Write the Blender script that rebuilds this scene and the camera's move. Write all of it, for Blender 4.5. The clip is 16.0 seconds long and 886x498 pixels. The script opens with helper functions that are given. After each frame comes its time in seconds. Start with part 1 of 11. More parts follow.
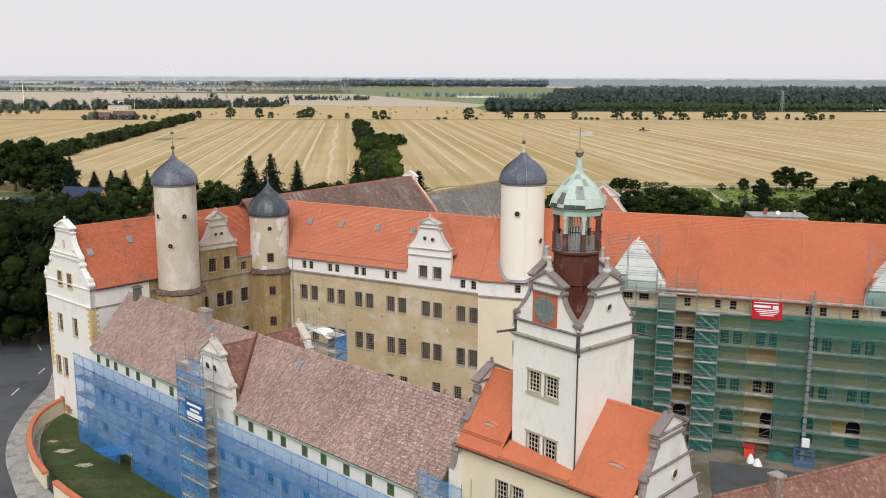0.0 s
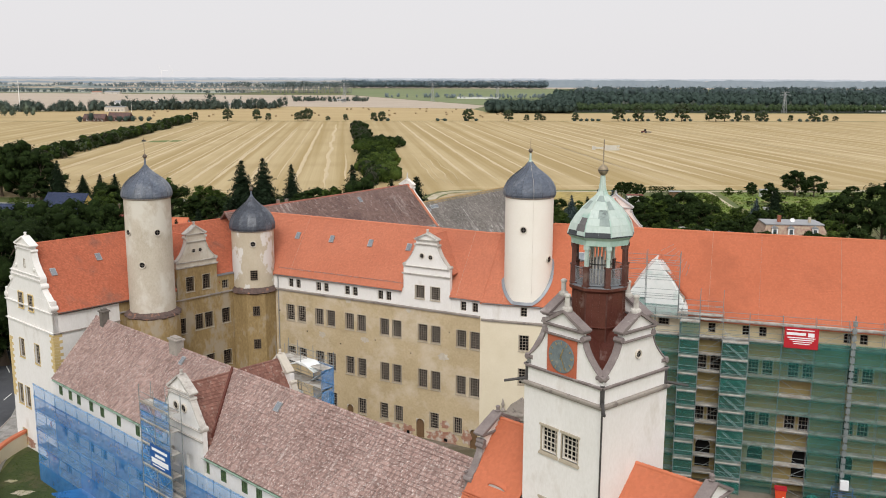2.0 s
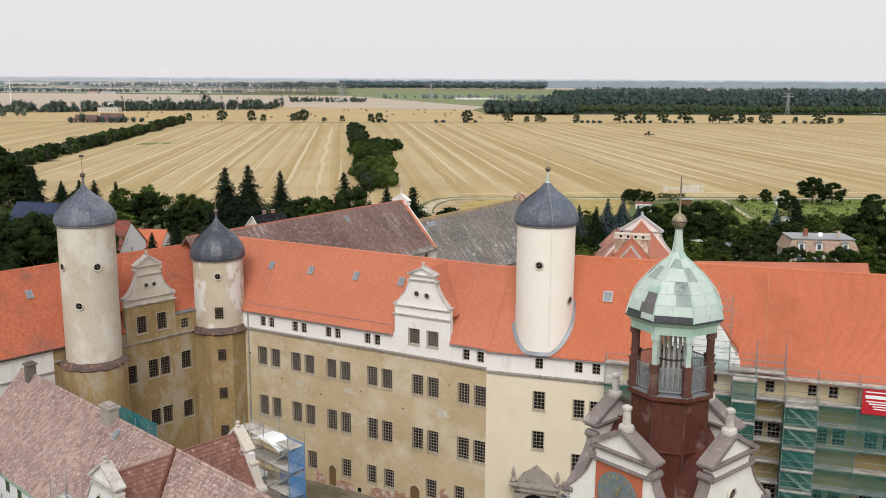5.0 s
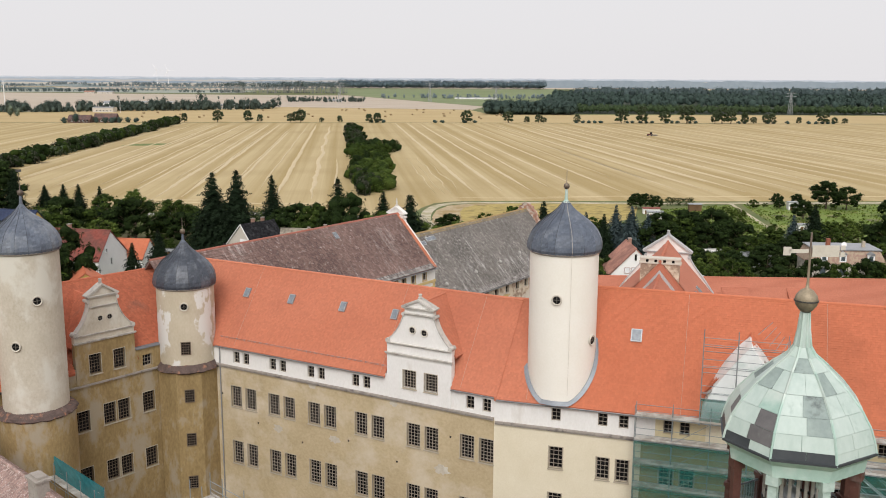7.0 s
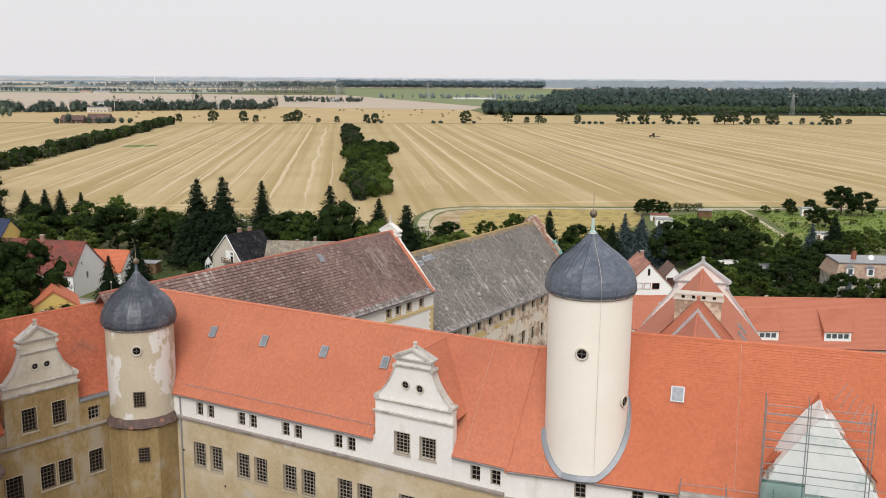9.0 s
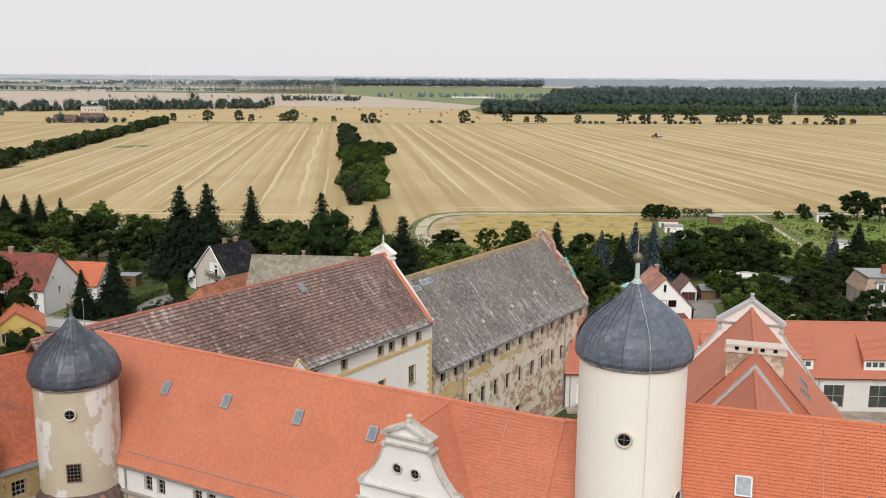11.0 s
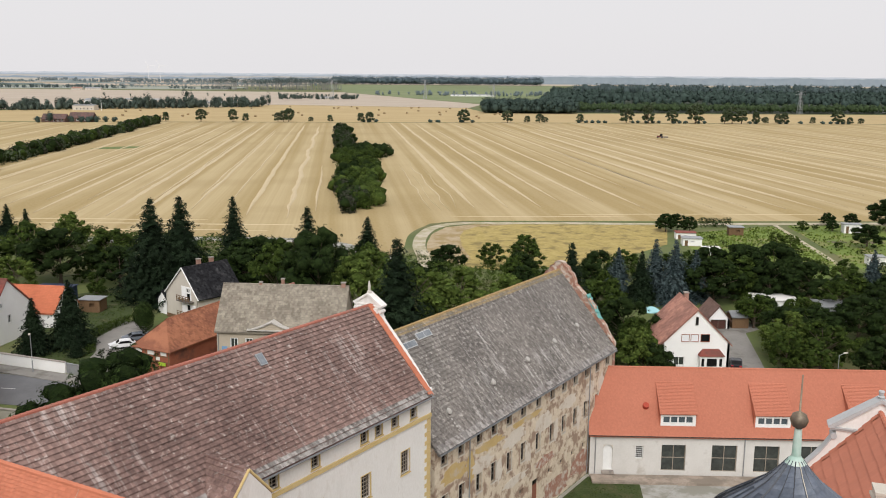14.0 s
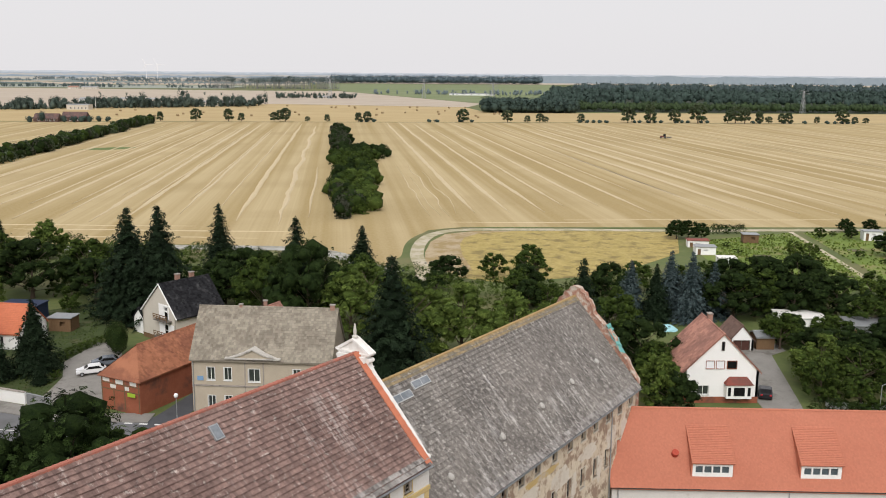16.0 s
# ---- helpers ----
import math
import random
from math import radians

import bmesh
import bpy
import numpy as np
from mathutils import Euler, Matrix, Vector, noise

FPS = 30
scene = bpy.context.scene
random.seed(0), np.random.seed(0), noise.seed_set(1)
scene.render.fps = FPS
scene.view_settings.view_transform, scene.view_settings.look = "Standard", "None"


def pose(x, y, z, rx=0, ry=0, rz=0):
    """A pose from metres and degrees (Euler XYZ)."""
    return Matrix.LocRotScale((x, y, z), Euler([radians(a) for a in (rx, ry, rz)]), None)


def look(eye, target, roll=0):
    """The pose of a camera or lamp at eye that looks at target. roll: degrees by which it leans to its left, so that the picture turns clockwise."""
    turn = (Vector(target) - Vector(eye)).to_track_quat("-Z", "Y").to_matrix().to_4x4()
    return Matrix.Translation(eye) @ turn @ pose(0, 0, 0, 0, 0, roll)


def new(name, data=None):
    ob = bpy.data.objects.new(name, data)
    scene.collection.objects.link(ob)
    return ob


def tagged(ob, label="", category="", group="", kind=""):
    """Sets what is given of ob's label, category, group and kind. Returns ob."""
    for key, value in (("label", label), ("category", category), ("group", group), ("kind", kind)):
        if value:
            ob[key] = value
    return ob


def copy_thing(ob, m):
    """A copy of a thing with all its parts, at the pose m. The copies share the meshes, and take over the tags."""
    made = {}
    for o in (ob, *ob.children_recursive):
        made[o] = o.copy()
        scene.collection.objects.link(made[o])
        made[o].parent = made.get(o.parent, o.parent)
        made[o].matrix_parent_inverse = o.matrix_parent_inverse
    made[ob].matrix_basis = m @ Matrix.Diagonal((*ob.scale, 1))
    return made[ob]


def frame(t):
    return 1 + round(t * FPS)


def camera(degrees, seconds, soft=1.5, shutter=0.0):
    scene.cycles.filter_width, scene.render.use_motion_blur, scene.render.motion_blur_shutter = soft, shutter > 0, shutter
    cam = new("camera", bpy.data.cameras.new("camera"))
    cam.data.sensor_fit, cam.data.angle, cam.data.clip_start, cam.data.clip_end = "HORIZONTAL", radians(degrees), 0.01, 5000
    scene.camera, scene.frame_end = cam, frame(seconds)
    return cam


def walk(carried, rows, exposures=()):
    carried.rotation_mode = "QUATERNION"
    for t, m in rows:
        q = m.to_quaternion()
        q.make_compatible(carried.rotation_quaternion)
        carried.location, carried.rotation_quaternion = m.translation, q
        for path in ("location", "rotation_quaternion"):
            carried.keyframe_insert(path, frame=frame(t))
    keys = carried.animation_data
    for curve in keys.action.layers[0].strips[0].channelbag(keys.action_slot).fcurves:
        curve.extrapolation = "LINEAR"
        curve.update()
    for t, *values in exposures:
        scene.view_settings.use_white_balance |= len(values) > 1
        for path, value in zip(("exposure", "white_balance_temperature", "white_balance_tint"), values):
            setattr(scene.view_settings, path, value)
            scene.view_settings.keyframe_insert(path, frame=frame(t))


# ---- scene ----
cam = camera(52.0, 16.0, 1.0)
METRES, EYE, TILT, LEAN, TURN = 100.0, 42.7, 0.0, 0.0, 0.0
ROWS = [
    (0.0, 0.0, 0.0, 0.0, 0.04, -10.7, -0.23),
    (0.5, 0.0002, 0.0232, 0.0003, 0.04, -10.69, -0.23),
    (1.0, 0.0006, 0.0497, 0.0007, 0.02, -10.67, -0.23),
    (1.5, 0.0007, 0.0742, 0.001, 0.02, -10.65, -0.22),
    (2.0, 0.0009, 0.1026, 0.0012, 0.01, -10.64, -0.23),
    (2.5, 0.0009, 0.1288, 0.0014, -0.0, -10.63, -0.24),
    (3.0, 0.0009, 0.1582, 0.0017, -0.02, -10.62, -0.24),
    (3.5, 0.0007, 0.1859, 0.0021, -0.02, -10.61, -0.25),
    (4.0, 0.0006, 0.2171, 0.0028, -0.04, -10.61, -0.27),
    (6.5, -0.0003, 0.3717, 0.0046, -0.13, -10.63, -0.34),
    (7.0, -0.0005, 0.4052, 0.0049, -0.15, -10.64, -0.33),
    (7.5, -0.0008, 0.4365, 0.0052, -0.17, -10.65, -0.35),
    (8.0, -0.0008, 0.4701, 0.006, -0.2, -10.65, -0.35),
    (8.5, -0.0008, 0.5011, 0.0067, -0.23, -10.65, -0.36),
    (9.0, -0.0009, 0.535, 0.0075, -0.24, -10.66, -0.36),
    (11.5, -0.0023, 0.7002, 0.0119, -0.36, -10.77, -0.41),
    (12.0, -0.0025, 0.7352, 0.0134, -0.37, -10.8, -0.42),
    (12.5, -0.0027, 0.7668, 0.0146, -0.39, -10.83, -0.43),
    (13.0, -0.0027, 0.8016, 0.0155, -0.4, -10.84, -0.43),
    (13.5, -0.0032, 0.8335, 0.016, -0.42, -10.85, -0.44),
    (14.0, -0.0035, 0.868, 0.0166, -0.43, -10.88, -0.43),
    (14.5, -0.0037, 0.9, 0.0168, -0.45, -10.91, -0.43),
    (15.0, -0.0038, 0.9341, 0.0172, -0.47, -10.93, -0.43),
    (15.5, -0.0039, 0.9653, 0.0174, -0.5, -10.95, -0.43),
    (16.0, -0.0039, 0.9998, 0.0175, -0.51, -10.95, -0.43),
]
walk(cam, [(t, pose(0, 0, EYE, TILT, LEAN, TURN) @ pose(METRES * x, METRES * y, METRES * z, 90 + pitch, roll, yaw)) for t, x, y, z, yaw, pitch, roll in ROWS])

# ---- light: a bright overcast summer sky with a weak, wide sun ----
SUN_UP, SUN_ROUND = 44.0, 184.0
world = bpy.data.worlds.new("overcast_sky")
scene.world = world
world.use_nodes = True
wn, wl = world.node_tree.nodes, world.node_tree.links
wn.clear()
sky = wn.new("ShaderNodeTexSky")
sky.sky_type, sky.sun_disc = "NISHITA", False
sky.sun_elevation, sky.sun_rotation = radians(SUN_UP), radians(SUN_ROUND)
sky.dust_density, sky.air_density, sky.ozone_density = 3.0, 1.0, 1.0
veil = wn.new("ShaderNodeMix")
veil.data_type = "RGBA"
veil.inputs["Factor"].default_value = 0.93
veil.inputs["B"].default_value = (7.85, 7.68, 7.85, 1)
wbg = wn.new("ShaderNodeBackground")
wbg.inputs["Strength"].default_value = 0.106
wout = wn.new("ShaderNodeOutputWorld")
wl.new(sky.outputs["Color"], veil.inputs["A"])
wl.new(veil.outputs["Result"], wbg.inputs["Color"])
wl.new(wbg.outputs[0], wout.inputs["Surface"])
sun = new("sun", bpy.data.lights.new("sun", "SUN"))
sun.data.energy, sun.data.angle, sun.data.color = 2.5, radians(40), (1.0, 0.985, 0.965)
sun.matrix_world = look((0, 0, 90), (0, 0, 90) + np.array([-math.sin(radians(SUN_ROUND)) * math.cos(radians(SUN_UP)), -math.cos(radians(SUN_ROUND)) * math.cos(radians(SUN_UP)), -math.sin(radians(SUN_UP))]))
scene.view_settings.exposure = 0.0


# ---- materials ----
def surface(name, a, b, c=None, scale=1.0, fine=30.0, rough=0.85, bump=0.15, metal=0.0, pieces=0.0, cover=0.5, cscale=0.35, cwidth=0.06, spec=0.3, alpha=None, stretch=None, bumpdist=0.02, streak=None):
    """Two base colours blended by broad and fine noise, a third for stains with a shape of their own, relief, and variation from piece to piece."""
    m = bpy.data.materials.new(name)
    m.use_nodes = True
    n, l = m.node_tree.nodes, m.node_tree.links
    p = n["Principled BSDF"]
    geo = n.new("ShaderNodeNewGeometry")
    pos = geo.outputs["Position"]
    if stretch:
        mp = n.new("ShaderNodeMapping")
        mp.inputs["Scale"].default_value = stretch
        l.new(pos, mp.inputs["Vector"])
        pos = mp.outputs["Vector"]

    def noise_at(s, detail=4, rough_=0.6):
        t = n.new("ShaderNodeTexNoise")
        t.inputs["Scale"].default_value, t.inputs["Detail"].default_value, t.inputs["Roughness"].default_value = s, detail, rough_
        l.new(pos, t.inputs["Vector"])
        return t.outputs["Fac"]

    def ramp(v, lo, hi):
        r = n.new("ShaderNodeMapRange")
        r.inputs["From Min"].default_value, r.inputs["From Max"].default_value = lo, hi
        l.new(v, r.inputs["Value"])
        return r.outputs["Result"]

    def mix(f, x, y):
        k = n.new("ShaderNodeMix")
        k.data_type = "RGBA"
        l.new(f, k.inputs["Factor"])
        for v, s in ((x, "A"), (y, "B")):
            if isinstance(v, tuple):
                k.inputs[s].default_value = (*v, 1)
            else:
                l.new(v, k.inputs[s])
        return k.outputs["Result"]

    broad, small = noise_at(scale), noise_at(fine, 3)
    s = n.new("ShaderNodeMath")
    s.operation = "MULTIPLY_ADD"
    s.inputs[1].default_value = 0.45
    l.new(small, s.inputs[0])
    h = n.new("ShaderNodeMath")
    h.operation = "MULTIPLY"
    h.inputs[1].default_value = 0.55
    l.new(broad, h.inputs[0])
    l.new(h.outputs[0], s.inputs[2])
    colour = mix(ramp(s.outputs[0], 0.33, 0.67), a, b)
    if c:
        colour = mix(ramp(noise_at(cscale, 6, 0.65), cover - cwidth, cover + cwidth), colour, c)
    if streak:
        tint, degrees_, cover_, across = streak
        mp = n.new("ShaderNodeMapping")
        mp.vector_type = "TEXTURE"
        mp.inputs["Rotation"].default_value = (0, 0, math.radians(degrees_))
        mp.inputs["Scale"].default_value = (1 / across, 5.0, 5.0)
        l.new(geo.outputs["Position"], mp.inputs["Vector"])
        runs, area = n.new("ShaderNodeTexNoise"), n.new("ShaderNodeTexNoise")
        runs.inputs["Scale"].default_value, runs.inputs["Detail"].default_value, runs.inputs["Roughness"].default_value = 1.0, 5.0, 0.7
        area.inputs["Scale"].default_value, area.inputs["Detail"].default_value = 0.16, 3.0
        l.new(mp.outputs["Vector"], runs.inputs["Vector"])
        l.new(geo.outputs["Position"], area.inputs["Vector"])
        both = n.new("ShaderNodeMath")
        both.operation = "MULTIPLY_ADD"
        both.inputs[1].default_value = 0.55
        l.new(area.outputs["Fac"], both.inputs[0])
        l.new(runs.outputs["Fac"], both.inputs[2])
        colour = mix(ramp(both.outputs[0], cover_ - 0.05, cover_ + 0.13), colour, tint)
    if pieces:
        q = n.new("ShaderNodeMath")
        q.operation = "ADD"
        ob = n.new("ShaderNodeObjectInfo")
        l.new(geo.outputs["Random Per Island"], q.inputs[0])
        l.new(ob.outputs["Random"], q.inputs[1])
        fr = n.new("ShaderNodeMath")
        fr.operation = "FRACT"
        l.new(q.outputs[0], fr.inputs[0])
        r = n.new("ShaderNodeMapRange")
        r.inputs["To Min"].default_value, r.inputs["To Max"].default_value = 1 - pieces, 1 + pieces
        l.new(fr.outputs[0], r.inputs["Value"])
        hs = n.new("ShaderNodeHueSaturation")
        l.new(r.outputs["Result"], hs.inputs["Value"])
        l.new(colour, hs.inputs["Color"])
        colour = hs.outputs["Color"]
    l.new(colour, p.inputs["Base Color"])
    p.inputs["Metallic"].default_value = metal
    rr = n.new("ShaderNodeMapRange")
    rr.inputs["To Min"].default_value, rr.inputs["To Max"].default_value = rough - 0.08, min(1.0, rough + 0.08)
    l.new(small, rr.inputs["Value"])
    l.new(rr.outputs["Result"], p.inputs["Roughness"])
    p.inputs["Specular IOR Level"].default_value = spec
    bn = n.new("ShaderNodeBump")
    bn.inputs["Strength"].default_value, bn.inputs["Distance"].default_value = bump, bumpdist
    l.new(small, bn.inputs["Height"])
    l.new(bn.outputs["Normal"], p.inputs["Normal"])
    if alpha is not None:
        p.inputs["Alpha"].default_value = alpha
    return m


PLASTER_OCHRE = surface("weathered_ochre_plaster", (0.40, 0.31, 0.18), (0.55, 0.445, 0.285), (0.60, 0.515, 0.39), 0.35, 5, cscale=0.3, cover=0.58, cwidth=0.1, stretch=(0.8, 0.8, 0.9))
PLASTER_CREAM = surface("cream_plaster", (0.66, 0.585, 0.43), (0.74, 0.67, 0.52), None, 0.4, 8)
PLASTER_WHITE = surface("white_plaster", (0.70, 0.675, 0.635), (0.80, 0.78, 0.75), (0.60, 0.56, 0.50), 0.5, 7, cscale=0.5, cover=0.66, cwidth=0.1, stretch=(1, 1, 0.5))
PLASTER_TOWER = surface("stained_beige_tower_plaster", (0.43, 0.375, 0.295), (0.565, 0.51, 0.42), (0.59, 0.555, 0.48), 0.5, 6, cscale=0.35, cover=0.55, cwidth=0.05, stretch=(1, 1, 0.7))
PLASTER_PATCHED = surface("beige_plaster_with_white_patches", (0.47, 0.40, 0.295), (0.56, 0.49, 0.375), (0.68, 0.655, 0.61), 0.6, 6, cscale=0.3, cover=0.56, cwidth=0.012, stretch=(1, 1, 0.6))
PLASTER_IVORY = surface("ivory_tower_plaster", (0.77, 0.725, 0.635), (0.82, 0.78, 0.705), None, 0.3, 6)
PLASTER_RUIN = surface("peeling_plaster_over_stone", (0.52, 0.425, 0.305), (0.68, 0.595, 0.475), (0.31, 0.22, 0.16), 1.1, 5, cscale=0.9, cover=0.52, cwidth=0.05, bump=0.4)
TILE_ORANGE = surface("orange_clay_tile", (0.485, 0.16, 0.087), (0.565, 0.203, 0.118), (0.455, 0.155, 0.09), 0.12, 4, pieces=0.07, cscale=0.14, cover=0.58, cwidth=0.1, rough=0.75)
# Redder stained tile, with the side roof's shade put into its darker tone.
TILE_SHADED = surface("shaded_orange_clay_tile", (0.425, 0.122, 0.064), (0.51, 0.16, 0.088), (0.30, 0.125, 0.085), 0.2, 4, pieces=0.14, cscale=0.35, cover=0.64, cwidth=0.08)
TILE_NEW = surface("new_orange_clay_tile", (0.49, 0.146, 0.07), (0.56, 0.178, 0.092), (0.45, 0.138, 0.068), 0.15, 4, pieces=0.05, cscale=0.1, cover=0.6, cwidth=0.05, rough=0.75)
TILE_PINK = surface("faded_salmon_tile", (0.44, 0.155, 0.095), (0.50, 0.185, 0.115), None, 0.15, 4, pieces=0.05, rough=0.75)
TILE_BROWN = surface("old_brown_tile", (0.215, 0.134, 0.115), (0.375, 0.258, 0.224), (0.52, 0.45, 0.415), 0.18, 3, pieces=0.26, cscale=7.0, cover=0.585, cwidth=0.05, streak=((0.43, 0.355, 0.325), -43.3, 0.95, 2.6))
TILE_DARK = surface("dark_lichened_tile", (0.115, 0.071, 0.062), (0.29, 0.192, 0.164), (0.42, 0.36, 0.325), 0.12, 5, pieces=0.26, cscale=2.6, cover=0.635, cwidth=0.06, streak=((0.42, 0.36, 0.33), 55.0, 0.915, 3.0))
TILE_GREY = surface("grey_weathered_tile", (0.105, 0.094, 0.086), (0.26, 0.235, 0.21), (0.41, 0.38, 0.345), 0.14, 5, pieces=0.26, cscale=3.0, cover=0.605, cwidth=0.08, streak=((0.44, 0.415, 0.39), 55.5, 0.875, 2.4))
SLATE_DARK = surface("dark_glossy_slate", (0.028, 0.034, 0.045), (0.075, 0.085, 0.108), (0.125, 0.135, 0.155), 0.6, 9, rough=0.42, bump=0.3, pieces=0.2, cscale=0.7, cover=0.6, cwidth=0.08, spec=0.5, stretch=(1, 1, 0.4))
SLATE = surface("blue_grey_slate", (0.070, 0.083, 0.108), (0.135, 0.155, 0.195), (0.21, 0.225, 0.25), 0.7, 9, rough=0.38, bump=0.3, pieces=0.16, cscale=0.5, cover=0.62, cwidth=0.1, stretch=(1, 1, 0.4))
STONE = surface("grey_sandstone", (0.27, 0.24, 0.21), (0.37, 0.33, 0.29), (0.14, 0.12, 0.11), 1.0, 10, cscale=0.9, cover=0.6)
COPING_BROWN = surface("weathered_brown_coping", (0.165, 0.135, 0.128), (0.26, 0.22, 0.208), (0.33, 0.30, 0.28), 1.2, 9, cscale=1.0, cover=0.62)
COPING_PALE = surface("stained_pale_coping", (0.46, 0.43, 0.39), (0.58, 0.55, 0.50), (0.30, 0.27, 0.24), 1.0, 9, cscale=1.1, cover=0.58, cwidth=0.1)
COPPER_GREEN = surface("green_copper", (0.29, 0.42, 0.36), (0.41, 0.53, 0.47), (0.50, 0.56, 0.51), 0.7, 6, pieces=0.15, rough=0.6)
COPPER_BROWN = surface("brown_copper", (0.095, 0.03, 0.022), (0.16, 0.06, 0.045), (0.24, 0.16, 0.14), 0.8, 10, rough=0.32, metal=0.3, cscale=0.9, cover=0.64)
GLASS_DARK = surface("dark_window_glass", (0.005, 0.005, 0.006), (0.016, 0.0155, 0.016), None, 0.8, 3, rough=0.12, bump=0, spec=0.16)
FRAME_DARK = surface("dark_iron_bars", (0.10, 0.09, 0.08), (0.16, 0.14, 0.12), None, 2, 20, rough=0.7)
MUNTIN_DARK = surface("dark_brown_muntins", (0.105, 0.075, 0.05), (0.17, 0.13, 0.095), None, 3, 20, rough=0.7)
MUNTIN = surface("weathered_brown_muntins", (0.26, 0.22, 0.175), (0.37, 0.32, 0.26), None, 3, 20, rough=0.8)
FRAME_LIGHT = surface("pale_window_surround", (0.50, 0.45, 0.38), (0.60, 0.55, 0.47), None, 2, 20)
SURROUND_DULL = surface("dull_stone_surround", (0.38, 0.33, 0.25), (0.48, 0.42, 0.33), None, 2, 20)
FRAME_WHITE = surface("white_painted_wood", (0.70, 0.70, 0.68), (0.8, 0.8, 0.78), None, 2, 20, rough=0.6)
QUOIN = surface("ochre_painted_quoin", (0.54, 0.40, 0.17), (0.62, 0.48, 0.24), None, 1, 12)
ZINC = surface("zinc_sheet", (0.30, 0.31, 0.32), (0.40, 0.41, 0.42), None, 1, 8, rough=0.45, metal=0.5)
GRASS = surface("mown_grass", (0.028, 0.044, 0.011), (0.064, 0.086, 0.025), (0.085, 0.082, 0.038), 0.35, 4, cscale=0.25, cover=0.58, bump=0.6, bumpdist=0.1)
GRAVEL = surface("trodden_courtyard_gravel", (0.15, 0.125, 0.095), (0.23, 0.195, 0.155), (0.11, 0.095, 0.06), 0.3, 4, cscale=0.2)


# ---- helpers for building ----
def mesh_of(name, verts, faces):
    me = bpy.data.meshes.new(name)
    me.from_pydata([tuple(v) for v in verts], [], [tuple(f) for f in faces])
    me.update()
    return me


def take(bm, name):
    me = bpy.data.meshes.new(name)
    bmesh.ops.recalc_face_normals(bm, faces=bm.faces)
    bm.to_mesh(me)
    bm.free()
    return me


def part(name, data, material, parent, label="", at=None, smooth=False):
    """One mesh object under a thing or a part. data: a bmesh or a shared mesh."""
    if isinstance(data, bmesh.types.BMesh):
        data = take(data, name)
    if material and not data.materials:
        data.materials.append(material)
    if smooth:
        for f in data.polygons:
            f.use_smooth = True
    ob = new(name, data)
    ob.parent = parent
    if at is not None:
        ob.matrix_local = at
    if label:
        ob["label"] = label
    return ob


def thing(name, m, label, category, group="", kind=""):
    ob = new(name)
    ob.empty_display_size = 0.5
    ob.matrix_world = m
    return tagged(ob, label, category, group, kind)


def solo(name, data, material, m, label, category, group="", kind="", smooth=False):
    if isinstance(data, bmesh.types.BMesh):
        data = take(data, name)
    if not data.materials:
        data.materials.append(material)
    if smooth:
        for f in data.polygons:
            f.use_smooth = True
    ob = new(name, data)
    ob.matrix_world = m
    return tagged(ob, label, category, group, kind)


def box(bm, x0, x1, y0, y1, z0, z1, m=None):
    vs = [bm.verts.new(Vector((x, y, z)) if m is None else m @ Vector((x, y, z))) for z in (z0, z1) for y in (y0, y1) for x in (x0, x1)]
    for f in ((0, 2, 3, 1), (4, 5, 7, 6), (0, 1, 5, 4), (2, 6, 7, 3), (0, 4, 6, 2), (1, 3, 7, 5)):
        bm.faces.new([vs[i] for i in f])
    return bm


def boxes(*dims):
    bm = bmesh.new()
    for d in dims:
        box(bm, *d)
    return bm


def bar(bm, a, b, r, n=6):
    """A round bar from a to b."""
    a, b = Vector(a), Vector(b)
    d = b - a
    q = d.to_track_quat("Z", "Y").to_matrix()
    rings = [[bm.verts.new(p + q @ Vector((r * math.cos(6.2832 * i / n), r * math.sin(6.2832 * i / n), 0))) for i in range(n)] for p in (a, b)]
    for i in range(n):
        bm.faces.new((rings[0][i], rings[0][(i + 1) % n], rings[1][(i + 1) % n], rings[1][i]))
    bm.faces.new(rings[0][::-1])
    bm.faces.new(rings[1])
    return bm


def lathe(profile, n=32, turn=0.0, bm=None, centre=(0, 0), caps=True):
    """A body of revolution about z from (radius, height) pairs."""
    bm = bm or bmesh.new()
    rings = []
    for r, z in profile:
        if r < 1e-4:
            rings.append([bm.verts.new((centre[0], centre[1], z))])
        else:
            rings.append([bm.verts.new((centre[0] + r * math.cos(turn + 6.28318531 * i / n), centre[1] + r * math.sin(turn + 6.28318531 * i / n), z)) for i in range(n)])
    for u, v in zip(rings, rings[1:]):
        for i in range(n):
            j = (i + 1) % n
            if len(u) == 1 and len(v) == 1:
                continue
            if len(u) == 1:
                bm.faces.new((u[0], v[j], v[i]))
            elif len(v) == 1:
                bm.faces.new((u[i], u[j], v[0]))
            else:
                bm.faces.new((u[i], u[j], v[j], v[i]))
    if caps and len(rings[0]) > 1:
        bm.faces.new(rings[0][::-1])
    if caps and len(rings[-1]) > 1:
        bm.faces.new(rings[-1])
    return bm


def slab(outline, y0, y1, bm=None):
    """A flat outline of (x, z) pairs, given counter-clockwise as seen from -y, made y0 to y1 thick."""
    bm = bm or bmesh.new()
    f = [bm.verts.new((x, y0, z)) for x, z in outline]
    g = [bm.verts.new((x, y1, z)) for x, z in outline]
    n = len(outline)
    bm.faces.new(f)
    bm.faces.new(g[::-1])
    for i in range(n):
        bm.faces.new((f[i], g[i], g[(i + 1) % n], f[(i + 1) % n]))
    return bm


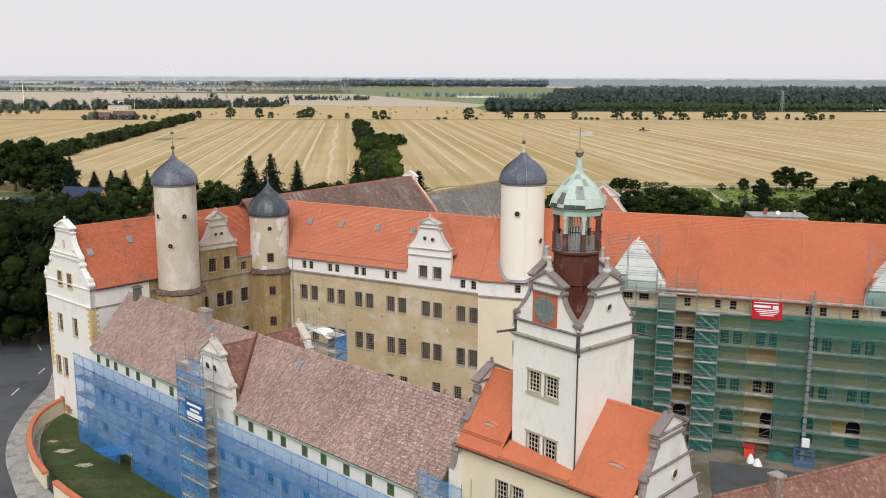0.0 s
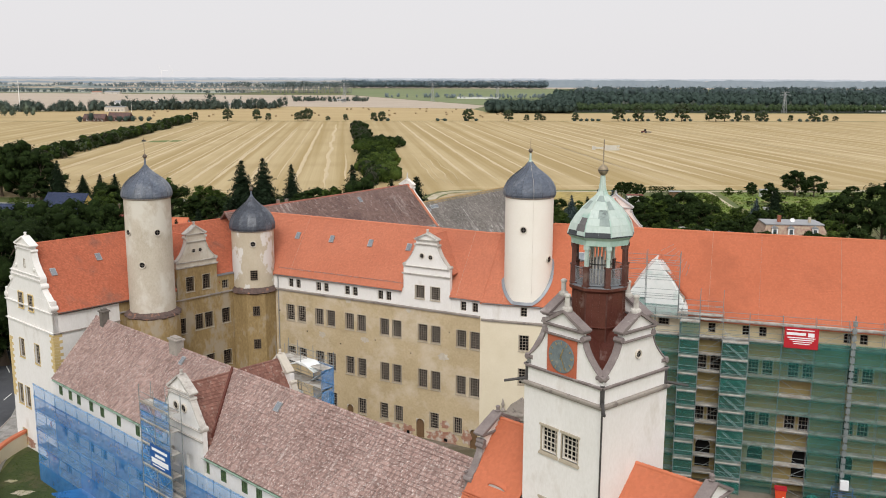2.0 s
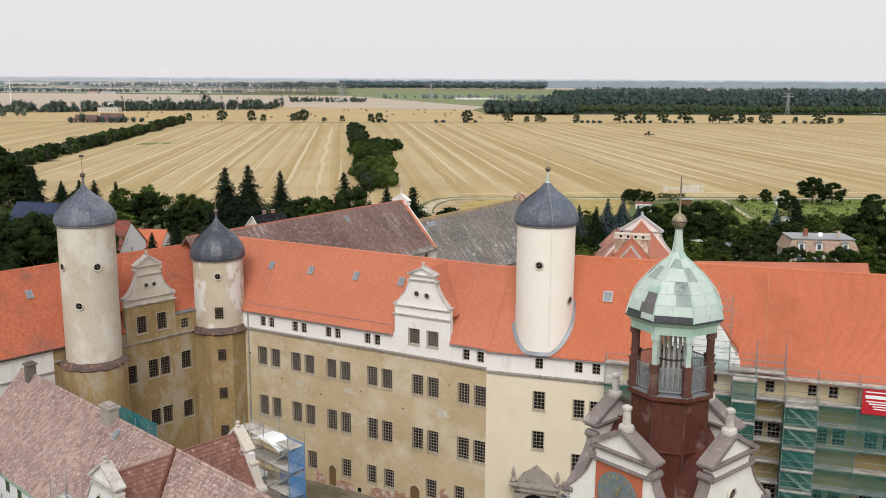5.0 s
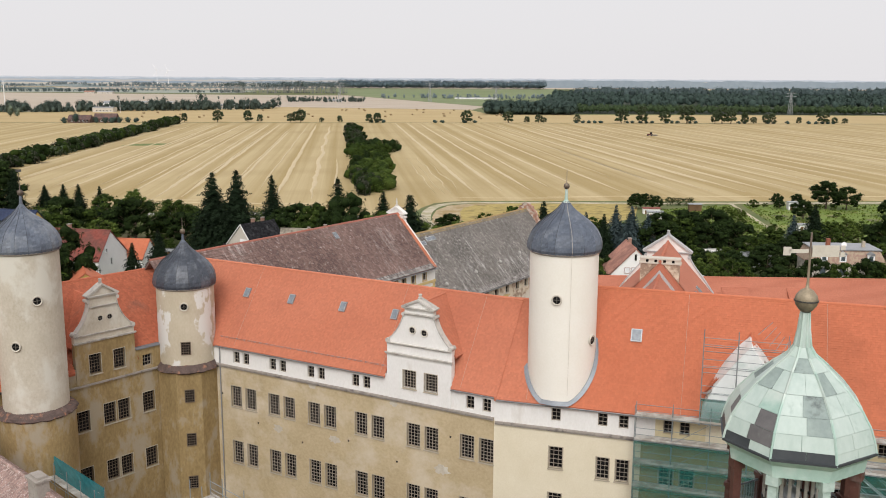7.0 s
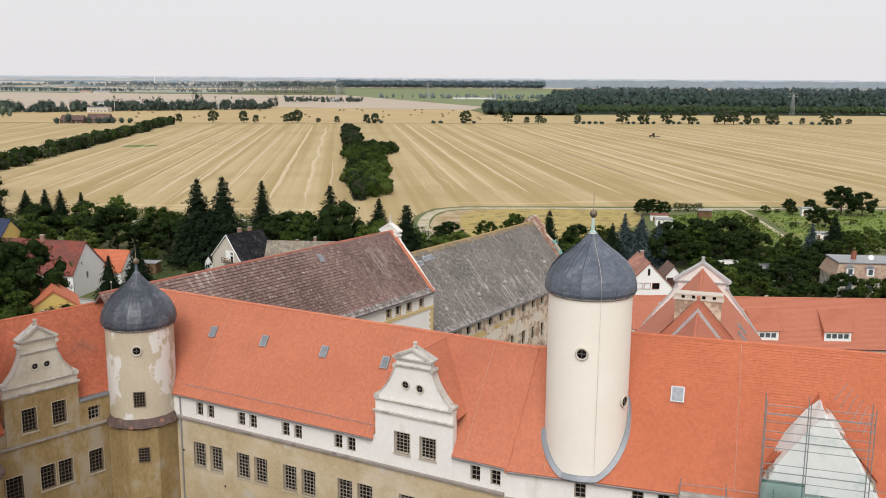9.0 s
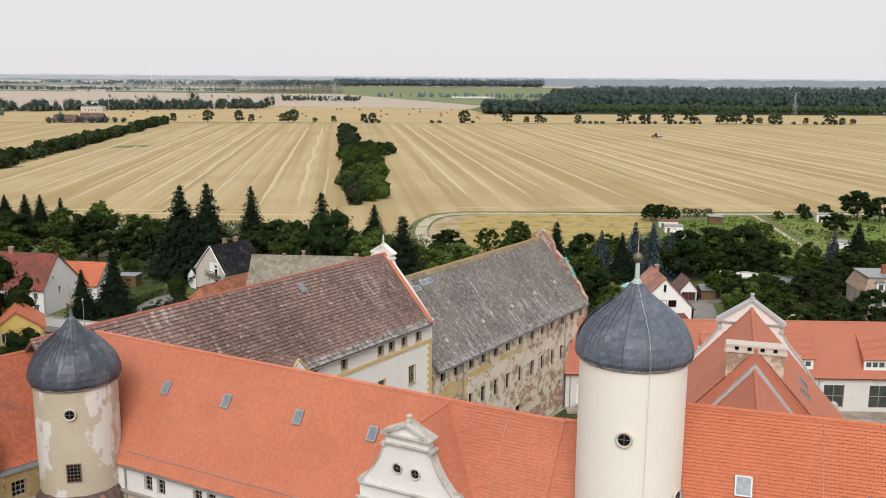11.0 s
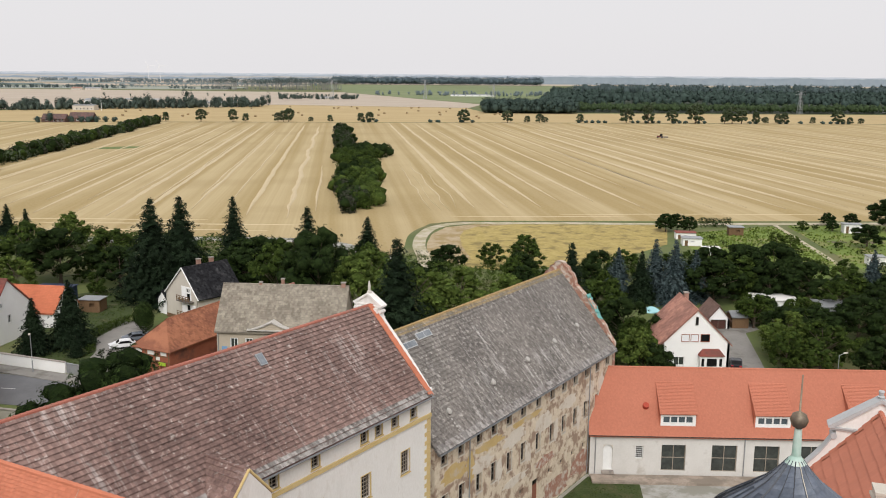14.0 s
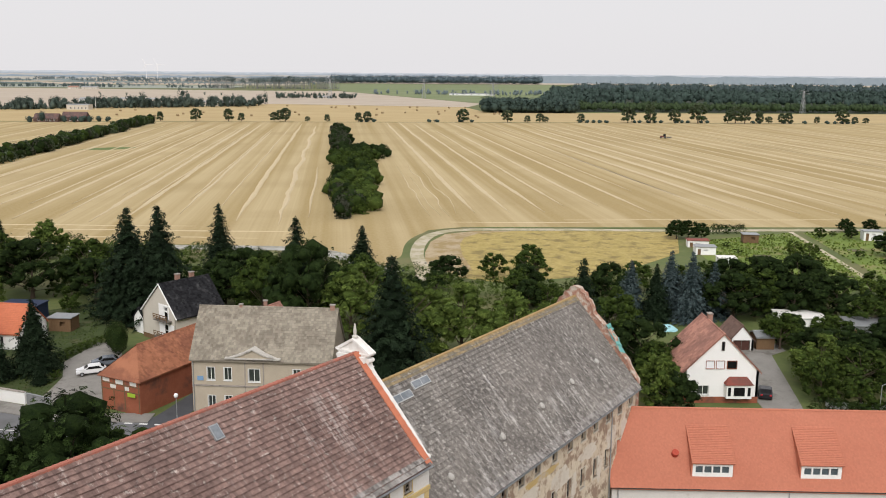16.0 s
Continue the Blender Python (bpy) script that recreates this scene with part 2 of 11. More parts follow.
def wall_mesh(x0, x1, z0, z1, thick, holes=(), y=0.0):
    """A wall along x with its outer face at y and openings (x0, x1, z0, z1) that go right through."""
    xs = sorted({x0, x1, *(v for h in holes for v in h[:2])})
    zs = sorted({z0, z1, *(v for h in holes for v in h[2:])})
    solid = {}
    for i in range(len(xs) - 1):
        for j in range(len(zs) - 1):
            cx, cz = (xs[i] + xs[i + 1]) / 2, (zs[j] + zs[j + 1]) / 2
            solid[i, j] = not any(h[0] < cx < h[1] and h[2] < cz < h[3] for h in holes)
    verts, index, faces = [], {}, []

    def v(i, j, k):
        if (i, j, k) not in index:
            index[i, j, k] = len(verts)
            verts.append((xs[i], y + thick * k, zs[j]))
        return index[i, j, k]

    for (i, j), s in solid.items():
        if not s:
            continue
        faces.append((v(i, j, 0), v(i + 1, j, 0), v(i + 1, j + 1, 0), v(i, j + 1, 0)))
        faces.append((v(i, j, 1), v(i, j + 1, 1), v(i + 1, j + 1, 1), v(i + 1, j, 1)))
        if not solid.get((i - 1, j)):
            faces.append((v(i, j, 0), v(i, j + 1, 0), v(i, j + 1, 1), v(i, j, 1)))
        if not solid.get((i + 1, j)):
            faces.append((v(i + 1, j, 0), v(i + 1, j, 1), v(i + 1, j + 1, 1), v(i + 1, j + 1, 0)))
        if not solid.get((i, j - 1)):
            faces.append((v(i, j, 0), v(i, j, 1), v(i + 1, j, 1), v(i + 1, j, 0)))
        if not solid.get((i, j + 1)):
            faces.append((v(i, j + 1, 0), v(i + 1, j + 1, 0), v(i + 1, j + 1, 1), v(i, j + 1, 1)))
    return mesh_of("wall", verts, faces)


def tile_field(x0, x1, run, rise, wide, course, seed, lift=0.05, jut=0.045, edge=None, skip=(), under=0.0):
    """Courses of single tiles on a slope that climbs from (y 0, z 0) by rise over run: each tile is a plate, proud at its lower edge.
    edge(v): left and right bounds at the height share v."""
    rnd = np.random.RandomState(seed)
    slope = math.hypot(run, rise)
    ty, tz = run / slope, rise / slope
    ny, nz = -tz, ty
    rows = max(1, int(slope / course))
    verts, faces = [], []
    for r in range(rows):
        s0, s1 = r * slope / rows, (r + 1) * slope / rows + 0.02
        a, b = (x0, x1) if edge is None else edge((r + 0.5) / rows)
        if b - a < wide:
            continue
        n = int((b - a) / wide)
        off = (r % 2) * wide * 0.5
        for i in range(n):
            u0 = a + off * (i > 0) * 0.5 + i * (b - a) / n
            u1 = min(b, u0 + (b - a) / n - 0.008)
            if skip and any(g[0] < (u0 + u1) / 2 < g[1] and ty * s0 < g[2] for g in skip):
                continue
            j = rnd.uniform(-0.006, 0.01)
            k = rnd.uniform(-0.012, 0.012)
            base = len(verts)
            for u, s, d in ((u0, s0 + k, lift + jut + j), (u1, s0 + k, lift + jut + j), (u1, s1, lift + 0.004), (u0, s1, lift + 0.004), (u0, s0 + k + under, lift - 0.01), (u1, s0 + k + under, lift - 0.01)):
                verts.append((u, ty * s + ny * d, tz * s + nz * d))
            faces.append((base, base + 1, base + 2, base + 3))
            faces.append((base + 4, base + 5, base + 1, base))
    return mesh_of("tiles", verts, faces)


def deck_with_gaps(x0, x1, y, half, bh, over, z0, ridge, gaps):
    """The boarding under the tiles, left out at the foot of the slope where a dormer gable stands: gaps are (x0, x1, depth)."""
    k = (ridge - z0) / (half + over)
    runs, x = [], x0
    for a, b, d in sorted(gaps):
        runs += [(x, a, -over), (a, b, d)]
        x = b
    runs.append((x, x1, -over))
    verts, faces = [], []
    for a, b, s in runs:
        n = len(verts)
        zz = z0 + (s + over) * k
        top = [(a, y + s, zz), (b, y + s, zz), (b, y + half, ridge), (a, y + half, ridge)]
        verts += top + [(p, q, r - 0.16) for p, q, r in top]
        faces += [(n, n + 1, n + 2, n + 3), (n + 7, n + 6, n + 5, n + 4), (n, n + 4, n + 5, n + 1), (n + 1, n + 5, n + 6, n + 2), (n, n + 3, n + 7, n + 4)]
    n = len(verts)
    zb = ridge - (bh + over) * (ridge - z0) / (half + over)
    top = [(x0, y + half, ridge), (x1, y + half, ridge), (x1, y + half + bh + over, zb), (x0, y + half + bh + over, zb)]
    verts += top + [(p, q, r - 0.16) for p, q, r in top]
    faces += [(n, n + 1, n + 2, n + 3), (n + 7, n + 6, n + 5, n + 4), (n + 1, n + 5, n + 6, n + 2), (n + 2, n + 6, n + 7, n + 3), (n, n + 3, n + 7, n + 4)]
    return mesh_of("roof", verts, faces)


def gable_roof(parent, x0, x1, half, eave, ridge, tile, wide=0.18, course=0.19, seed=1, over=0.35, ridge_mat=None, y=0.0, back=True, hip0=0.0, hip1=0.0, back_half=None, gaps=(), jut=0.045, under=0.02):
    """Two tiled slopes over a deck, with a row of ridge tiles. y: the front wall's face; the ridge lies half behind it."""
    bh = back_half or half
    k = (ridge - eave) / half
    z0 = eave - over * k
    zb = eave - over * k
    verts = [(x0, y - over, z0), (x1, y - over, z0), (x0 + hip0, y + half, ridge), (x1 - hip1, y + half, ridge), (x0, y + half + bh + over, zb), (x1, y + half + bh + over, zb)]
    low = [(a, b, c - 0.16) for a, b, c in verts]
    faces = [(0, 1, 3, 2), (2, 3, 5, 4), (6, 8, 9, 7), (8, 10, 11, 9), (0, 6, 7, 1), (4, 5, 11, 10), (0, 2, 8, 6), (2, 4, 10, 8), (1, 7, 9, 3), (3, 9, 11, 5)]
    roof = part("roof", mesh_of("roof", verts + low, faces) if not gaps else deck_with_gaps(x0, x1, y, half, bh, over, z0, ridge, gaps), tile, parent)
    e = None
    if hip0 or hip1:
        e = lambda v: (x0 + hip0 * v, x1 - hip1 * v)
    f = part("tiles", tile_field(x0, x1, half + over, ridge - z0, wide, course, seed, edge=e, skip=[(a, b, d + over) for a, b, d in gaps], jut=jut, under=under), tile, roof, at=pose(0, y - over, z0))
    tagged(f, kind="stuff")
    if back:
        g = part("tiles", tile_field(x0, x1, bh + over, ridge - zb, max(0.45, wide * 1.8), max(0.55, course * 1.5), seed + 50, edge=(lambda v: (x0 + hip1 * v, x1 - hip0 * v)) if e else None, jut=jut, under=under), tile, roof, at=pose(x0 + x1, y + half + bh + over, zb, 0, 0, 180))
        tagged(g, kind="stuff")
    bm = bmesh.new()
    n = max(1, int((x1 - x0 - hip0 - hip1) / 0.38))
    w = (x1 - x0 - hip0 - hip1) / n
    for i in range(n):
        u = x0 + hip0 + i * w
        ring = []
        for uu, rr in ((u, 0.15), (u + w + 0.03, 0.12)):
            ring.append([bm.verts.new((uu, y + half + rr * math.cos(a), ridge + 0.03 + rr * math.sin(a))) for a in (-0.3, 0.5, 1.2, 1.94, 2.64, 3.44)])
        for a in range(5):
            bm.faces.new((ring[0][a], ring[0][a + 1], ring[1][a + 1], ring[1][a]))
        bm.faces.new(ring[0][::-1])
        bm.faces.new(ring[1])
    tagged(part("ridge_tiles", bm, ridge_mat or tile, roof), kind="stuff")
    return roof


WINDOW_CACHE = {}


def window(parent, x, z, w, h, nx=3, nz=5, frame=None, surround=None, y=0.0, glass=None, bars=0.032, deep=0.22, at=None, label="", name="window", sill=True):
    """A window whose lower left corner is at (x, z) in a wall at y: frame with bars, a pane behind, a flat surround."""
    frame, glass = frame or MUNTIN, glass or GLASS_DARK
    key = (round(w, 3), round(h, 3), nx, nz, frame.name, surround.name if surround else "", bars, deep, sill)
    if key not in WINDOW_CACHE:
        e, b = 0.07, bars / 2
        us = [(e if i == 0 else w * i / nx + b, w - e if i == nx - 1 else w * (i + 1) / nx - b) for i in range(nx)]
        vs = [(e if i == 0 else h * i / nz + b, h - e if i == nz - 1 else h * (i + 1) / nz - b) for i in range(nz)]
        grid = wall_mesh(0, w, 0, h, 0.06, [(*u, *v) for u in us for v in vs], y=deep - 0.04)
        sur = None
        if surround:
            sur = bmesh.new()
            t = 0.06
            for d in ((-t, w + t, -t, 0), (-t, w + t, h, h + t), (-t, 0, 0, h), (w, w + t, 0, h)):
                box(sur, d[0], d[1], -0.03, 0.1, d[2], d[3])
            if sill:
                box(sur, -t - 0.05, w + t + 0.05, -0.09, 0.02, -t - 0.05, -t + 0.02)
            sur = take(sur, "surround")
        WINDOW_CACHE[key] = (grid, take(boxes((0.02, w - 0.02, deep + 0.03, deep + 0.05, 0.02, h - 0.02)), "pane"), sur)
    a, b, c = WINDOW_CACHE[key]
    m = pose(x, y, z) if at is None else at @ pose(x, y, z)
    ob = part(name, a, frame, parent, label, m)
    part("pane", b, glass, ob)
    if c:
        part("surround", c, surround, ob)
    return ob


def frame_at(x, y, degrees, z=0.0):
    return pose(x, y, z, 0, 0, degrees)


# ---- parts that several buildings share ----
def seg_box(bm, a, b, y0, y1, t):
    """A flat strip along the line from a to b in the x-z plane, t thick above it."""
    a, b = Vector((a[0], 0, a[1])), Vector((b[0], 0, b[1]))
    d = (b - a)
    if d.length < 1e-3:
        return
    d.normalize()
    n = Vector((-d.z, 0, d.x))
    if n.z < 0:
        n = -n
    a2, b2 = a - d * t * 0.4, b + d * t * 0.4
    vs = []
    for p in (a2, b2, b2 + n * t, a2 + n * t):
        for y in (y0, y1):
            vs.append(bm.verts.new((p.x, y, p.z)))
    for f in ((0, 2, 3, 1), (4, 6, 7, 5), (0, 4 + 2, 4, 2), (1, 3, 5, 7), (0, 1, 7, 6), (2, 4, 5, 3)):
        try:
            bm.faces.new([vs[i] for i in f])
        except ValueError:
            pass


def ribbon(pts, y0, y1, t):
    """One continuous coping of thickness t over a line of (x, z) points that runs from right to left."""
    bm = bmesh.new()
    rows = []
    for i, p in enumerate(pts):
        a, b = Vector(pts[max(i - 1, 0)]), Vector(pts[min(i + 1, len(pts) - 1)])
        d = (b - a).normalized() if (b - a).length > 1e-6 else Vector((-1, 0))
        n = Vector((d.y, -d.x))
        q = Vector(p) + n * t
        rows.append([bm.verts.new(v) for v in ((p[0], y0, p[1]), (p[0], y1, p[1]), (q.x, y1, q.y), (q.x, y0, q.y))])
    for u, v in zip(rows, rows[1:]):
        for k in range(4):
            bm.faces.new((u[k], u[(k + 1) % 4], v[(k + 1) % 4], v[k]))
    bm.faces.new(rows[0])
    bm.faces.new(rows[-1][::-1])
    return bm


def scroll_gable(parent, cx, half, base, thick, wall, coping, holes=(), oculi=(), cornices=(), at=None, finial=True, y=0.0, low=None, name="gable", low_wall=None, volute=0.35, glass=None, cope=0.07, ped_deep=0.15):
    """A curved Renaissance gable: a straight lower part with openings, a scrolled upper part, cornices, copings, a small pediment.
    half: (distance from the middle, height) pairs from the shoulder up to the tip."""
    at = at or Matrix()
    w = half[0][0]
    low = base if low is None else low
    m = at @ pose(cx, y, 0)
    g = part(name, wall_mesh(-w, w, low, half[0][1], thick, [(a - cx, b - cx, c, d) for a, b, c, d in holes]), low_wall or wall, parent, at=m)
    ped = None
    if len(half) > 5 and half[-1][0] < 1e-6 and abs(half[-2][0] - half[-3][0]) < 1e-6:
        ped = (half[-2][0], half[-3][1], half[-1][1])
        half = half[:-3] + [(half[-4][0], half[-3][1] + 0.01)]
    if len(half) < 18:
        half = half[:2] + rounded(half[1:-1])[1:] + half[-1:]
    right = [(dx, z) for dx, z in half]
    left = [(-dx, z) for dx, z in half if dx > 1e-6]
    part("scroll", slab(right + left[::-1], 0.02, thick - 0.02), wall, g)
    if ped:
        part("coping", ribbon(right[1:-1], -0.06, thick + 0.06, cope), coping, g)
        part("coping", ribbon(left[1:-1][::-1], -0.06, thick + 0.06, cope), coping, g)
        pw, pz, pt = ped
        part("pediment_sill", boxes((-pw, pw, -0.16, thick + 0.1, pz, pz + 0.1), (-pw - 0.06, pw + 0.06, -0.22, thick + 0.16, pz + 0.1, pz + 0.16)), coping, g)
        part("tympanum", slab([(pw - 0.15, pz + 0.16), (0, pt - 0.12), (-pw + 0.15, pz + 0.16)], -0.02, thick), wall, g)
        k = 0.15 * math.hypot(pw, pt - pz) / pw
        part("raking_cornice", slab([(pw + 0.12, pz + 0.13), (pw + 0.12, pz + 0.22), (0, pt + 0.08), (-pw - 0.12, pz + 0.22), (-pw - 0.12, pz + 0.13), (-pw + 0.2, pz + 0.16), (0, pt + 0.08 - k), (pw - 0.2, pz + 0.16)], -0.2, thick + ped_deep), coping, g)
        for side in (1, -1):
            bm = bmesh.new()
            nx_, nz_ = half[-2]
            bar(bm, (side * (nx_ + 0.1), -0.1, nz_ - 0.16), (side * (nx_ + 0.1), thick + 0.1, nz_ - 0.16), 0.17, 10)
            part("volute", bm, coping, g)
    else:
        part("coping", ribbon(right + left[::-1], -0.1, thick + 0.1, cope), coping, g)
    for z, ww, h in cornices:
        part("cornice", boxes((-ww, ww, -0.12, 0.0, z, z + h), (-ww - 0.05, ww + 0.05, -0.18, 0.0, z + h, z + h + 0.06)), coping, g)
    if volute:
        for side in (1, -1):
            bm = bmesh.new()
            bar(bm, (side * (w - volute * 0.6), -0.12, half[1][1] + volute * 0.5), (side * (w - volute * 0.6), thick + 0.12, half[1][1] + volute * 0.5), volute, 14)
            bar(bm, (side * (w - volute * 0.6), -0.15, half[1][1] + volute * 0.5), (side * (w - volute * 0.6), -0.12, half[1][1] + volute * 0.5), volute * 0.55, 12)
            part("volute", bm, coping, g)
    for ox, oz, r in oculi:
        oculus(g, pose(ox - cx, 0, oz), r, glass)
    if finial:
        top = ped[2] + 0.05 if ped else half[-1][1] + 0.08
        part("finial", lathe([(0.17, 0), (0.2, 0.08), (0.12, 0.12), (0.13, 0.28), (0.17, 0.33), (0.14, 0.4), (0, 0.42)], 10), coping, g, at=pose(0, thick / 2, top))
    return g


def rounded(pts, times=2):
    """Corners cut twice, so that a coarse outline becomes a curve; the ends stay."""
    for _ in range(times):
        out = [pts[0]]
        for a, b in zip(pts, pts[1:]):
            out += [(a[0] * 0.75 + b[0] * 0.25, a[1] * 0.75 + b[1] * 0.25), (a[0] * 0.25 + b[0] * 0.75, a[1] * 0.25 + b[1] * 0.75)]
        pts = out + [pts[-1]]
    return pts


OCULUS = {}


def oculus(parent, at, r, glass=None, ring_mat=None):
    """A round window: a moulded ring, a dark pane set into it, a cross of bars."""
    if r not in OCULUS:
        ring = lathe([(r, -0.02), (r * 1.35, -0.02), (r * 1.4, 0.05), (r * 1.28, 0.12), (r, 0.08)], 20, caps=False)
        bars = bmesh.new()
        box(bars, -r, r, -0.02, 0.02, 0.04, 0.07)
        box(bars, -0.02, 0.02, -r, r, 0.04, 0.07)
        OCULUS[r] = (take(ring, "oculus"), take(lathe([(r, 0.02), (r, 0.035)], 20), "pane"), take(bars, "glazing_cross"))
    a, b, c = OCULUS[r]
    o = part("round_window", a, ring_mat or FRAME_LIGHT, parent, at=at @ pose(0, 0, 0, 90, 0, 0))
    part("pane", b, glass or GLASS_DARK, o)
    part("glazing_cross", c, FRAME_DARK, o)
    return o


def cross_roof(parent, cx, halfw, eave, ridge, y0, y1, tile, seed=3, wide=0.18, course=0.19, over=0.15, name="dormer_roof"):
    """A small roof whose ridge runs back from a gable, from y0 to y1."""
    k = (ridge - eave) / halfw
    a = halfw + over
    ze = eave - over * k
    v = [(cx - a, y0, ze), (cx + a, y0, ze), (cx, y0, ridge), (cx - a, y1, ze), (cx + a, y1, ze), (cx, y1, ridge)]
    lowv = [(x, y, z - 0.12) for x, y, z in v]
    f = [(0, 2, 5, 3), (2, 1, 4, 5), (6, 9, 11, 8), (8, 11, 10, 7), (0, 3, 9, 6), (1, 7, 10, 4), (0, 6, 8, 2), (2, 8, 7, 1), (3, 5, 11, 9), (5, 4, 10, 11)]
    roof = part(name, mesh_of(name, v + lowv, f), tile, parent)
    for rz, px, s in ((-90, cx - a, 0), (90, cx + a, 1)):
        rng = (-y1, -y0) if s == 0 else (y0, y1)
        tagged(part("tiles", tile_field(rng[0], rng[1], a, ridge - ze, wide, course, seed + s), tile, roof, at=pose(px, 0, ze, 0, 0, rz)), kind="stuff")
    bm = bmesh.new()
    bar(bm, (cx, y0, ridge + 0.03), (cx, y1, ridge + 0.03), 0.11, 8)
    part("ridge_tiles", bm, tile, roof)
    return roof


def gutter(parent, x0, x1, y, z, material=None):
    bm = bmesh.new()
    ring = []
    for u in (x0, x1):
        ring.append([bm.verts.new((u, y + 0.1 * math.cos(a), z + 0.1 * math.sin(a))) for a in np.linspace(math.pi, 2 * math.pi, 6)] + [bm.verts.new((u, y + 0.085 * math.cos(a), z + 0.085 * math.sin(a))) for a in np.linspace(2 * math.pi, math.pi, 6)])
    n = len(ring[0])
    for i in range(n):
        bm.faces.new((ring[0][i], ring[0][(i + 1) % n], ring[1][(i + 1) % n], ring[1][i]))
    return part("gutter", bm, material or ZINC, parent)


def downpipe(parent, x, y, z0, z1, material=None, r=0.06):
    bm = bmesh.new()
    bar(bm, (x, y, z0), (x, y, z1), r, 8)
    return part("downpipe", bm, material or ZINC, parent)


SKYLIGHT = {}


def skylight(parent, x, half, eave, ridge, share, w=0.48, h=0.78, y=0.0):
    """A roof light in the front slope, share of the way up."""
    k = math.degrees(math.atan2(ridge - eave, half))
    key = (w, h)
    if key not in SKYLIGHT:
        SKYLIGHT[key] = (take(boxes((-w / 2 - 0.08, w / 2 + 0.08, -0.08, h + 0.08, 0, 0.16)), "skylight"), take(boxes((-w / 2, w / 2, 0, h, 0.16, 0.175)), "pane"))
    a, b = SKYLIGHT[key]
    o = part("skylight", a, ZINC, parent, at=pose(x, y + half * share, eave + (ridge - eave) * share) @ pose(0, 0, 0, k, 0, 0) @ pose(0, 0, 0.06))
    part("pane", b, GLASS_SKY, o)
    return o


LEAD_SEAM = surface("dark_lead_seam", (0.035, 0.038, 0.046), (0.065, 0.07, 0.082), None, 1, 9, rough=0.5)
GLASS_SKY = surface("roof_light_glass", (0.16, 0.18, 0.20), (0.24, 0.26, 0.28), None, 1, 4, rough=0.15, bump=0)
GLASS_GREEN = surface("green_window_panes", (0.07, 0.115, 0.055), (0.12, 0.17, 0.085), None, 1, 5, rough=0.3)
EAVES_GREEN = surface("pale_green_eaves_paint", (0.22, 0.33, 0.25), (0.31, 0.42, 0.33), (0.16, 0.22, 0.17), 1, 6, cscale=0.8, cover=0.6)
GLASS_DUSK = surface("dim_grey_green_panes", (0.022, 0.026, 0.024), (0.06, 0.068, 0.062), None, 0.5, 2, rough=0.1, spec=0.6)
GLASS_BLUE = surface("reflecting_panes", (0.05, 0.07, 0.08), (0.10, 0.12, 0.13), None, 1, 5, rough=0.12)
DOOR_WOOD = surface("brown_plank_door", (0.12, 0.07, 0.035), (0.19, 0.115, 0.06), None, 2, 20, stretch=(6, 6, 0.6))
BRICK_BARE = surface("bare_brick_and_mortar", (0.30, 0.13, 0.085), (0.44, 0.29, 0.22), (0.52, 0.46, 0.39), 1.6, 7, cscale=1.6, cover=0.55, bump=0.5)
LEAD = surface("lead_flashing", (0.20, 0.215, 0.235), (0.28, 0.295, 0.315), None, 1, 9, rough=0.5, metal=0.3)
CLOCK_RED = surface("red_clock_panel", (0.40, 0.10, 0.05), (0.47, 0.14, 0.075), None, 1.5, 12)
CLOCK_FACE = surface("weathered_blue_clock_face", (0.11, 0.14, 0.15), (0.19, 0.22, 0.22), (0.30, 0.30, 0.24), 2.5, 14, cscale=3.0, cover=0.62)
GILT = surface("tarnished_gilding", (0.34, 0.25, 0.12), (0.44, 0.34, 0.17), None, 4, 20, rough=0.5, metal=0.5)
COPPER_DARK = surface("dark_patch_sheet", (0.035, 0.04, 0.045), (0.06, 0.065, 0.07), None, 1, 6, rough=0.5)
COPPER_SMOKED = surface("brown_grey_patch_sheet", (0.10, 0.095, 0.095), (0.16, 0.15, 0.15), (0.26, 0.30, 0.28), 0.9, 6, rough=0.5, cscale=1.2, cover=0.64)
COPPER_PALE = surface("pale_verdigris_sheet", (0.39, 0.475, 0.43), (0.51, 0.58, 0.535), (0.28, 0.36, 0.32), 0.9, 6, rough=0.5, cscale=1.0, cover=0.64, stretch=(1, 1, 0.4))
COPPER_GREY = surface("grey_stained_sheet", (0.20, 0.25, 0.235), (0.31, 0.37, 0.34), (0.10, 0.12, 0.115), 0.9, 6, rough=0.5, cscale=1.2, cover=0.6)
BALL_DULL = surface("dull_weathered_ball", (0.22, 0.17, 0.11), (0.36, 0.30, 0.21), (0.12, 0.09, 0.07), 4, 20, rough=0.5, metal=0.3)
IRON = surface("wrought_iron", (0.05, 0.05, 0.05), (0.10, 0.09, 0.085), None, 3, 20, rough=0.6, metal=0.4)


# ---- the long courtyard wing with ochre walls ----
def double(x, z0, z1, w=1.25, gap=0.5):
    return [(x, x + w, z0, z1), (x + w + gap, x + 2 * w + gap, z0, z1)]


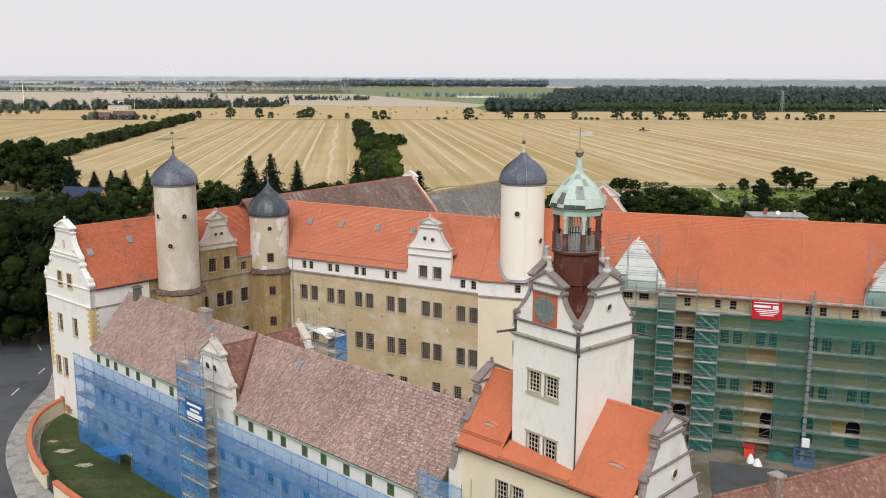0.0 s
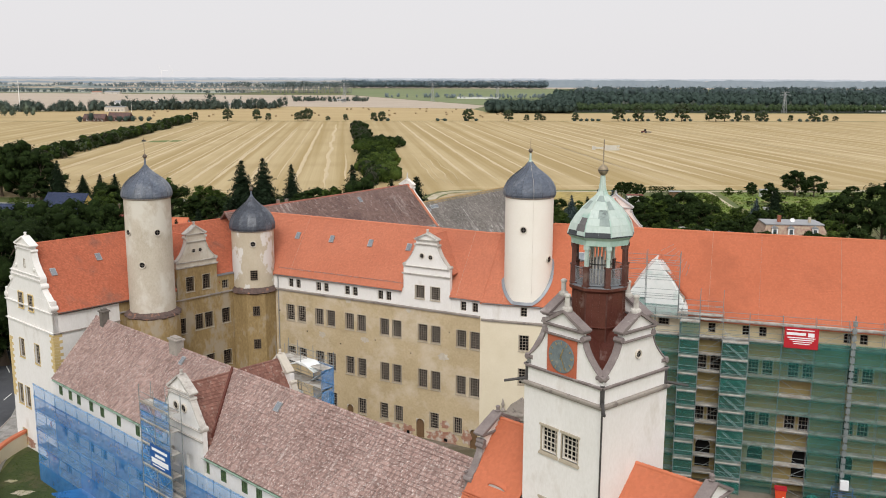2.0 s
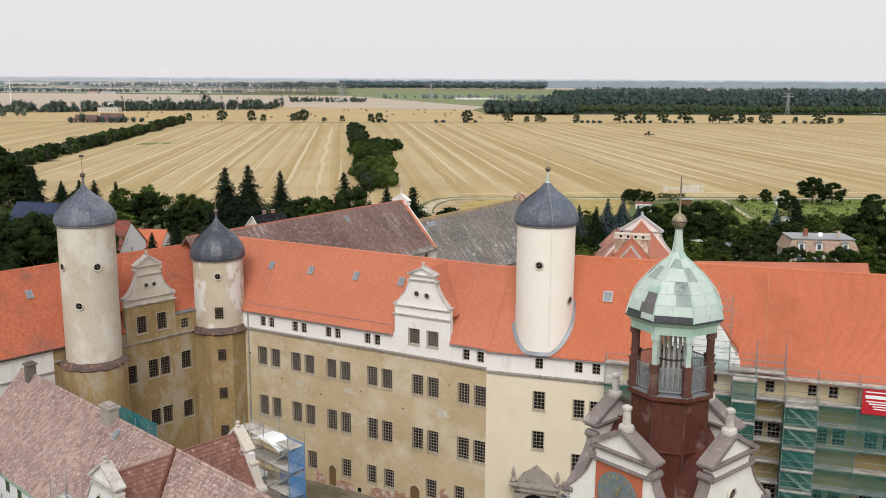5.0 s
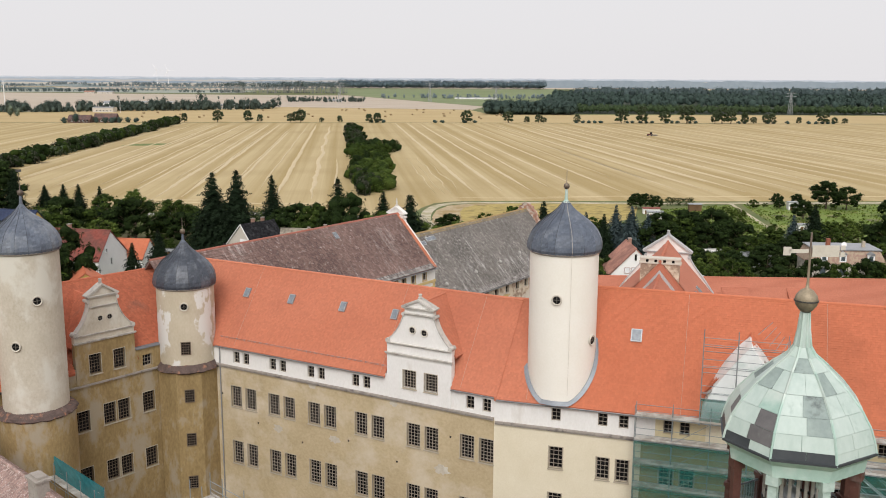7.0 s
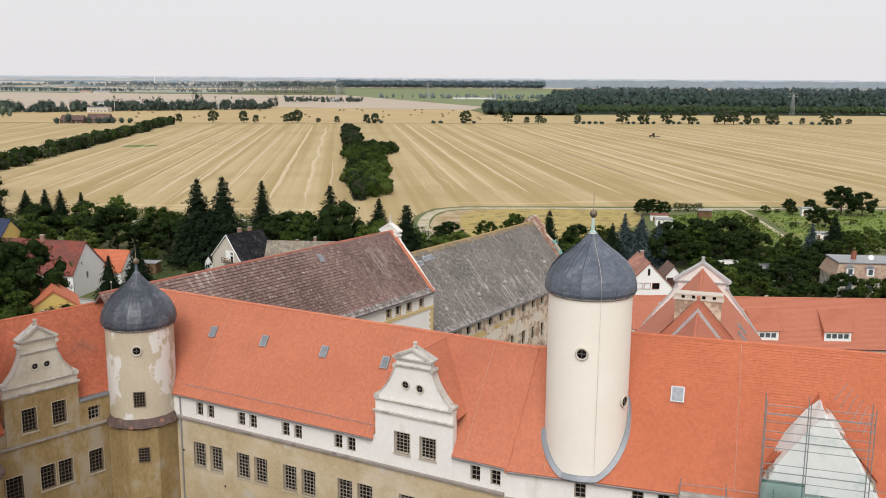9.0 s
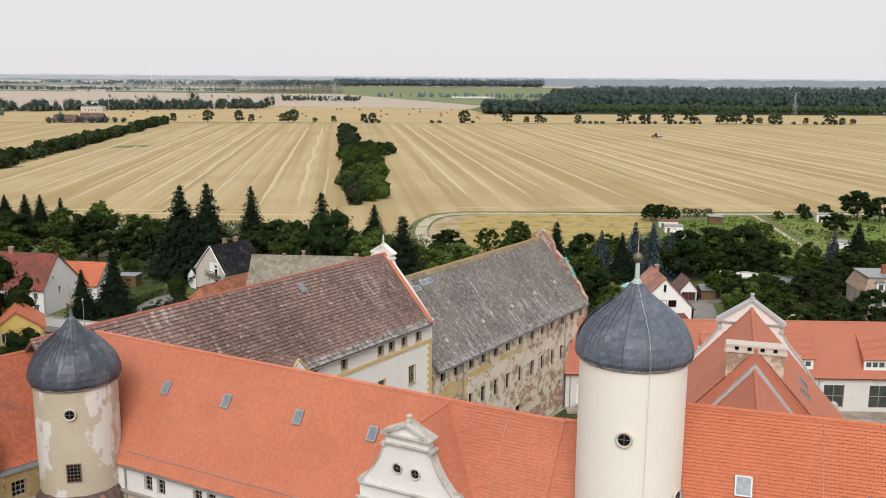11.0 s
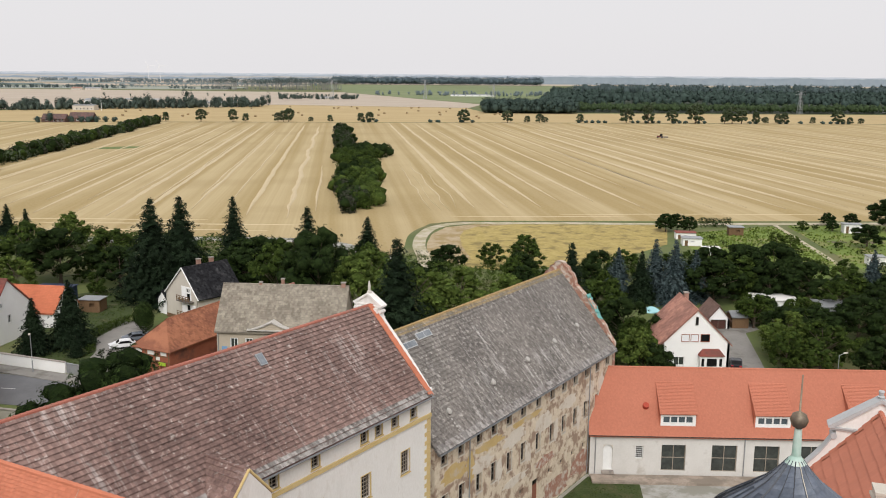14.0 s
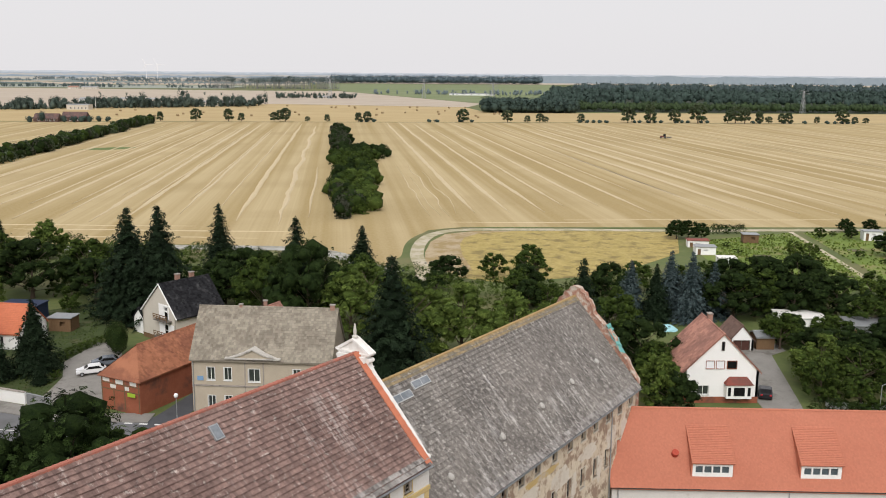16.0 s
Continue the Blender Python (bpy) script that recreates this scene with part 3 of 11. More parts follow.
wing = thing("castle_wing", frame_at(-22.5, 124.4, -28.6), "ochre plastered castle wing with an orange tiled roof", "castle wing")
big = [h for x in (3.1, 7.6, 12.15, 17.2, 22.5, 27.6) for r in ((12.4, 14.45), (6.7, 8.95)) for h in double(x, *r)]
small = [(x + d, x + d + 0.75, 16.75, 17.85) for x in (3.5, 7.8, 12.1, 16.9, 28.07) for d in (0, 1.15 if x < 20 else 1.5)]
low = [(9.5, 10.7, 1.8, 3.8), (13.9, 15.1, 1.8, 3.8), (17.1, 18.25, 1.8, 3.8), (19.2, 20.35, 1.8, 3.8), (24.1, 25.3, 1.8, 3.8), (27.3, 28.4, 1.8, 3.8)]
doors = [(12.2, 13.15, 0.3, 2.7), (22.2, 23.35, 0.3, 2.7), (29.4, 30.4, 0.3, 2.7)]
part("wall", wall_mesh(-6, 30.7, 0, 16.45, 0.7, big + low + doors), PLASTER_OCHRE, wing)
part("attic_wall", wall_mesh(-6, 30.7, 16.45, 18.45, 0.6, small + [(20.7, 26.4, 16.9, 18.45)]), PLASTER_WHITE, wing, "white plastered attic band")
part("rear_wall", boxes((-6, 30.7, 9.0, 9.6, 0, 18.3)), PLASTER_OCHRE, wing)
part("string_course", boxes((-6, 30.6, -0.2, 0, 16.3, 16.45), (-6, 30.6, -0.14, 0, 16.18, 16.3)), STONE, wing)
for a, b, c, d in big:
    window(wing, a, c, b - a, d - c, 4, 7, surround=SURROUND_DULL)
for a, b, c, d in small:
    window(wing, a, c, b - a, d - c, 2, 3)
for a, b, c, d in low:
    window(wing, a, c, b - a, d - c, 4, 6, surround=SURROUND_DULL)


def arched_door(parent, x0, x1, z0, z1, y=0.0, wood=None, at=None):
    w = x1 - x0
    arc = [(w / 2 + w / 2 * math.cos(a), z1 - z0 - w / 2 + w / 2 * math.sin(a)) for a in np.linspace(0, math.pi, 9)]
    o = part("door", slab([(0, 0), (w, 0)] + arc, 0.2, 0.27), wood or DOOR_WOOD, parent, at=(at or Matrix()) @ pose(x0, y, z0))
    bm = bmesh.new()
    top = z1 - z0
    # the masonry above the arch closes the square opening
    for s in (0, 1):
        pts = [(w / 2 + w / 2 * math.cos(a), top - w / 2 + w / 2 * math.sin(a)) for a in (np.linspace(0, math.pi / 2, 6) if s == 0 else np.linspace(math.pi / 2, math.pi, 6))]
        corner = (w, top) if s == 0 else (0, top)
        slab([corner] + pts, 0.005, 0.4, bm)
    part("arch", bm, FRAME_LIGHT, o)
    part("step", boxes((-0.15, w + 0.15, -0.5, 0.1, -0.3, -0.02)), STONE, o)
    return o


for d in doors:
    arched_door(wing, *d)
roof = gable_roof(wing, -6.3, 30.9, 4.8, 18.45, 25.1, TILE_ORANGE, seed=11, over=0.16, jut=0.055, under=0.035, gaps=[(20.35, 26.75, 0.45)])
for x in (2.9, 8.2, 14.0, 19.5):
    skylight(wing, x, 4.8, 18.45, 25.1, 0.6)
gutter(wing, 1.5, 20.3, -0.24, 18.2)
gutter(wing, 26.8, 30.7, -0.24, 18.2)
downpipe(wing, 1.9, -0.1, 0.4, 18.0)
snow = bmesh.new()
for z in (0.0, 0.12):
    bar(snow, (1.8, 0.28 - z * 0.6, 19.0 + z), (20.3, 0.28 - z * 0.6, 19.0 + z), 0.012, 5)
for x in np.arange(2.0, 20.3, 0.9):
    bar(snow, (x, 0.3, 18.85), (x, 0.2, 19.14), 0.015, 4)
part("snow_guard", snow, ZINC, wing)


def slope_wire(parent, x, half, eave, ridge, y=0.0):
    """A thin lightning wire laid straight up a roof slope on small holders."""
    bm = bmesh.new()
    bar(bm, (x, y - 0.1, eave + 0.05), (x, y + half, ridge + 0.16), 0.016, 5)
    for k in range(1, 8):
        s = k / 8
        bar(bm, (x, y + half * s, eave + (ridge - eave) * s), (x, y + half * s - 0.06, eave + (ridge - eave) * s + 0.14), 0.02, 4)
    part("lightning_wire", bm, WIRE, parent)


WIRE = surface("dull_lightning_wire", (0.42, 0.24, 0.17), (0.52, 0.34, 0.26), None, 2, 9, rough=0.5)
for x in (3.7, 19.9, 27.6):
    slope_wire(wing, x, 4.8, 18.45, 25.1)
for k, (x, z) in enumerate(((1.9, 13.4), (6.2, 11.2), (11.3, 10.3), (16.4, 11.5), (21.4, 10.6), (26.6, 13.9))):
    part("putlog_hole", boxes((x, x + 0.16, -0.012, 0.05, z, z + 0.16)), GLASS_DARK, wing)
scroll_gable(wing, 23.66, [(3.1, 20.4), (3.1, 21.4), (2.6, 21.85), (2.0, 22.6), (1.6, 23.35), (1.36, 24.1), (1.46, 24.45), (1.46, 24.6), (0, 25.3)], 16.46, 0.55, PLASTER_WHITE, COPING_PALE, [(22.16, 23.38, 17.55, 19.1), (24.22, 25.44, 17.55, 19.1)], [(23.08, 22.66, 0.24), (24.21, 22.56, 0.24)], [(20.3, 3.2, 0.12), (21.25, 3.05, 0.06), (23.95, 1.3, 0.08)], y=-0.06, name="dormer_gable", volute=0.2)
for x in (22.16, 24.22):
    window(wing, x, 17.55, 1.22, 1.55, 4, 6, surround=SURROUND_DULL, y=-0.06)
cross_roof(wing, 23.66, 3.1, 20.95, 24.9, 0.4, 4.9, TILE_ORANGE, 15)


def bare_patches(parent, spots, material, seed=1, y=-0.012):
    """Ragged patches where the render has fallen off, each a thin shard on the wall."""
    r = random.Random(seed)
    for x, z, w, h in spots:
        n = 22
        pts = []
        for i in range(n):
            a = 6.2832 * i / n
            k = r.uniform(0.6, 1.0)
            pts.append((x + w * k * math.cos(a), max(0.02, z + h * k * math.sin(a))))
        part("bare_patch", slab(pts, y, 0.01), material, parent)


bare_patches(wing, [(26.0, 0.9, 2.6, 1.3), (19.0, 0.7, 2.0, 0.9), (14.4, 0.6, 1.5, 0.8), (21.0, 1.0, 1.1, 0.9), (11.2, 0.8, 1.0, 0.8), (29.0, 1.6, 0.8, 1.2), (26.2, 2.6, 0.8, 0.7)], BRICK_BARE, 3)
bare_patches(wing, [(12.6, 16.0, 0.5, 0.35), (21.2, 15.9, 0.5, 0.3), (15.0, 11.4, 0.8, 0.4), (25.9, 10.9, 0.9, 0.5), (8.6, 11.2, 0.6, 0.5)], PLASTER_TOWER, 5)
part("cellar_vent", boxes((15.9, 16.35, -0.02, 0.1, 0.5, 0.95), (20.9, 21.3, -0.02, 0.1, 0.55, 0.95), (26.0, 26.5, -0.02, 0.1, 0.5, 0.9)), GLASS_DARK, wing)

# ---- the wing beyond the bend, cream walls, half of it behind green scaffold netting ----
cream = thing("castle_wing", frame_at(4.4, 109.7, -17.5), "cream plastered castle wing with new orange roof under scaffolding", "castle wing")
big = [(4.5, 5.6, 12.8, 14.6), (4.5, 5.6, 8.9, 10.7), (4.5, 5.6, 4.9, 6.6)] + double(8.25, 12.4, 14.2, 1.0, 0.5) + double(8.25, 6.7, 8.9, 1.0, 0.5) + double(13.0, 12.4, 14.3, 1.1, 0.45) + double(13.0, 6.7, 9.0, 1.1, 0.45)
for x in (18.0, 23.7, 28.9, 32.8, 38.4, 42.8, 48.0, 53.0):
    big += double(x, 12.5, 14.35, 1.05, 0.35) + double(x, 6.7, 9.0, 1.05, 0.35)
arch = [(x, x + 1.5, 1.8, 5.0) for x in (19.0, 24.1, 29.4, 33.85, 38.15, 43.0, 48.2, 53.2)]
small = [(x, x + 0.75, 16.75, 17.8) for x in (4.6, 8.25, 9.85, 13.2, 14.4, 24.7, 28.1, 29.75, 33.0, 37.8, 39.3, 42.6, 51.0, 52.6, 54.4)]
part("wall", wall_mesh(0, 11.6, 0, 16.2, 0.7, [h for h in big if h[1] < 11.6]), PLASTER_CREAM, cream)
# Ochre lowered by about a quarter: shade of nets and decks painted in.
part("wall", wall_mesh(11.6, 60, 0, 16.2, 0.7, [h for h in big + arch if h[0] > 11.6]), surface("net_shaded_ochre_plaster", (0.29, 0.225, 0.09), (0.39, 0.31, 0.14), (0.34, 0.29, 0.18), 0.5, 6, cscale=0.4, cover=0.6, cwidth=0.08), cream, "ochre plastered wall behind the netting")
part("attic_wall", wall_mesh(0, 12.6, 16.2, 18.3, 0.6, [h for h in small if h[1] < 12.6]), PLASTER_WHITE, cream)
part("attic_wall", wall_mesh(12.6, 60, 16.2, 18.3, 0.6, [h for h in small if h[0] > 12.6] + [(16.4, 22.0, 16.9, 18.3), (44.2, 49.5, 16.9, 18.3)]), surface("pale_yellow_plaster", (0.58, 0.49, 0.29), (0.66, 0.57, 0.37), None, 0.5, 6), cream, "pale yellow attic wall")
part("rear_wall", boxes((0, 60, 11.4, 12.0, 0, 18.2)), PLASTER_CREAM, cream)
part("end_wall", slab([(0.1, 0), (11.9, 0), (11.9, 18.2), (6, 26.1), (0.1, 18.2)], 0, 0.6), PLASTER_CREAM, cream, at=pose(60, 0, 0, 0, 0, 90))
part("string_course", boxes((0.1, 60, -0.2, 0, 16.05, 16.2), (0.1, 60, -0.14, 0, 15.93, 16.05)), STONE, cream)
for a, b, c, d in big:
    window(cream, a, c, b - a, d - c, 3, 5, surround=SURROUND_DULL, glass=GLASS_DARK)
for a, b, c, d in small:
    window(cream, a, c, b - a, d - c, 2, 3)
for a, b, c, d in arch:
    arched_door(cream, a, b, c, d, wood=GLASS_DARK)
gable_roof(cream, 0.0, 5.2, 4.85, 18.3, 25.15, TILE_ORANGE, seed=20, over=0.16, jut=0.055, under=0.035)
gable_roof(cream, 5.2, 60.3, 6.0, 18.3, 26.4, TILE_NEW, seed=21, over=0.16, jut=0.055, under=0.035, gaps=[(16.0, 22.4, 0.45), (43.8, 50.2, 0.45)])
for x in (2.6, 14.4, 24.6, 37.5, 52.0):
    slope_wire(cream, x, 4.85 if x < 5 else 6.0, 18.3, 25.15 if x < 5 else 26.4)
skylight(cream, 10.6, 6.0, 18.3, 26.4, 0.56, 0.7, 0.9)
gutter(cream, 0.2, 17.0, -0.24, 18.05)
for cx in (19.2, 47.0):
    scroll_gable(cream, cx, [(2.9, 20.0), (2.9, 20.3), (2.3, 20.8), (1.6, 21.8), (1.1, 22.5), (1.0, 22.9), (0, 23.6)], 16.21, 0.5, PLASTER_CREAM, STONE, [(cx - 1.5, cx - 0.4, 17.2, 18.9), (cx + 0.4, cx + 1.5, 17.2, 18.9)], [], [(19.8, 3.0, 0.12)], y=-0.06, name="dormer_gable", finial=False, volute=0)
    for x in (cx - 1.5, cx + 0.4):
        window(cream, x, 17.2, 1.1, 1.7, 3, 5, surround=SURROUND_DULL, y=-0.06, glass=GLASS_BLUE)
    cross_roof(cream, cx, 3.0, 20.3, 24.0, 0.4, 5.6, TILE_NEW, 25)
bm = bmesh.new()
for k in range(50):
    s = k / 50
    box(bm, 22.9 + 6.7, 22.94 + 6.7, 6.0 * s - 0.06, 6.0 * (s + 0.02), 18.3 + 8.1 * s + 0.1, 18.3 + 8.1 * s + 0.14)
part("lightning_wire", bm, ZINC, cream)

# Yellower ochre, with the enclosed corner's shade darkened into its colour.
OCHRE_SHADED = surface("shaded_ochre_plaster", (0.225, 0.155, 0.068), (0.385, 0.278, 0.132), (0.36, 0.30, 0.215), 0.5, 5, cscale=0.5, cover=0.56, cwidth=0.05, stretch=(1, 1, 0.5))

# ---- the wing with the white gable end ----
side = thing("castle_wing", frame_at(-42.0, 105.2, 48.5), "castle wing with white scrolled gable end and orange roof", "castle wing")
sw = [(15.1, 16.35, 12.1, 14.0), (17.7, 18.85, 12.2, 14.15), (19.1, 20.25, 12.2, 14.15), (21.6, 22.8, 12.3, 14.2), (15.1, 16.35, 6.8, 8.7), (17.7, 18.85, 6.8, 8.7), (19.1, 20.25, 6.8, 8.7), (21.6, 22.8, 6.8, 8.7)]
part("wall", wall_mesh(0.02, 7.8, 0, 17.9, 0.7), PLASTER_WHITE, side, "white plaster near the gable corner")
part("courtyard_wall", wall_mesh(7.8, 30, 0, 16.4, 0.7, sw), OCHRE_SHADED, side)
part("attic_wall", wall_mesh(7.8, 30, 16.4, 17.9, 0.6, [(21.8, 22.75, 16.7, 17.8), (15.6, 20.9, 17.0, 17.9)]), OCHRE_SHADED, side)
part("rear_wall", boxes((0.4, 34, 10.7, 11.3, 0, 17.8)), PLASTER_WHITE, side)
part("string_course", boxes((7.8, 30, -0.2, 0, 16.25, 16.4), (0.02, 7.8, -0.12, 0, 15.3, 15.45), (0.02, 9.0, -0.2, 0, 17.62, 17.78)), STONE, side)
for a, b, c, d in sw:
    window(side, a, c, b - a, d - c, 4, 6, frame=MUNTIN_DARK, surround=SURROUND_DULL)
window(side, 21.8, 16.7, 0.95, 1.1, 3, 3)
gable_roof(side, 0.6, 34, 5.65, 17.9, 24.5, TILE_SHADED, seed=31, over=0.2, jut=0.055, under=0.035, gaps=[(15.2, 21.3, 0.45), (21.3, 23.7, 0.5)])
part("attic_wall", boxes((21.1, 23.7, 0.0, 0.6, 17.9, 18.45)), OCHRE_SHADED, side)
part("eaves_flashing", boxes((21.1, 23.75, -0.14, 0.62, 18.45, 18.56)), LEAD, side, "blue-grey lead eaves flashing")
for x, s in ((1.9, 0.5), (7.6, 0.62), (20.9, 0.62)):
    skylight(side, x, 5.65, 17.9, 24.5, s)
gutter(side, 0.6, 9.0, -0.3, 17.6, IRON)
scroll_gable(side, 18.22, [(2.85, 20.2), (2.85, 20.85), (2.5, 21.25), (1.9, 21.9), (1.55, 22.6), (1.3, 23.3), (1.3, 24.0), (1.4, 24.1), (1.4, 24.22), (0, 25.2)], 16.41, 0.5, PLASTER_TOWER, COPING_PALE, [(16.61, 17.71, 17.2, 19.0), (18.92, 20.02, 17.2, 19.0)], [(17.85, 22.15, 0.22), (18.75, 22.15, 0.22)], [(20.15, 2.95, 0.1), (20.8, 2.8, 0.06), (23.2, 1.3, 0.08)], y=-0.06, name="dormer_gable", low_wall=OCHRE_SHADED, volute=0.25)
for x in (16.61, 18.92):
    window(side, x, 17.2, 1.1, 1.8, 4, 6, frame=MUNTIN_DARK, surround=SURROUND_DULL, y=-0.06)
cross_roof(side, 18.25, 2.8, 20.0, 23.7, 0.4, 5.5, TILE_SHADED, 35)
gm = pose(0, 11.3, 0, 0, 0, -90)
gw = [(3.5, 4.6, 17.2, 19.0), (5.95, 7.05, 17.2, 19.0), (2.6, 3.8, 11.2, 13.4), (6.4, 7.6, 11.1, 13.4), (1.3, 2.5, 5.3, 7.7), (3.1, 4.3, 5.2, 7.7), (1.6, 2.7, 0.5, 2.2)]
end = scroll_gable(side, 5.65, [(5.65, 17.7), (5.65, 18.0), (5.35, 18.45), (4.8, 19.1), (4.2, 19.6), (3.75, 20.1), (3.5, 20.75), (3.6, 20.85), (3.6, 21.35), (3.0, 21.75), (2.45, 22.4), (2.05, 23.0), (1.85, 23.7), (1.72, 24.2), (1.9, 24.45), (1.9, 24.6), (0, 25.5)], 0, 0.6, PLASTER_WHITE, PLASTER_WHITE, gw, [], [(15.3, 5.7, 0.14), (17.55, 5.7, 0.12), (20.8, 3.6, 0.16), (21.3, 3.55, 0.1), (24.1, 1.85, 0.1)], at=gm, name="end_gable", cope=0.06)
for sx in (-1, 1):
    for dx, z, r_ in ((3.72, 20.35, 0.3), (2.2, 22.05, 0.2)):
        bm = bmesh.new()
        bar(bm, (sx * dx, -0.14, z), (sx * dx, 0.7, z), r_, 14)
        part("volute", bm, PLASTER_WHITE, end)
for a, b, c, d in gw:
    window(side, a, c, b - a, d - c, 3, 5, surround=QUOIN, at=gm if c < 15 else gm @ pose(0, -0.1, 0), deep=0.22 if c < 15 else 0.04)
window(side, 5.35, 22.0, 0.4, 1.0, 1, 2, at=gm @ pose(0, -0.2, 0), name="niche")
for i in range(20):
    wq = 0.95 if i % 2 else 0.6
    z = 11.0 + (i % 12) * 0.36 if i < 12 else 0.5 + (i - 12) * 0.36
    if i < 12:
        part("quoin", boxes((11.3 - wq, 11.32, -0.03, 0.1, z, z + 0.33)), QUOIN, end, at=pose(-5.65, 0, 0))
        part("quoin", boxes((-0.03, wq, -0.03, 0.1, z, z + 0.33)), QUOIN, side)
    part("quoin", boxes((-0.02, wq, -0.03, 0.1, 6.0 + i * 0.36, 6.33 + i * 0.36)), QUOIN, end, at=pose(-5.65, 0, 0))
bare_patches(end, [(3.2, 0.7, 2.2, 0.9), (-2.5, 0.8, 1.8, 0.7), (4.8, 1.6, 0.8, 1.4), (3.4, 4.2, 0.3, 0.9)], BRICK_BARE, 8)


# ---- round stair towers ----
def onion(r, zb, zt, squat=1.0):
    """The bell-shaped slated cap: sheets between raised seams, a rolled eave, a neck, a ball and a rod."""
    shape = [(1.0, 0.0), (1.035, 0.06), (1.03, 0.16), (0.985, 0.28), (0.9, 0.4), (0.77, 0.52), (0.6, 0.63), (0.42, 0.73), (0.27, 0.82), (0.16, 0.91), (0.07, 1.0)]
    return [(r * k * 1.06, zb + (zt - zb) * s * squat) for k, s in shape]


def slated(prof, facets, courses, seed):
    """Slates on the flat panels of a cap: slanted laps in courses, each lifted a little at its foot."""
    rr = random.Random(seed)
    at = []
    for k in range(courses + 1):
        f = k / courses * (len(prof) - 1) * 0.995
        i = int(f)
        at.append([prof[i][j] + (prof[i + 1][j] - prof[i][j]) * (f - i) for j in (0, 1)])
    v, f = [], []
    step = 6.28318531 / facets
    for (r0, z0), (r1, z1) in zip(at, at[1:]):
        m = max(1, round(r0 * step / 0.30))
        for i in range(facets):
            for s in range(m):
                a, b = i + s / m, i + (s + 1) / m
                base = len(v)
                for u, (r_, z_), lift, slip in ((a, (r0, z0), 0.022, -0.035), (b, (r0, z0), 0.014, 0.03), (b, (r1, z1), 0.002, 0.03), (a, (r1, z1), 0.006, -0.035)):
                    w = u - i
                    p = Vector((math.cos(i * step), math.sin(i * step), 0)).lerp(Vector((math.cos((i + 1) * step), math.sin((i + 1) * step), 0)), w) * (r_ + lift + rr.uniform(0, 0.006))
                    v.append((p.x, p.y, z_ + slip * min(1.0, r0)))
                f.append((base, base + 1, base + 2, base + 3))
    return mesh_of("slating", v, f)


def tower(name, x, y, r, z0, zb, zt, zball, wall, label, lower=None, collar=None, seams=18, cap=SLATE, turn=0.0, neck=None):
    t = thing(name, pose(x, y, 0, 0, 0, turn), label, "tower")
    part("drum", lathe([(r, z0), (r, zb)], 48, caps=False), wall, t, smooth=True)
    prof = onion(r, zb, zt)
    c = part("cap", lathe([(max(0.02, a - 0.02), b) for a, b in prof], seams), cap, t)
    part("slating", slated(prof, seams, 30, int(x * 3) % 50), cap, c, "lapped slate covering laid on a slant")
    bm = bmesh.new()
    for i in range(seams):
        a = 6.28318531 * i / seams
        for (r0, h0), (r1, h1) in zip(prof, prof[1:]):
            bar(bm, (r0 * math.cos(a), r0 * math.sin(a), h0), (r1 * math.cos(a), r1 * math.sin(a), h1), 0.026 if i % 2 else 0.02, 4)
    part("seams", bm, LEAD_SEAM, c)
    part("eave_ring", lathe([(r + 0.02, zb - 0.16), (r + 0.12, zb - 0.1), (r + 0.17, zb - 0.02), (r + 0.02, zb + 0.02)], 40), STONE, t)
    part("neck", lathe([(0.24, zt - 0.25), (0.3, zt - 0.1), (0.13, zt + 0.1), (0.1, zball - 0.25)], 12), neck or SLATE, t)
    part("ball", lathe([(0.05, zball - 0.26), (0.19, zball - 0.17), (0.25, zball), (0.19, zball + 0.17), (0.03, zball + 0.26), (0.02, zball + 1.3), (0, zball + 1.32)], 14), BALL_DULL, t, smooth=True)
    if lower:
        part("base", lathe(lower[0], lower[1], radians(lower[3] if len(lower) > 3 else 0), caps=False), lower[2], t)
    if collar:
        part("collar", ragged_ring(collar), COLLAR, t, "ragged weathered tile collar")
    return t


COLLAR = surface("ragged_slate_and_tile", (0.075, 0.055, 0.05), (0.14, 0.095, 0.08), (0.33, 0.16, 0.10), 2.0, 9, cscale=1.8, cover=0.62, bump=0.6)


def ragged_ring(profile, n=60, seed=3):
    r = random.Random(seed)
    bm = lathe(profile, n)
    for v in bm.verts:
        k = 1 + r.uniform(-0.02, 0.025)
        v.co.x *= k
        v.co.y *= k
        v.co.z += r.uniform(-0.06, 0.05)
    return bm


def tower_window(t, deg, r, z, kind="round", size=0.3, w=0.9, h=1.3, n=(3, 4)):
    a = radians(deg)
    m = pose(r * math.cos(a), r * math.sin(a), z, 0, 0, deg + 90)
    if kind == "round":
        oculus(t, m @ pose(0, -0.05, 0), size)
    else:
        window(t, -w / 2, 0, w, h, *n, at=m @ pose(0, -0.1, 0), deep=0.05, frame=MUNTIN_DARK)


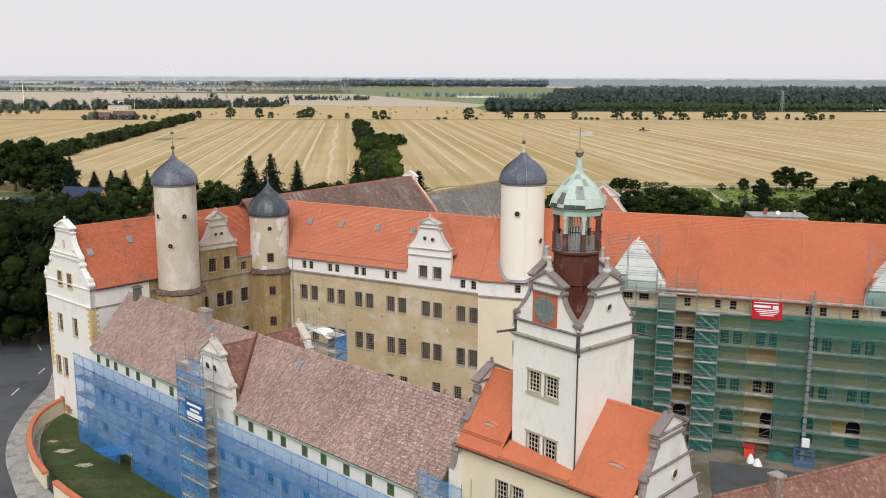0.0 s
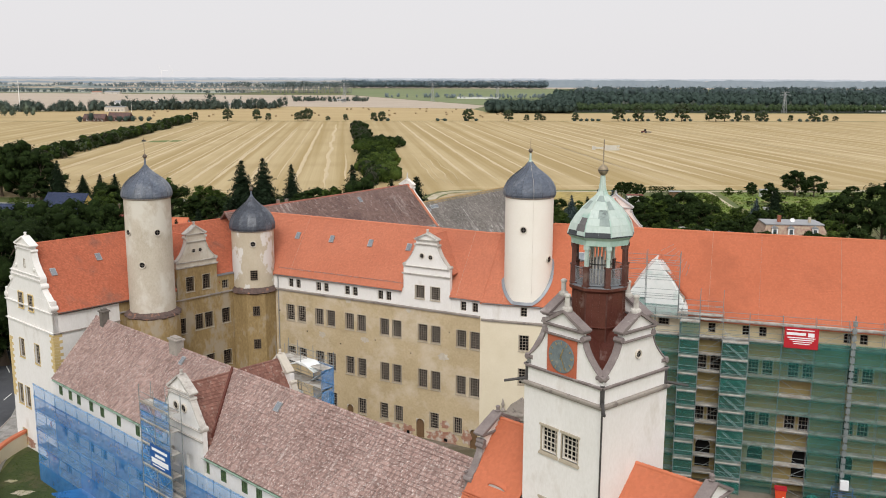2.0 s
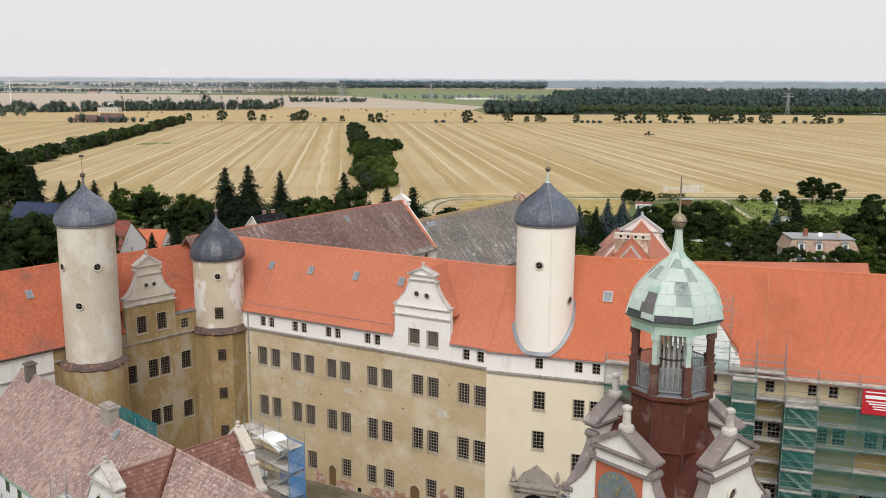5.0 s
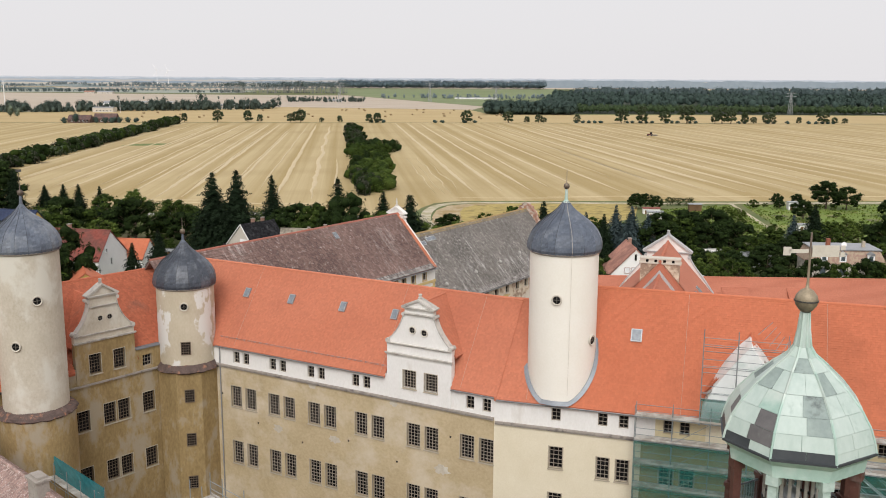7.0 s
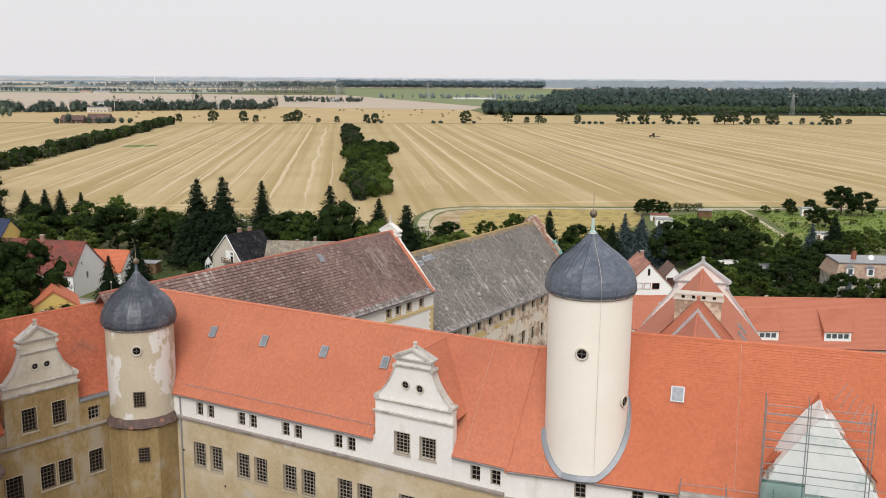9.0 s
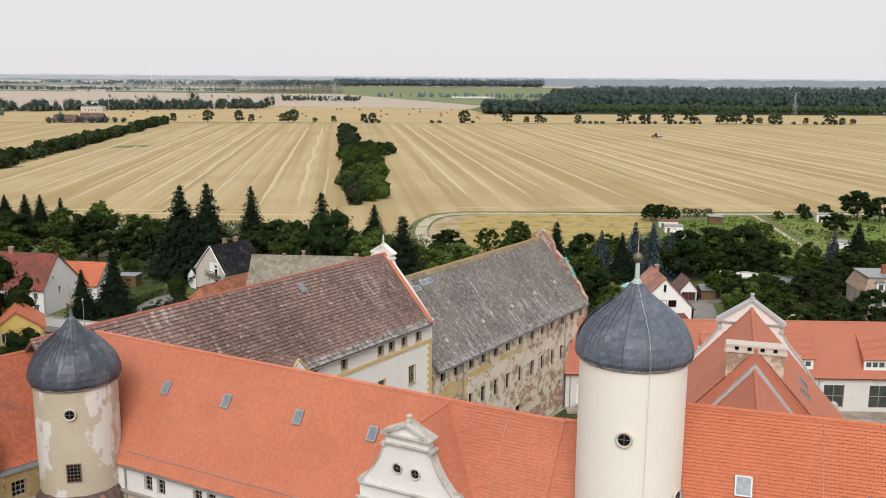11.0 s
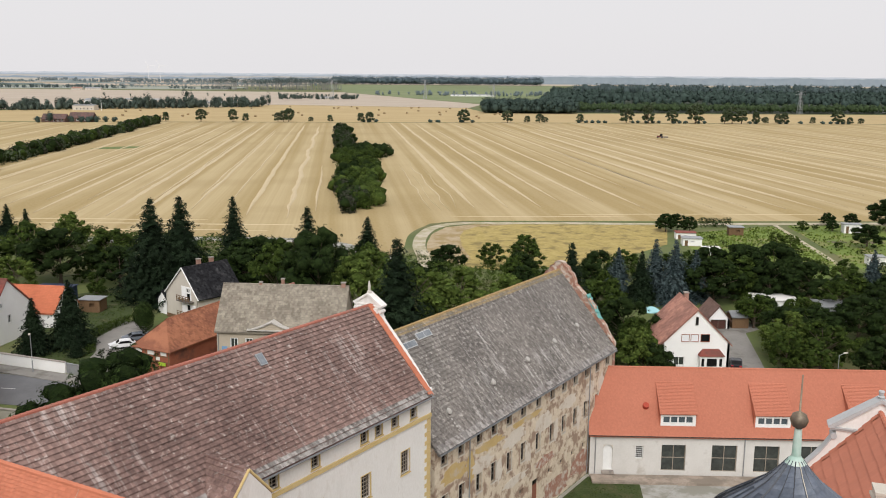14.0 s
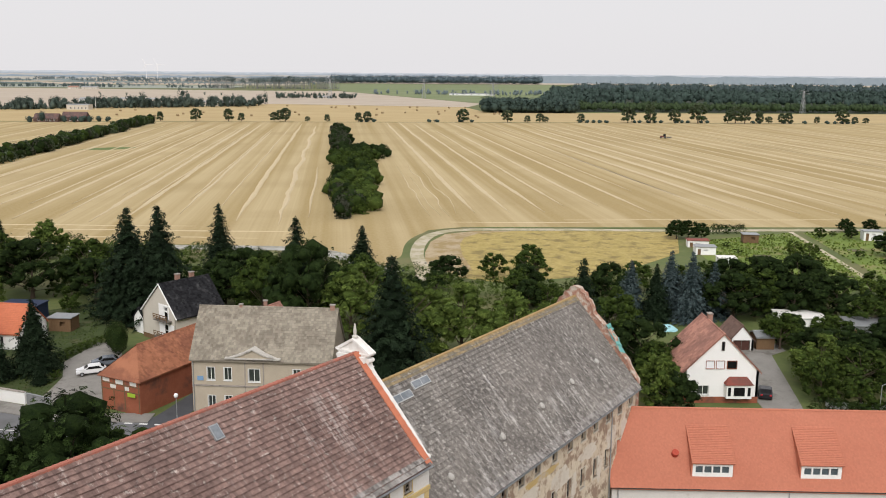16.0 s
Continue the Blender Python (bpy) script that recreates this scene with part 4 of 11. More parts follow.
t1 = tower("round_tower", -33.3, 112.1, 2.55, 0, 29.6, 33.1, 34.1, PLASTER_TOWER, "stained beige round tower with a slate onion cap", ([(3.0, 0), (3.0, 16.0)], 40, OCHRE_SHADED), [(2.57, 16.6), (3.05, 16.3), (3.16, 16.08), (3.02, 15.96)])
for d, z in ((-52, 25.8), (-92, 22.2), (-128, 25.8)):
    tower_window(t1, d, 2.53, z)
bm = bmesh.new()
bar(bm, (0, 0, 35.3), (0, 0, 36.2), 0.02)
box(bm, -0.22, 0.22, -0.012, 0.012, 35.75, 35.95)
part("weather_vane", bm, IRON, t1)
t2 = tower("round_tower", -24.1, 124.3, 2.65, 16.2, 24.0, 28.1, 29.0, PLASTER_PATCHED, "round corner tower on an octagonal ochre base, slate cap", seams=16, cap=SLATE_DARK, lower=([(2.95, 0), (2.95, 16.1)], 8, OCHRE_SHADED, -97.5), collar=[(2.68, 16.75), (3.0, 16.35), (3.12, 16.15), (2.9, 16.0)], turn=0)
tower_window(t2, -78, 2.63, 22.4)
tower_window(t2, -78, 2.63, 17.8, "sash", n=(4, 5), w=0.9, h=1.25)
for z in (13.2, 8.9, 4.6):
    tower_window(t2, -75, 2.725, z, "sash", n=(4, 5), w=0.9, h=1.25)
t3 = tower("round_tower", 9.75, 110.5, 2.68, 18.1, 30.1, 33.9, 35.05, PLASTER_IVORY, "smooth ivory round stair tower with a slate onion cap", seams=16, neck=COPPER_GREEN)
wire = bmesh.new()
wp = onion(2.68, 30.1, 33.9)
for (r0, h0), (r1, h1) in zip([(2.7, 19.0)] + wp, wp):
    bar(wire, (0.06 * r0, -r0 - 0.03, h0), (0.06 * r1, -r1 - 0.03, h1), 0.011, 5)
part("lightning_wire", wire, FRAME_LIGHT, t3)
tower_window(t3, -108, 2.66, 26.6)
tower_window(t3, -40, 2.66, 23.2)
bm = bmesh.new()
rows = []
for i in range(37):
    a = math.pi + math.pi * i / 36
    px, py = 9.75 + 2.7 * math.cos(a), 110.5 + 2.7 * math.sin(a)
    dx, dy = px - 4.4, py - 109.7
    c, s = math.cos(radians(-17.5)), math.sin(radians(-17.5))
    depth = -dx * s + dy * c
    z = max(18.2, 18.3 + 8.1 * depth / 6.0 + 0.05)
    rows.append([bm.verts.new((2.70 * math.cos(a), 2.70 * math.sin(a), z + 0.3)), bm.verts.new((2.76 * math.cos(a), 2.76 * math.sin(a), z + 0.3)), bm.verts.new((3.0 * math.cos(a), 3.0 * math.sin(a), z + 0.02)), bm.verts.new((2.70 * math.cos(a), 2.70 * math.sin(a), z - 0.1))])
for u, v in zip(rows, rows[1:]):
    for k in range(4):
        bm.faces.new((u[k], u[(k + 1) % 4], v[(k + 1) % 4], v[k]))
part("flashing", bm, LEAD, t3)

# ---- the street-side wing with the old brown roof, behind blue scaffold netting ----
street = thing("castle_wing", frame_at(-41.5, 103.0, -43.3), "white plastered wing with an old brown tiled roof", "castle wing")
att = [(x, x + 0.8, 9.8, 10.8) for x in (1.52, 3.74, 5.66, 8.37, 10.71, 14.06, 17.7, 29.4, 31.9, 34.9, 36.9, 40.0, 42.6, 45.6, 48.4, 51.0)]
row = [(x, x + 1.1, 5.0, 6.7) for x in (1.6, 4.4, 7.7, 10.4, 13.9, 17.4, 23.4, 26.6, 29.4, 31.5, 34.5, 36.8, 39.8, 42.4, 45.4, 48.2, 50.8)]
bot = [(x, x + 1.1, 1.0, 2.6) for x in (2.0, 8.0, 11.5, 15.5, 20.2, 26.5, 31.0, 36.0, 41.0, 46.0, 50.6)]
part("wall", wall_mesh(0.3, 54.5, 0, 11.25, 0.6, att + row + bot), PLASTER_WHITE, street)
part("rear_wall", wall_mesh(0.3, 54.5, 0, 11.2, 0.6, (), y=9.9), PLASTER_OCHRE, street)
part("end_wall", slab([(0.0, 0), (10.5, 0), (10.5, 11.2), (5.25, 16.9), (0.0, 11.2)], 0, 0.5), PLASTER_CREAM, street, at=pose(54.5, 0, 0, 0, 0, 90))
part("cornice", boxes((0.3, 54.5, -0.1, 0, 11.0, 11.2)), EAVES_GREEN, street, "pale green painted eaves board")
for a, b, c, d in att:
    window(street, a, c, b - a, d - c, 2, 2, frame=GLASS_GREEN, glass=GLASS_GREEN, deep=0.03)
for a, b, c, d in row + bot:
    window(street, a, c, b - a, d - c, 2, 3, frame=FRAME_DARK, glass=GLASS_DARK, surround=FRAME_LIGHT)
gable_roof(street, 0.1, 56.1, 5.25, 11.3, 17.0, TILE_BROWN, 0.18, 0.32, seed=41, over=0.1, jut=0.085, under=0.1)
gutter(street, 0.3, 22.6, -0.2, 11.12, EAVES_GREEN)
gutter(street, 29.4, 54.4, -0.2, 11.12, EAVES_GREEN)
skylight(street, 34.6, 5.25, 11.3, 17.0, 0.74, 0.5, 0.7)
skylight(street, 19.0, 5.25, 11.3, 17.0, 0.82, 0.4, 0.7)
scroll_gable(street, 26.4, [(3.3, 12.6), (3.3, 13.5), (2.95, 14.0), (2.35, 14.8), (1.9, 15.5), (1.55, 16.1), (1.8, 16.3), (1.8, 16.45), (0, 17.75)], 0, 0.5, PLASTER_WHITE, COPING_PALE, [(24.6, 25.7, 9.2, 10.9), (27.0, 28.1, 9.2, 10.9)], [(25.77, 14.93, 0.3), (27.03, 14.93, 0.3)], [(12.5, 3.35, 0.12), (13.4, 3.2, 0.06), (15.95, 1.5, 0.08)], y=-0.25, low=8.2, name="dormer_gable", volute=0.25)
TILE_RUST = surface("dark_rust_tile", (0.17, 0.078, 0.058), (0.27, 0.135, 0.105), (0.34, 0.25, 0.21), 0.4, 7, pieces=0.2, cscale=3.0, cover=0.62)
cross_roof(street, 26.4, 3.0, 12.3, 16.75, 0.3, 5.4, TILE_RUST, 45, 0.2, 0.3)
scroll_gable(street, 26.2, [(2.9, 12.4), (2.9, 12.8), (2.4, 13.6), (1.8, 15.0), (1.4, 15.6), (1.4, 16.0), (0, 17.2)], 0, 0.5, PLASTER_WHITE, FRAME_LIGHT, (), (), [(12.3, 3.0, 0.12)], at=pose(52.4, 10.8, 0, 0, 0, 180), low=6.0, name="dormer_gable")
cross_roof(street, 26.2, 2.95, 12.3, 16.7, 5.2, 10.7, TILE_RUST, 46, 0.2, 0.3)
valley = bmesh.new()
bar(valley, (29.25, 0.9, 12.5), (26.3, 5.2, 17.15), 0.17, 6)
part("valley_gutter", valley, COPPER_BROWN, street)
for x, y, s, h, m_ in ((17.1, 5.0, 0.7, 1.3, STONE), (2.5, 5.0, 0.32, 1.45, FRAME_DARK)):
    ch = part("chimney", boxes((x - s, x + s, y - 0.4, y + 0.4, 16.0, 16.6 + h)), m_, street)
    part("chimney_cap", boxes((x - s - 0.12, x + s + 0.12, y - 0.52, y + 0.52, 16.6 + h, 16.74 + h), (x - s + 0.1, x + s - 0.1, y - 0.3, y + 0.3, 16.74 + h, 16.9 + h)), m_, ch)

# ---- the gatehouse with its two scrolled gables ----
gate = thing("gatehouse", frame_at(-41.5, 103.0, -43.3), "cream gatehouse with steep orange roof and scrolled gables", "gatehouse")
gwin = double(60.2, 11.2, 13.2, 1.15, 0.3) + double(66.5, 11.2, 13.2, 1.15, 0.3) + double(60.2, 5.2, 7.4, 1.15, 0.3) + double(66.5, 5.2, 7.4, 1.15, 0.3)
part("wall", wall_mesh(56.3, 72.0, 0, 15.6, 0.6, gwin, y=2.5), PLASTER_CREAM, gate)
part("rear_wall", boxes((56.3, 72.0, 9.3, 9.9, 0, 15.6)), PLASTER_CREAM, gate)
part("cornice", boxes((56.3, 72.0, 2.3, 2.5, 15.1, 15.35)), STONE, gate)
for a, b, c, d in gwin:
    window(gate, a, c, b - a, d - c, 4, 5, frame=FRAME_LIGHT, surround=STONE, y=2.5)
gable_roof(gate, 56.6, 71.9, 3.7, 15.7, 20.2, TILE_NEW, 0.18, 0.19, seed=51, over=0.45, y=2.5, gaps=[(60.7, 67.0, 1.1)])
apron = mesh_of("apron", [(60.7, 2.05, 15.4), (67.0, 2.05, 15.4), (67.0, 2.95, 15.9), (60.7, 3.5, 16.2), (60.7, 2.05, 15.15), (67.0, 2.05, 15.15), (67.0, 2.95, 15.7), (60.7, 3.5, 15.95)], [(0, 1, 2, 3), (7, 6, 5, 4), (0, 4, 5, 1), (1, 5, 6, 2), (2, 6, 7, 3), (3, 7, 4, 0)])
part("apron", apron, TILE_NEW, gate, "narrow tiled apron at the foot of the tower")
gutter(gate, 56.6, 71.9, 1.95, 15.0, COPPER_BROWN)
prof = [(4.7, 12.7), (4.7, 13.2), (4.35, 13.5), (4.2, 14.2), (4.1, 14.85), (3.5, 15.1), (3.1, 15.6), (2.95, 16.3), (2.85, 17.0), (2.4, 17.3), (2.05, 17.9), (1.75, 18.5), (1.6, 19.2), (1.9, 19.42), (1.9, 19.56), (0, 20.6)]
for gx, rot in ((56.3, -90), (72.1, 90)):
    mm = pose(gx + (0.3 if rot == 90 else 0), 6.2, 0, 0, 0, rot)
    g = scroll_gable(gate, 0, prof, 0, 0.45, PLASTER_WHITE, COPING_BROWN, (), [(0.7, 16.05, 0.28)] if rot == 90 else (), [(13.1, 4.8, 0.12), (14.85, 4.2, 0.14), (17.0, 2.9, 0.1), (18.95, 1.7, 0.1)], at=mm, low=0 if rot == 90 else 10.5, name="gable", cope=0.05, volute=0)
    for s in (-1, 1):
        for k, (dx, z) in enumerate(((4.15, 14.6), (2.95, 16.75), (1.75, 18.75))):
            bm = bmesh.new()
            bar(bm, (s * dx, -0.1, z), (s * dx, 0.55, z), 0.2, 12)
            part("volute", bm, COPING_BROWN, g)


def eyebrow(parent, x, y, z, tilt, mat_):
    """A low curved roof light."""
    bm = bmesh.new()
    n = 12
    ring = [[], []]
    for i in range(n + 1):
        a = math.pi * i / n
        ring[0].append(bm.verts.new((-0.75 * math.cos(a), 0, 0.32 * math.sin(a))))
        ring[1].append(bm.verts.new((-0.75 * math.cos(a), 1.1, 0.05 * math.sin(a))))
    for i in range(n):
        bm.faces.new((ring[0][i], ring[0][i + 1], ring[1][i + 1], ring[1][i]))
    o = part("eyebrow_dormer", bm, mat_, parent, at=pose(x, y, z) @ pose(0, 0, 0, tilt, 0, 0))
    bm = bmesh.new()
    bm.faces.new([bm.verts.new((-0.68 * math.cos(math.pi * i / n), -0.01, 0.27 * math.sin(math.pi * i / n))) for i in range(n + 1)])
    part("pane", bm, FRAME_WHITE, o)


for x, s in ((58.9, 0.22), (70.0, 0.25)):
    eyebrow(gate, x, 2.5 + 3.7 * s, 15.75 + 4.5 * s + 0.08, 25, TILE_NEW)
part("snow_guard", boxes((56.6, 60.6, 2.52, 2.56, 16.0, 16.12), (56.6, 60.6, 2.62, 2.66, 16.15, 16.2)), TILE_NEW, gate)

# ---- the clock tower ----
clock = thing("clock_tower", frame_at(9.5, 63.48, -49.4), "white square clock tower with scrolled gables and green copper dome", "clock tower")
H = 3.06
faces = [pose(0, 0, 0, 0, 0, 90 * k) @ pose(0, -H, 0) for k in range(4)]
tw = [[(-1.55, -0.28, 20.5, 22.05), (0.12, 1.39, 20.5, 22.05), (-1.55, -0.28, 15.55, 17.35), (0.12, 1.39, 15.55, 17.35)], [], [], []]
for k, m in enumerate(faces):
    e = H if k % 2 == 0 else H - 0.7
    w = part("wall", wall_mesh(-e, e, 0, 24.4, 0.7, tw[k]), PLASTER_WHITE, clock, at=m)
    part("cornice", boxes((-H - 0.14, H + 0.14, -0.14, 0.05, 24.36, 24.5), (-H - 0.24, H + 0.24, -0.24, 0.05, 24.5, 24.62)), STONE, w)
    for a, b, c, d in tw[k]:
        window(clock, a, c, b - a, d - c, 4, 5, frame=FRAME_LIGHT, surround=SURROUND_DULL, at=m, bars=0.042)
        part("lintel", boxes((a - 0.14, b + 0.14, -0.06, 0.02, d + 0.06, d + 0.2)), SURROUND_DULL, clock, at=m)
        part("sill", boxes((a - 0.14, b + 0.14, -0.1, 0.02, c - 0.22, c - 0.11)), SURROUND_DULL, clock, at=m)
    profile = [(2.98, 25.62), (2.98, 26.05), (2.55, 26.4), (2.0, 26.95), (1.58, 27.55), (1.36, 28.3), (1.56, 28.48), (1.56, 28.6), (0, 29.55)]
    g = scroll_gable(clock, 0, profile, 24.62, 0.4, PLASTER_WHITE, COPING_BROWN, (), [] if k == 0 else [(0.1, 27.05, 0.2)], [(25.52, 3.0, 0.1), (27.95, 1.42, 0.05)], at=m @ pose(0, 0.06, 0), volute=0.16, finial=False, cope=0.04, ped_deep=0.1)
    part("finial", lathe([(0.3, 0), (0.32, 0.1), (0.3, 0.22), (0.17, 0.3), (0.15, 0.85), (0.2, 0.9), (0.2, 1.0), (0.12, 1.06), (0, 1.1)], 10), COPING_PALE, g, at=pose(0, 0.2, 29.5))
cm = faces[0] @ pose(-0.1, 0.06, 0)
part("clock_panel", boxes((-1.14, 1.14, -0.06, 0.0, 25.64, 28.0)), CLOCK_RED, clock, "faded red painted clock panel", at=cm)
face = part("clock_face", lathe([(0.98, 0.0), (1.0, 0.03), (0.95, 0.05)], 40), CLOCK_FACE, clock, "weathered blue-grey round clock dial", at=cm @ pose(0, -0.06, 26.78) @ pose(0, 0, 0, 90, 0, 0))
for i in range(12):
    a = math.pi / 6 * i
    b = boxes((-0.035, 0.035, 0.72, 0.9, 0.05, 0.065))
    part("hour_mark", b, GILT, face, at=pose(0, 0, 0, 0, 0, -math.degrees(a)))
for length, a, w in ((0.8, -155, 0.05), (0.55, -20, 0.07)):
    part("clock_pointer", boxes((-w / 2, w / 2, -0.15, length, 0.07, 0.085)), GILT, face, at=pose(0, 0, 0, 0, 0, a))
bm = bmesh.new()
for rot in (0, 90):
    m = pose(0, 0, 0, 0, 0, rot)
    vs = [bm.verts.new(m @ Vector(p)) for p in ((-2.85, -2.75, 25.1), (2.85, -2.75, 25.1), (0, -2.75, 28.7), (-2.85, 2.75, 25.1), (2.85, 2.75, 25.1), (0, 2.75, 28.7))]
    for f in ((0, 2, 5, 3), (2, 1, 4, 5), (0, 1, 2), (3, 5, 4), (0, 3, 4, 1)):
        bm.faces.new([vs[i] for i in f])
part("roof", bm, COPPER_BROWN, clock, "brown sheet copper cross roof")
bm = bmesh.new()
for sx in (-1, 1):
    for sy in (-1, 1):
        bar(bm, (sx * 2.85, sy * 2.75, 25.12), (sx * 0.9, sy * 0.9, 27.6), 0.05, 5)
part("valley_seams", bm, COPPER_BROWN, clock)
for sx in (-1, 1):
    for sy in (-1, 1):
        bm = bmesh.new()
        bar(bm, (sx * 2.9, sy * 2.9, 24.75), (sx * 3.95, sy * 3.95, 24.5), 0.09, 8)
        box(bm, -0.12, 0.12, -0.12, 0.12, 24.62, 25.75, pose(sx * 2.95, sy * 2.95, 0, 0, 0, 45))
        part("gargoyle", bm, IRON, clock, "dark iron water spout")
downpipe(clock, H + 0.08, -H - 0.08, 8, 24.6, IRON, 0.055)
turn8 = radians(11.5)


def ring8(r, i, z=0.0, turn=0.0):
    a = turn8 + turn + math.pi / 4 * i
    return Vector((r * math.cos(a), r * math.sin(a), z))


POST_DARK = surface("dark_brown_lantern_post", (0.075, 0.028, 0.022), (0.125, 0.055, 0.042), (0.16, 0.11, 0.095), 1.5, 9, cscale=1.2, cover=0.62, rough=0.5)
POST_GREEN = surface("verdigris_lantern_post", (0.34, 0.44, 0.39), (0.50, 0.58, 0.53), (0.11, 0.09, 0.075), 1.5, 9, cscale=1.6, cover=0.6, rough=0.6)
drum = part("drum", lathe([(1.5, 25.5), (1.52, 28.3), (1.6, 28.4), (1.6, 30.45), (1.72, 30.55), (1.82, 30.62), (1.82, 30.78)], 8, turn8), COPPER_BROWN, clock, "reddish brown panelled lantern drum")
for i in range(8):
    bm = bmesh.new()
    bar(bm, ring8(1.61, i, 27.0), ring8(1.61, i, 30.5), 0.055, 5)
    part("corner_seam", bm, POST_DARK, drum)
    bm = bmesh.new()
    for k in (1, 2):
        a, b = ring8(1.6, i, 28.5), ring8(1.6, i + 1, 28.5)
        q = a.lerp(b, k / 3)
        bar(bm, q, q + Vector((0, 0, 1.95)), 0.025, 4)
    bar(bm, ring8(1.63, i, 28.42), ring8(1.63, i + 1, 28.42), 0.05, 5)
    part("panel_seam", bm, COPPER_BROWN, drum)
part("platform", lathe([(1.78, 30.78), (1.78, 30.84)], 8, turn8), LEAD, clock, "grey lead-covered lantern platform")
MESH_GREY = surface("fine_grey_railing_mesh", (0.20, 0.20, 0.205), (0.30, 0.30, 0.305), None, 2, 20, alpha=0.42, rough=0.6)
for i in range(8):
    q = ring8(1.6, i)
    m = pose(q.x, q.y, 0, 0, 0, math.degrees(turn8) + 45 * i)
    p = part("post", boxes((-0.15, 0.15, -0.15, 0.15, 30.84, 32.0), (-0.18, 0.18, -0.18, 0.18, 31.95, 32.06), (-0.19, 0.19, -0.19, 0.19, 30.84, 30.96)), POST_DARK, clock, "red-brown lower lantern post", at=m)
    part("post_shaft", boxes((-0.105, 0.105, -0.105, 0.105, 32.06, 33.2), (-0.16, 0.16, -0.16, 0.16, 33.05, 33.3)), POST_GREEN if i in (6, 7, 2, 3) else POST_DARK, p, "verdigris-streaked upper post" if i in (6, 7, 2, 3) else "dark upper post")
    p0, p1 = ring8(1.6, i), ring8(1.6, i + 1)
    bm = bmesh.new()
    bar(bm, p0 + Vector((0, 0, 31.9)), p1 + Vector((0, 0, 31.9)), 0.03, 5)
    rail = part("railing", bm, LEAD, clock)
    bm = bmesh.new()
    bar(bm, p0 + Vector((0, 0, 30.95)), p1 + Vector((0, 0, 30.95)), 0.03, 5)
    part("foot_rail", bm, LEAD, rail)
    for k in range(1, 12):
        q = p0.lerp(p1, k / 12)
        bm = bmesh.new()
        bar(bm, q + Vector((0, 0, 30.95)), q + Vector((0, 0, 31.9)), 0.012, 4)
        part("baluster", bm, LEAD, rail)
    a, b = p0 * 0.99, p1 * 0.99
    part("mesh_panel", mesh_of("mesh_panel", [a + Vector((0, 0, 30.97)), b + Vector((0, 0, 30.97)), b + Vector((0, 0, 31.88)), a + Vector((0, 0, 31.88))], [(0, 1, 2, 3)]), MESH_GREY, rail, "fine grey wire mesh")
CAGE_PALE = surface("pale_weathered_slat", (0.36, 0.33, 0.29), (0.48, 0.45, 0.40), None, 2, 12)
slat = take(boxes((-0.045, 0.045, -0.012, 0.012, 30.9, 33.15)), "cage_slat")
for i in range(22):
    a = 6.28318531 * i / 22
    part("cage_slat", slat, CAGE_PALE, clock, at=pose(0.72 * math.cos(a), 0.72 * math.sin(a), 0, 0, 0, math.degrees(a) + 90))
part("cage_hoop", lathe([(0.7, 32.0), (0.75, 32.0), (0.75, 32.08), (0.7, 32.08), (0.7, 32.0)], 24, caps=False), IRON, clock)
part("bell", lathe([(0.5, 31.3), (0.46, 31.4), (0.34, 31.8), (0.28, 32.2), (0.12, 32.4), (0, 32.42)], 18), ZINC, clock, smooth=True)
part("cornice", lathe([(1.6, 33.25), (1.78, 33.3), (1.82, 33.62), (1.95, 33.74), (2.02, 33.84), (1.6, 33.9)], 8, turn8), COPPER_GREEN, clock, "mint green copper lantern cornice")
dome = [(2.03, 33.84), (1.97, 34.12), (1.84, 34.5), (1.6, 34.9), (1.22, 35.35), (0.74, 35.8), (0.38, 36.1), (0.22, 36.35), (0.15, 36.8), (0.11, 37.25)]
cap = part("dome", lathe([(max(0.05, r - 0.04), z) for r, z in dome], 8, turn8), COPPER_GREEN, clock, "patched green copper octagonal dome")
dr = random.Random(12)
courses = [(0, 1), (1, 2), (2, 3), (3, 4), (4, 5), (5, 6), (6, 7), (7, 9)]
DARKEST = {(6, 0, 0), (6, 0, 1), (4, 0, 0), (4, 0, 1), (5, 0, 0), (1, 0, 1), (2, 1, 0), (3, 0, 0)}
BROWNED = {(5, 1, 1), (5, 2, 1), (4, 2, 1), (1, 2, 0), (2, 3, 1)}
GREYED = {(6, 2, 1), (6, 3, 1), (7, 4, 0), (6, 5, 0), (4, 4, 0), (5, 4, 0), (0, 2, 1), (3, 3, 0)}
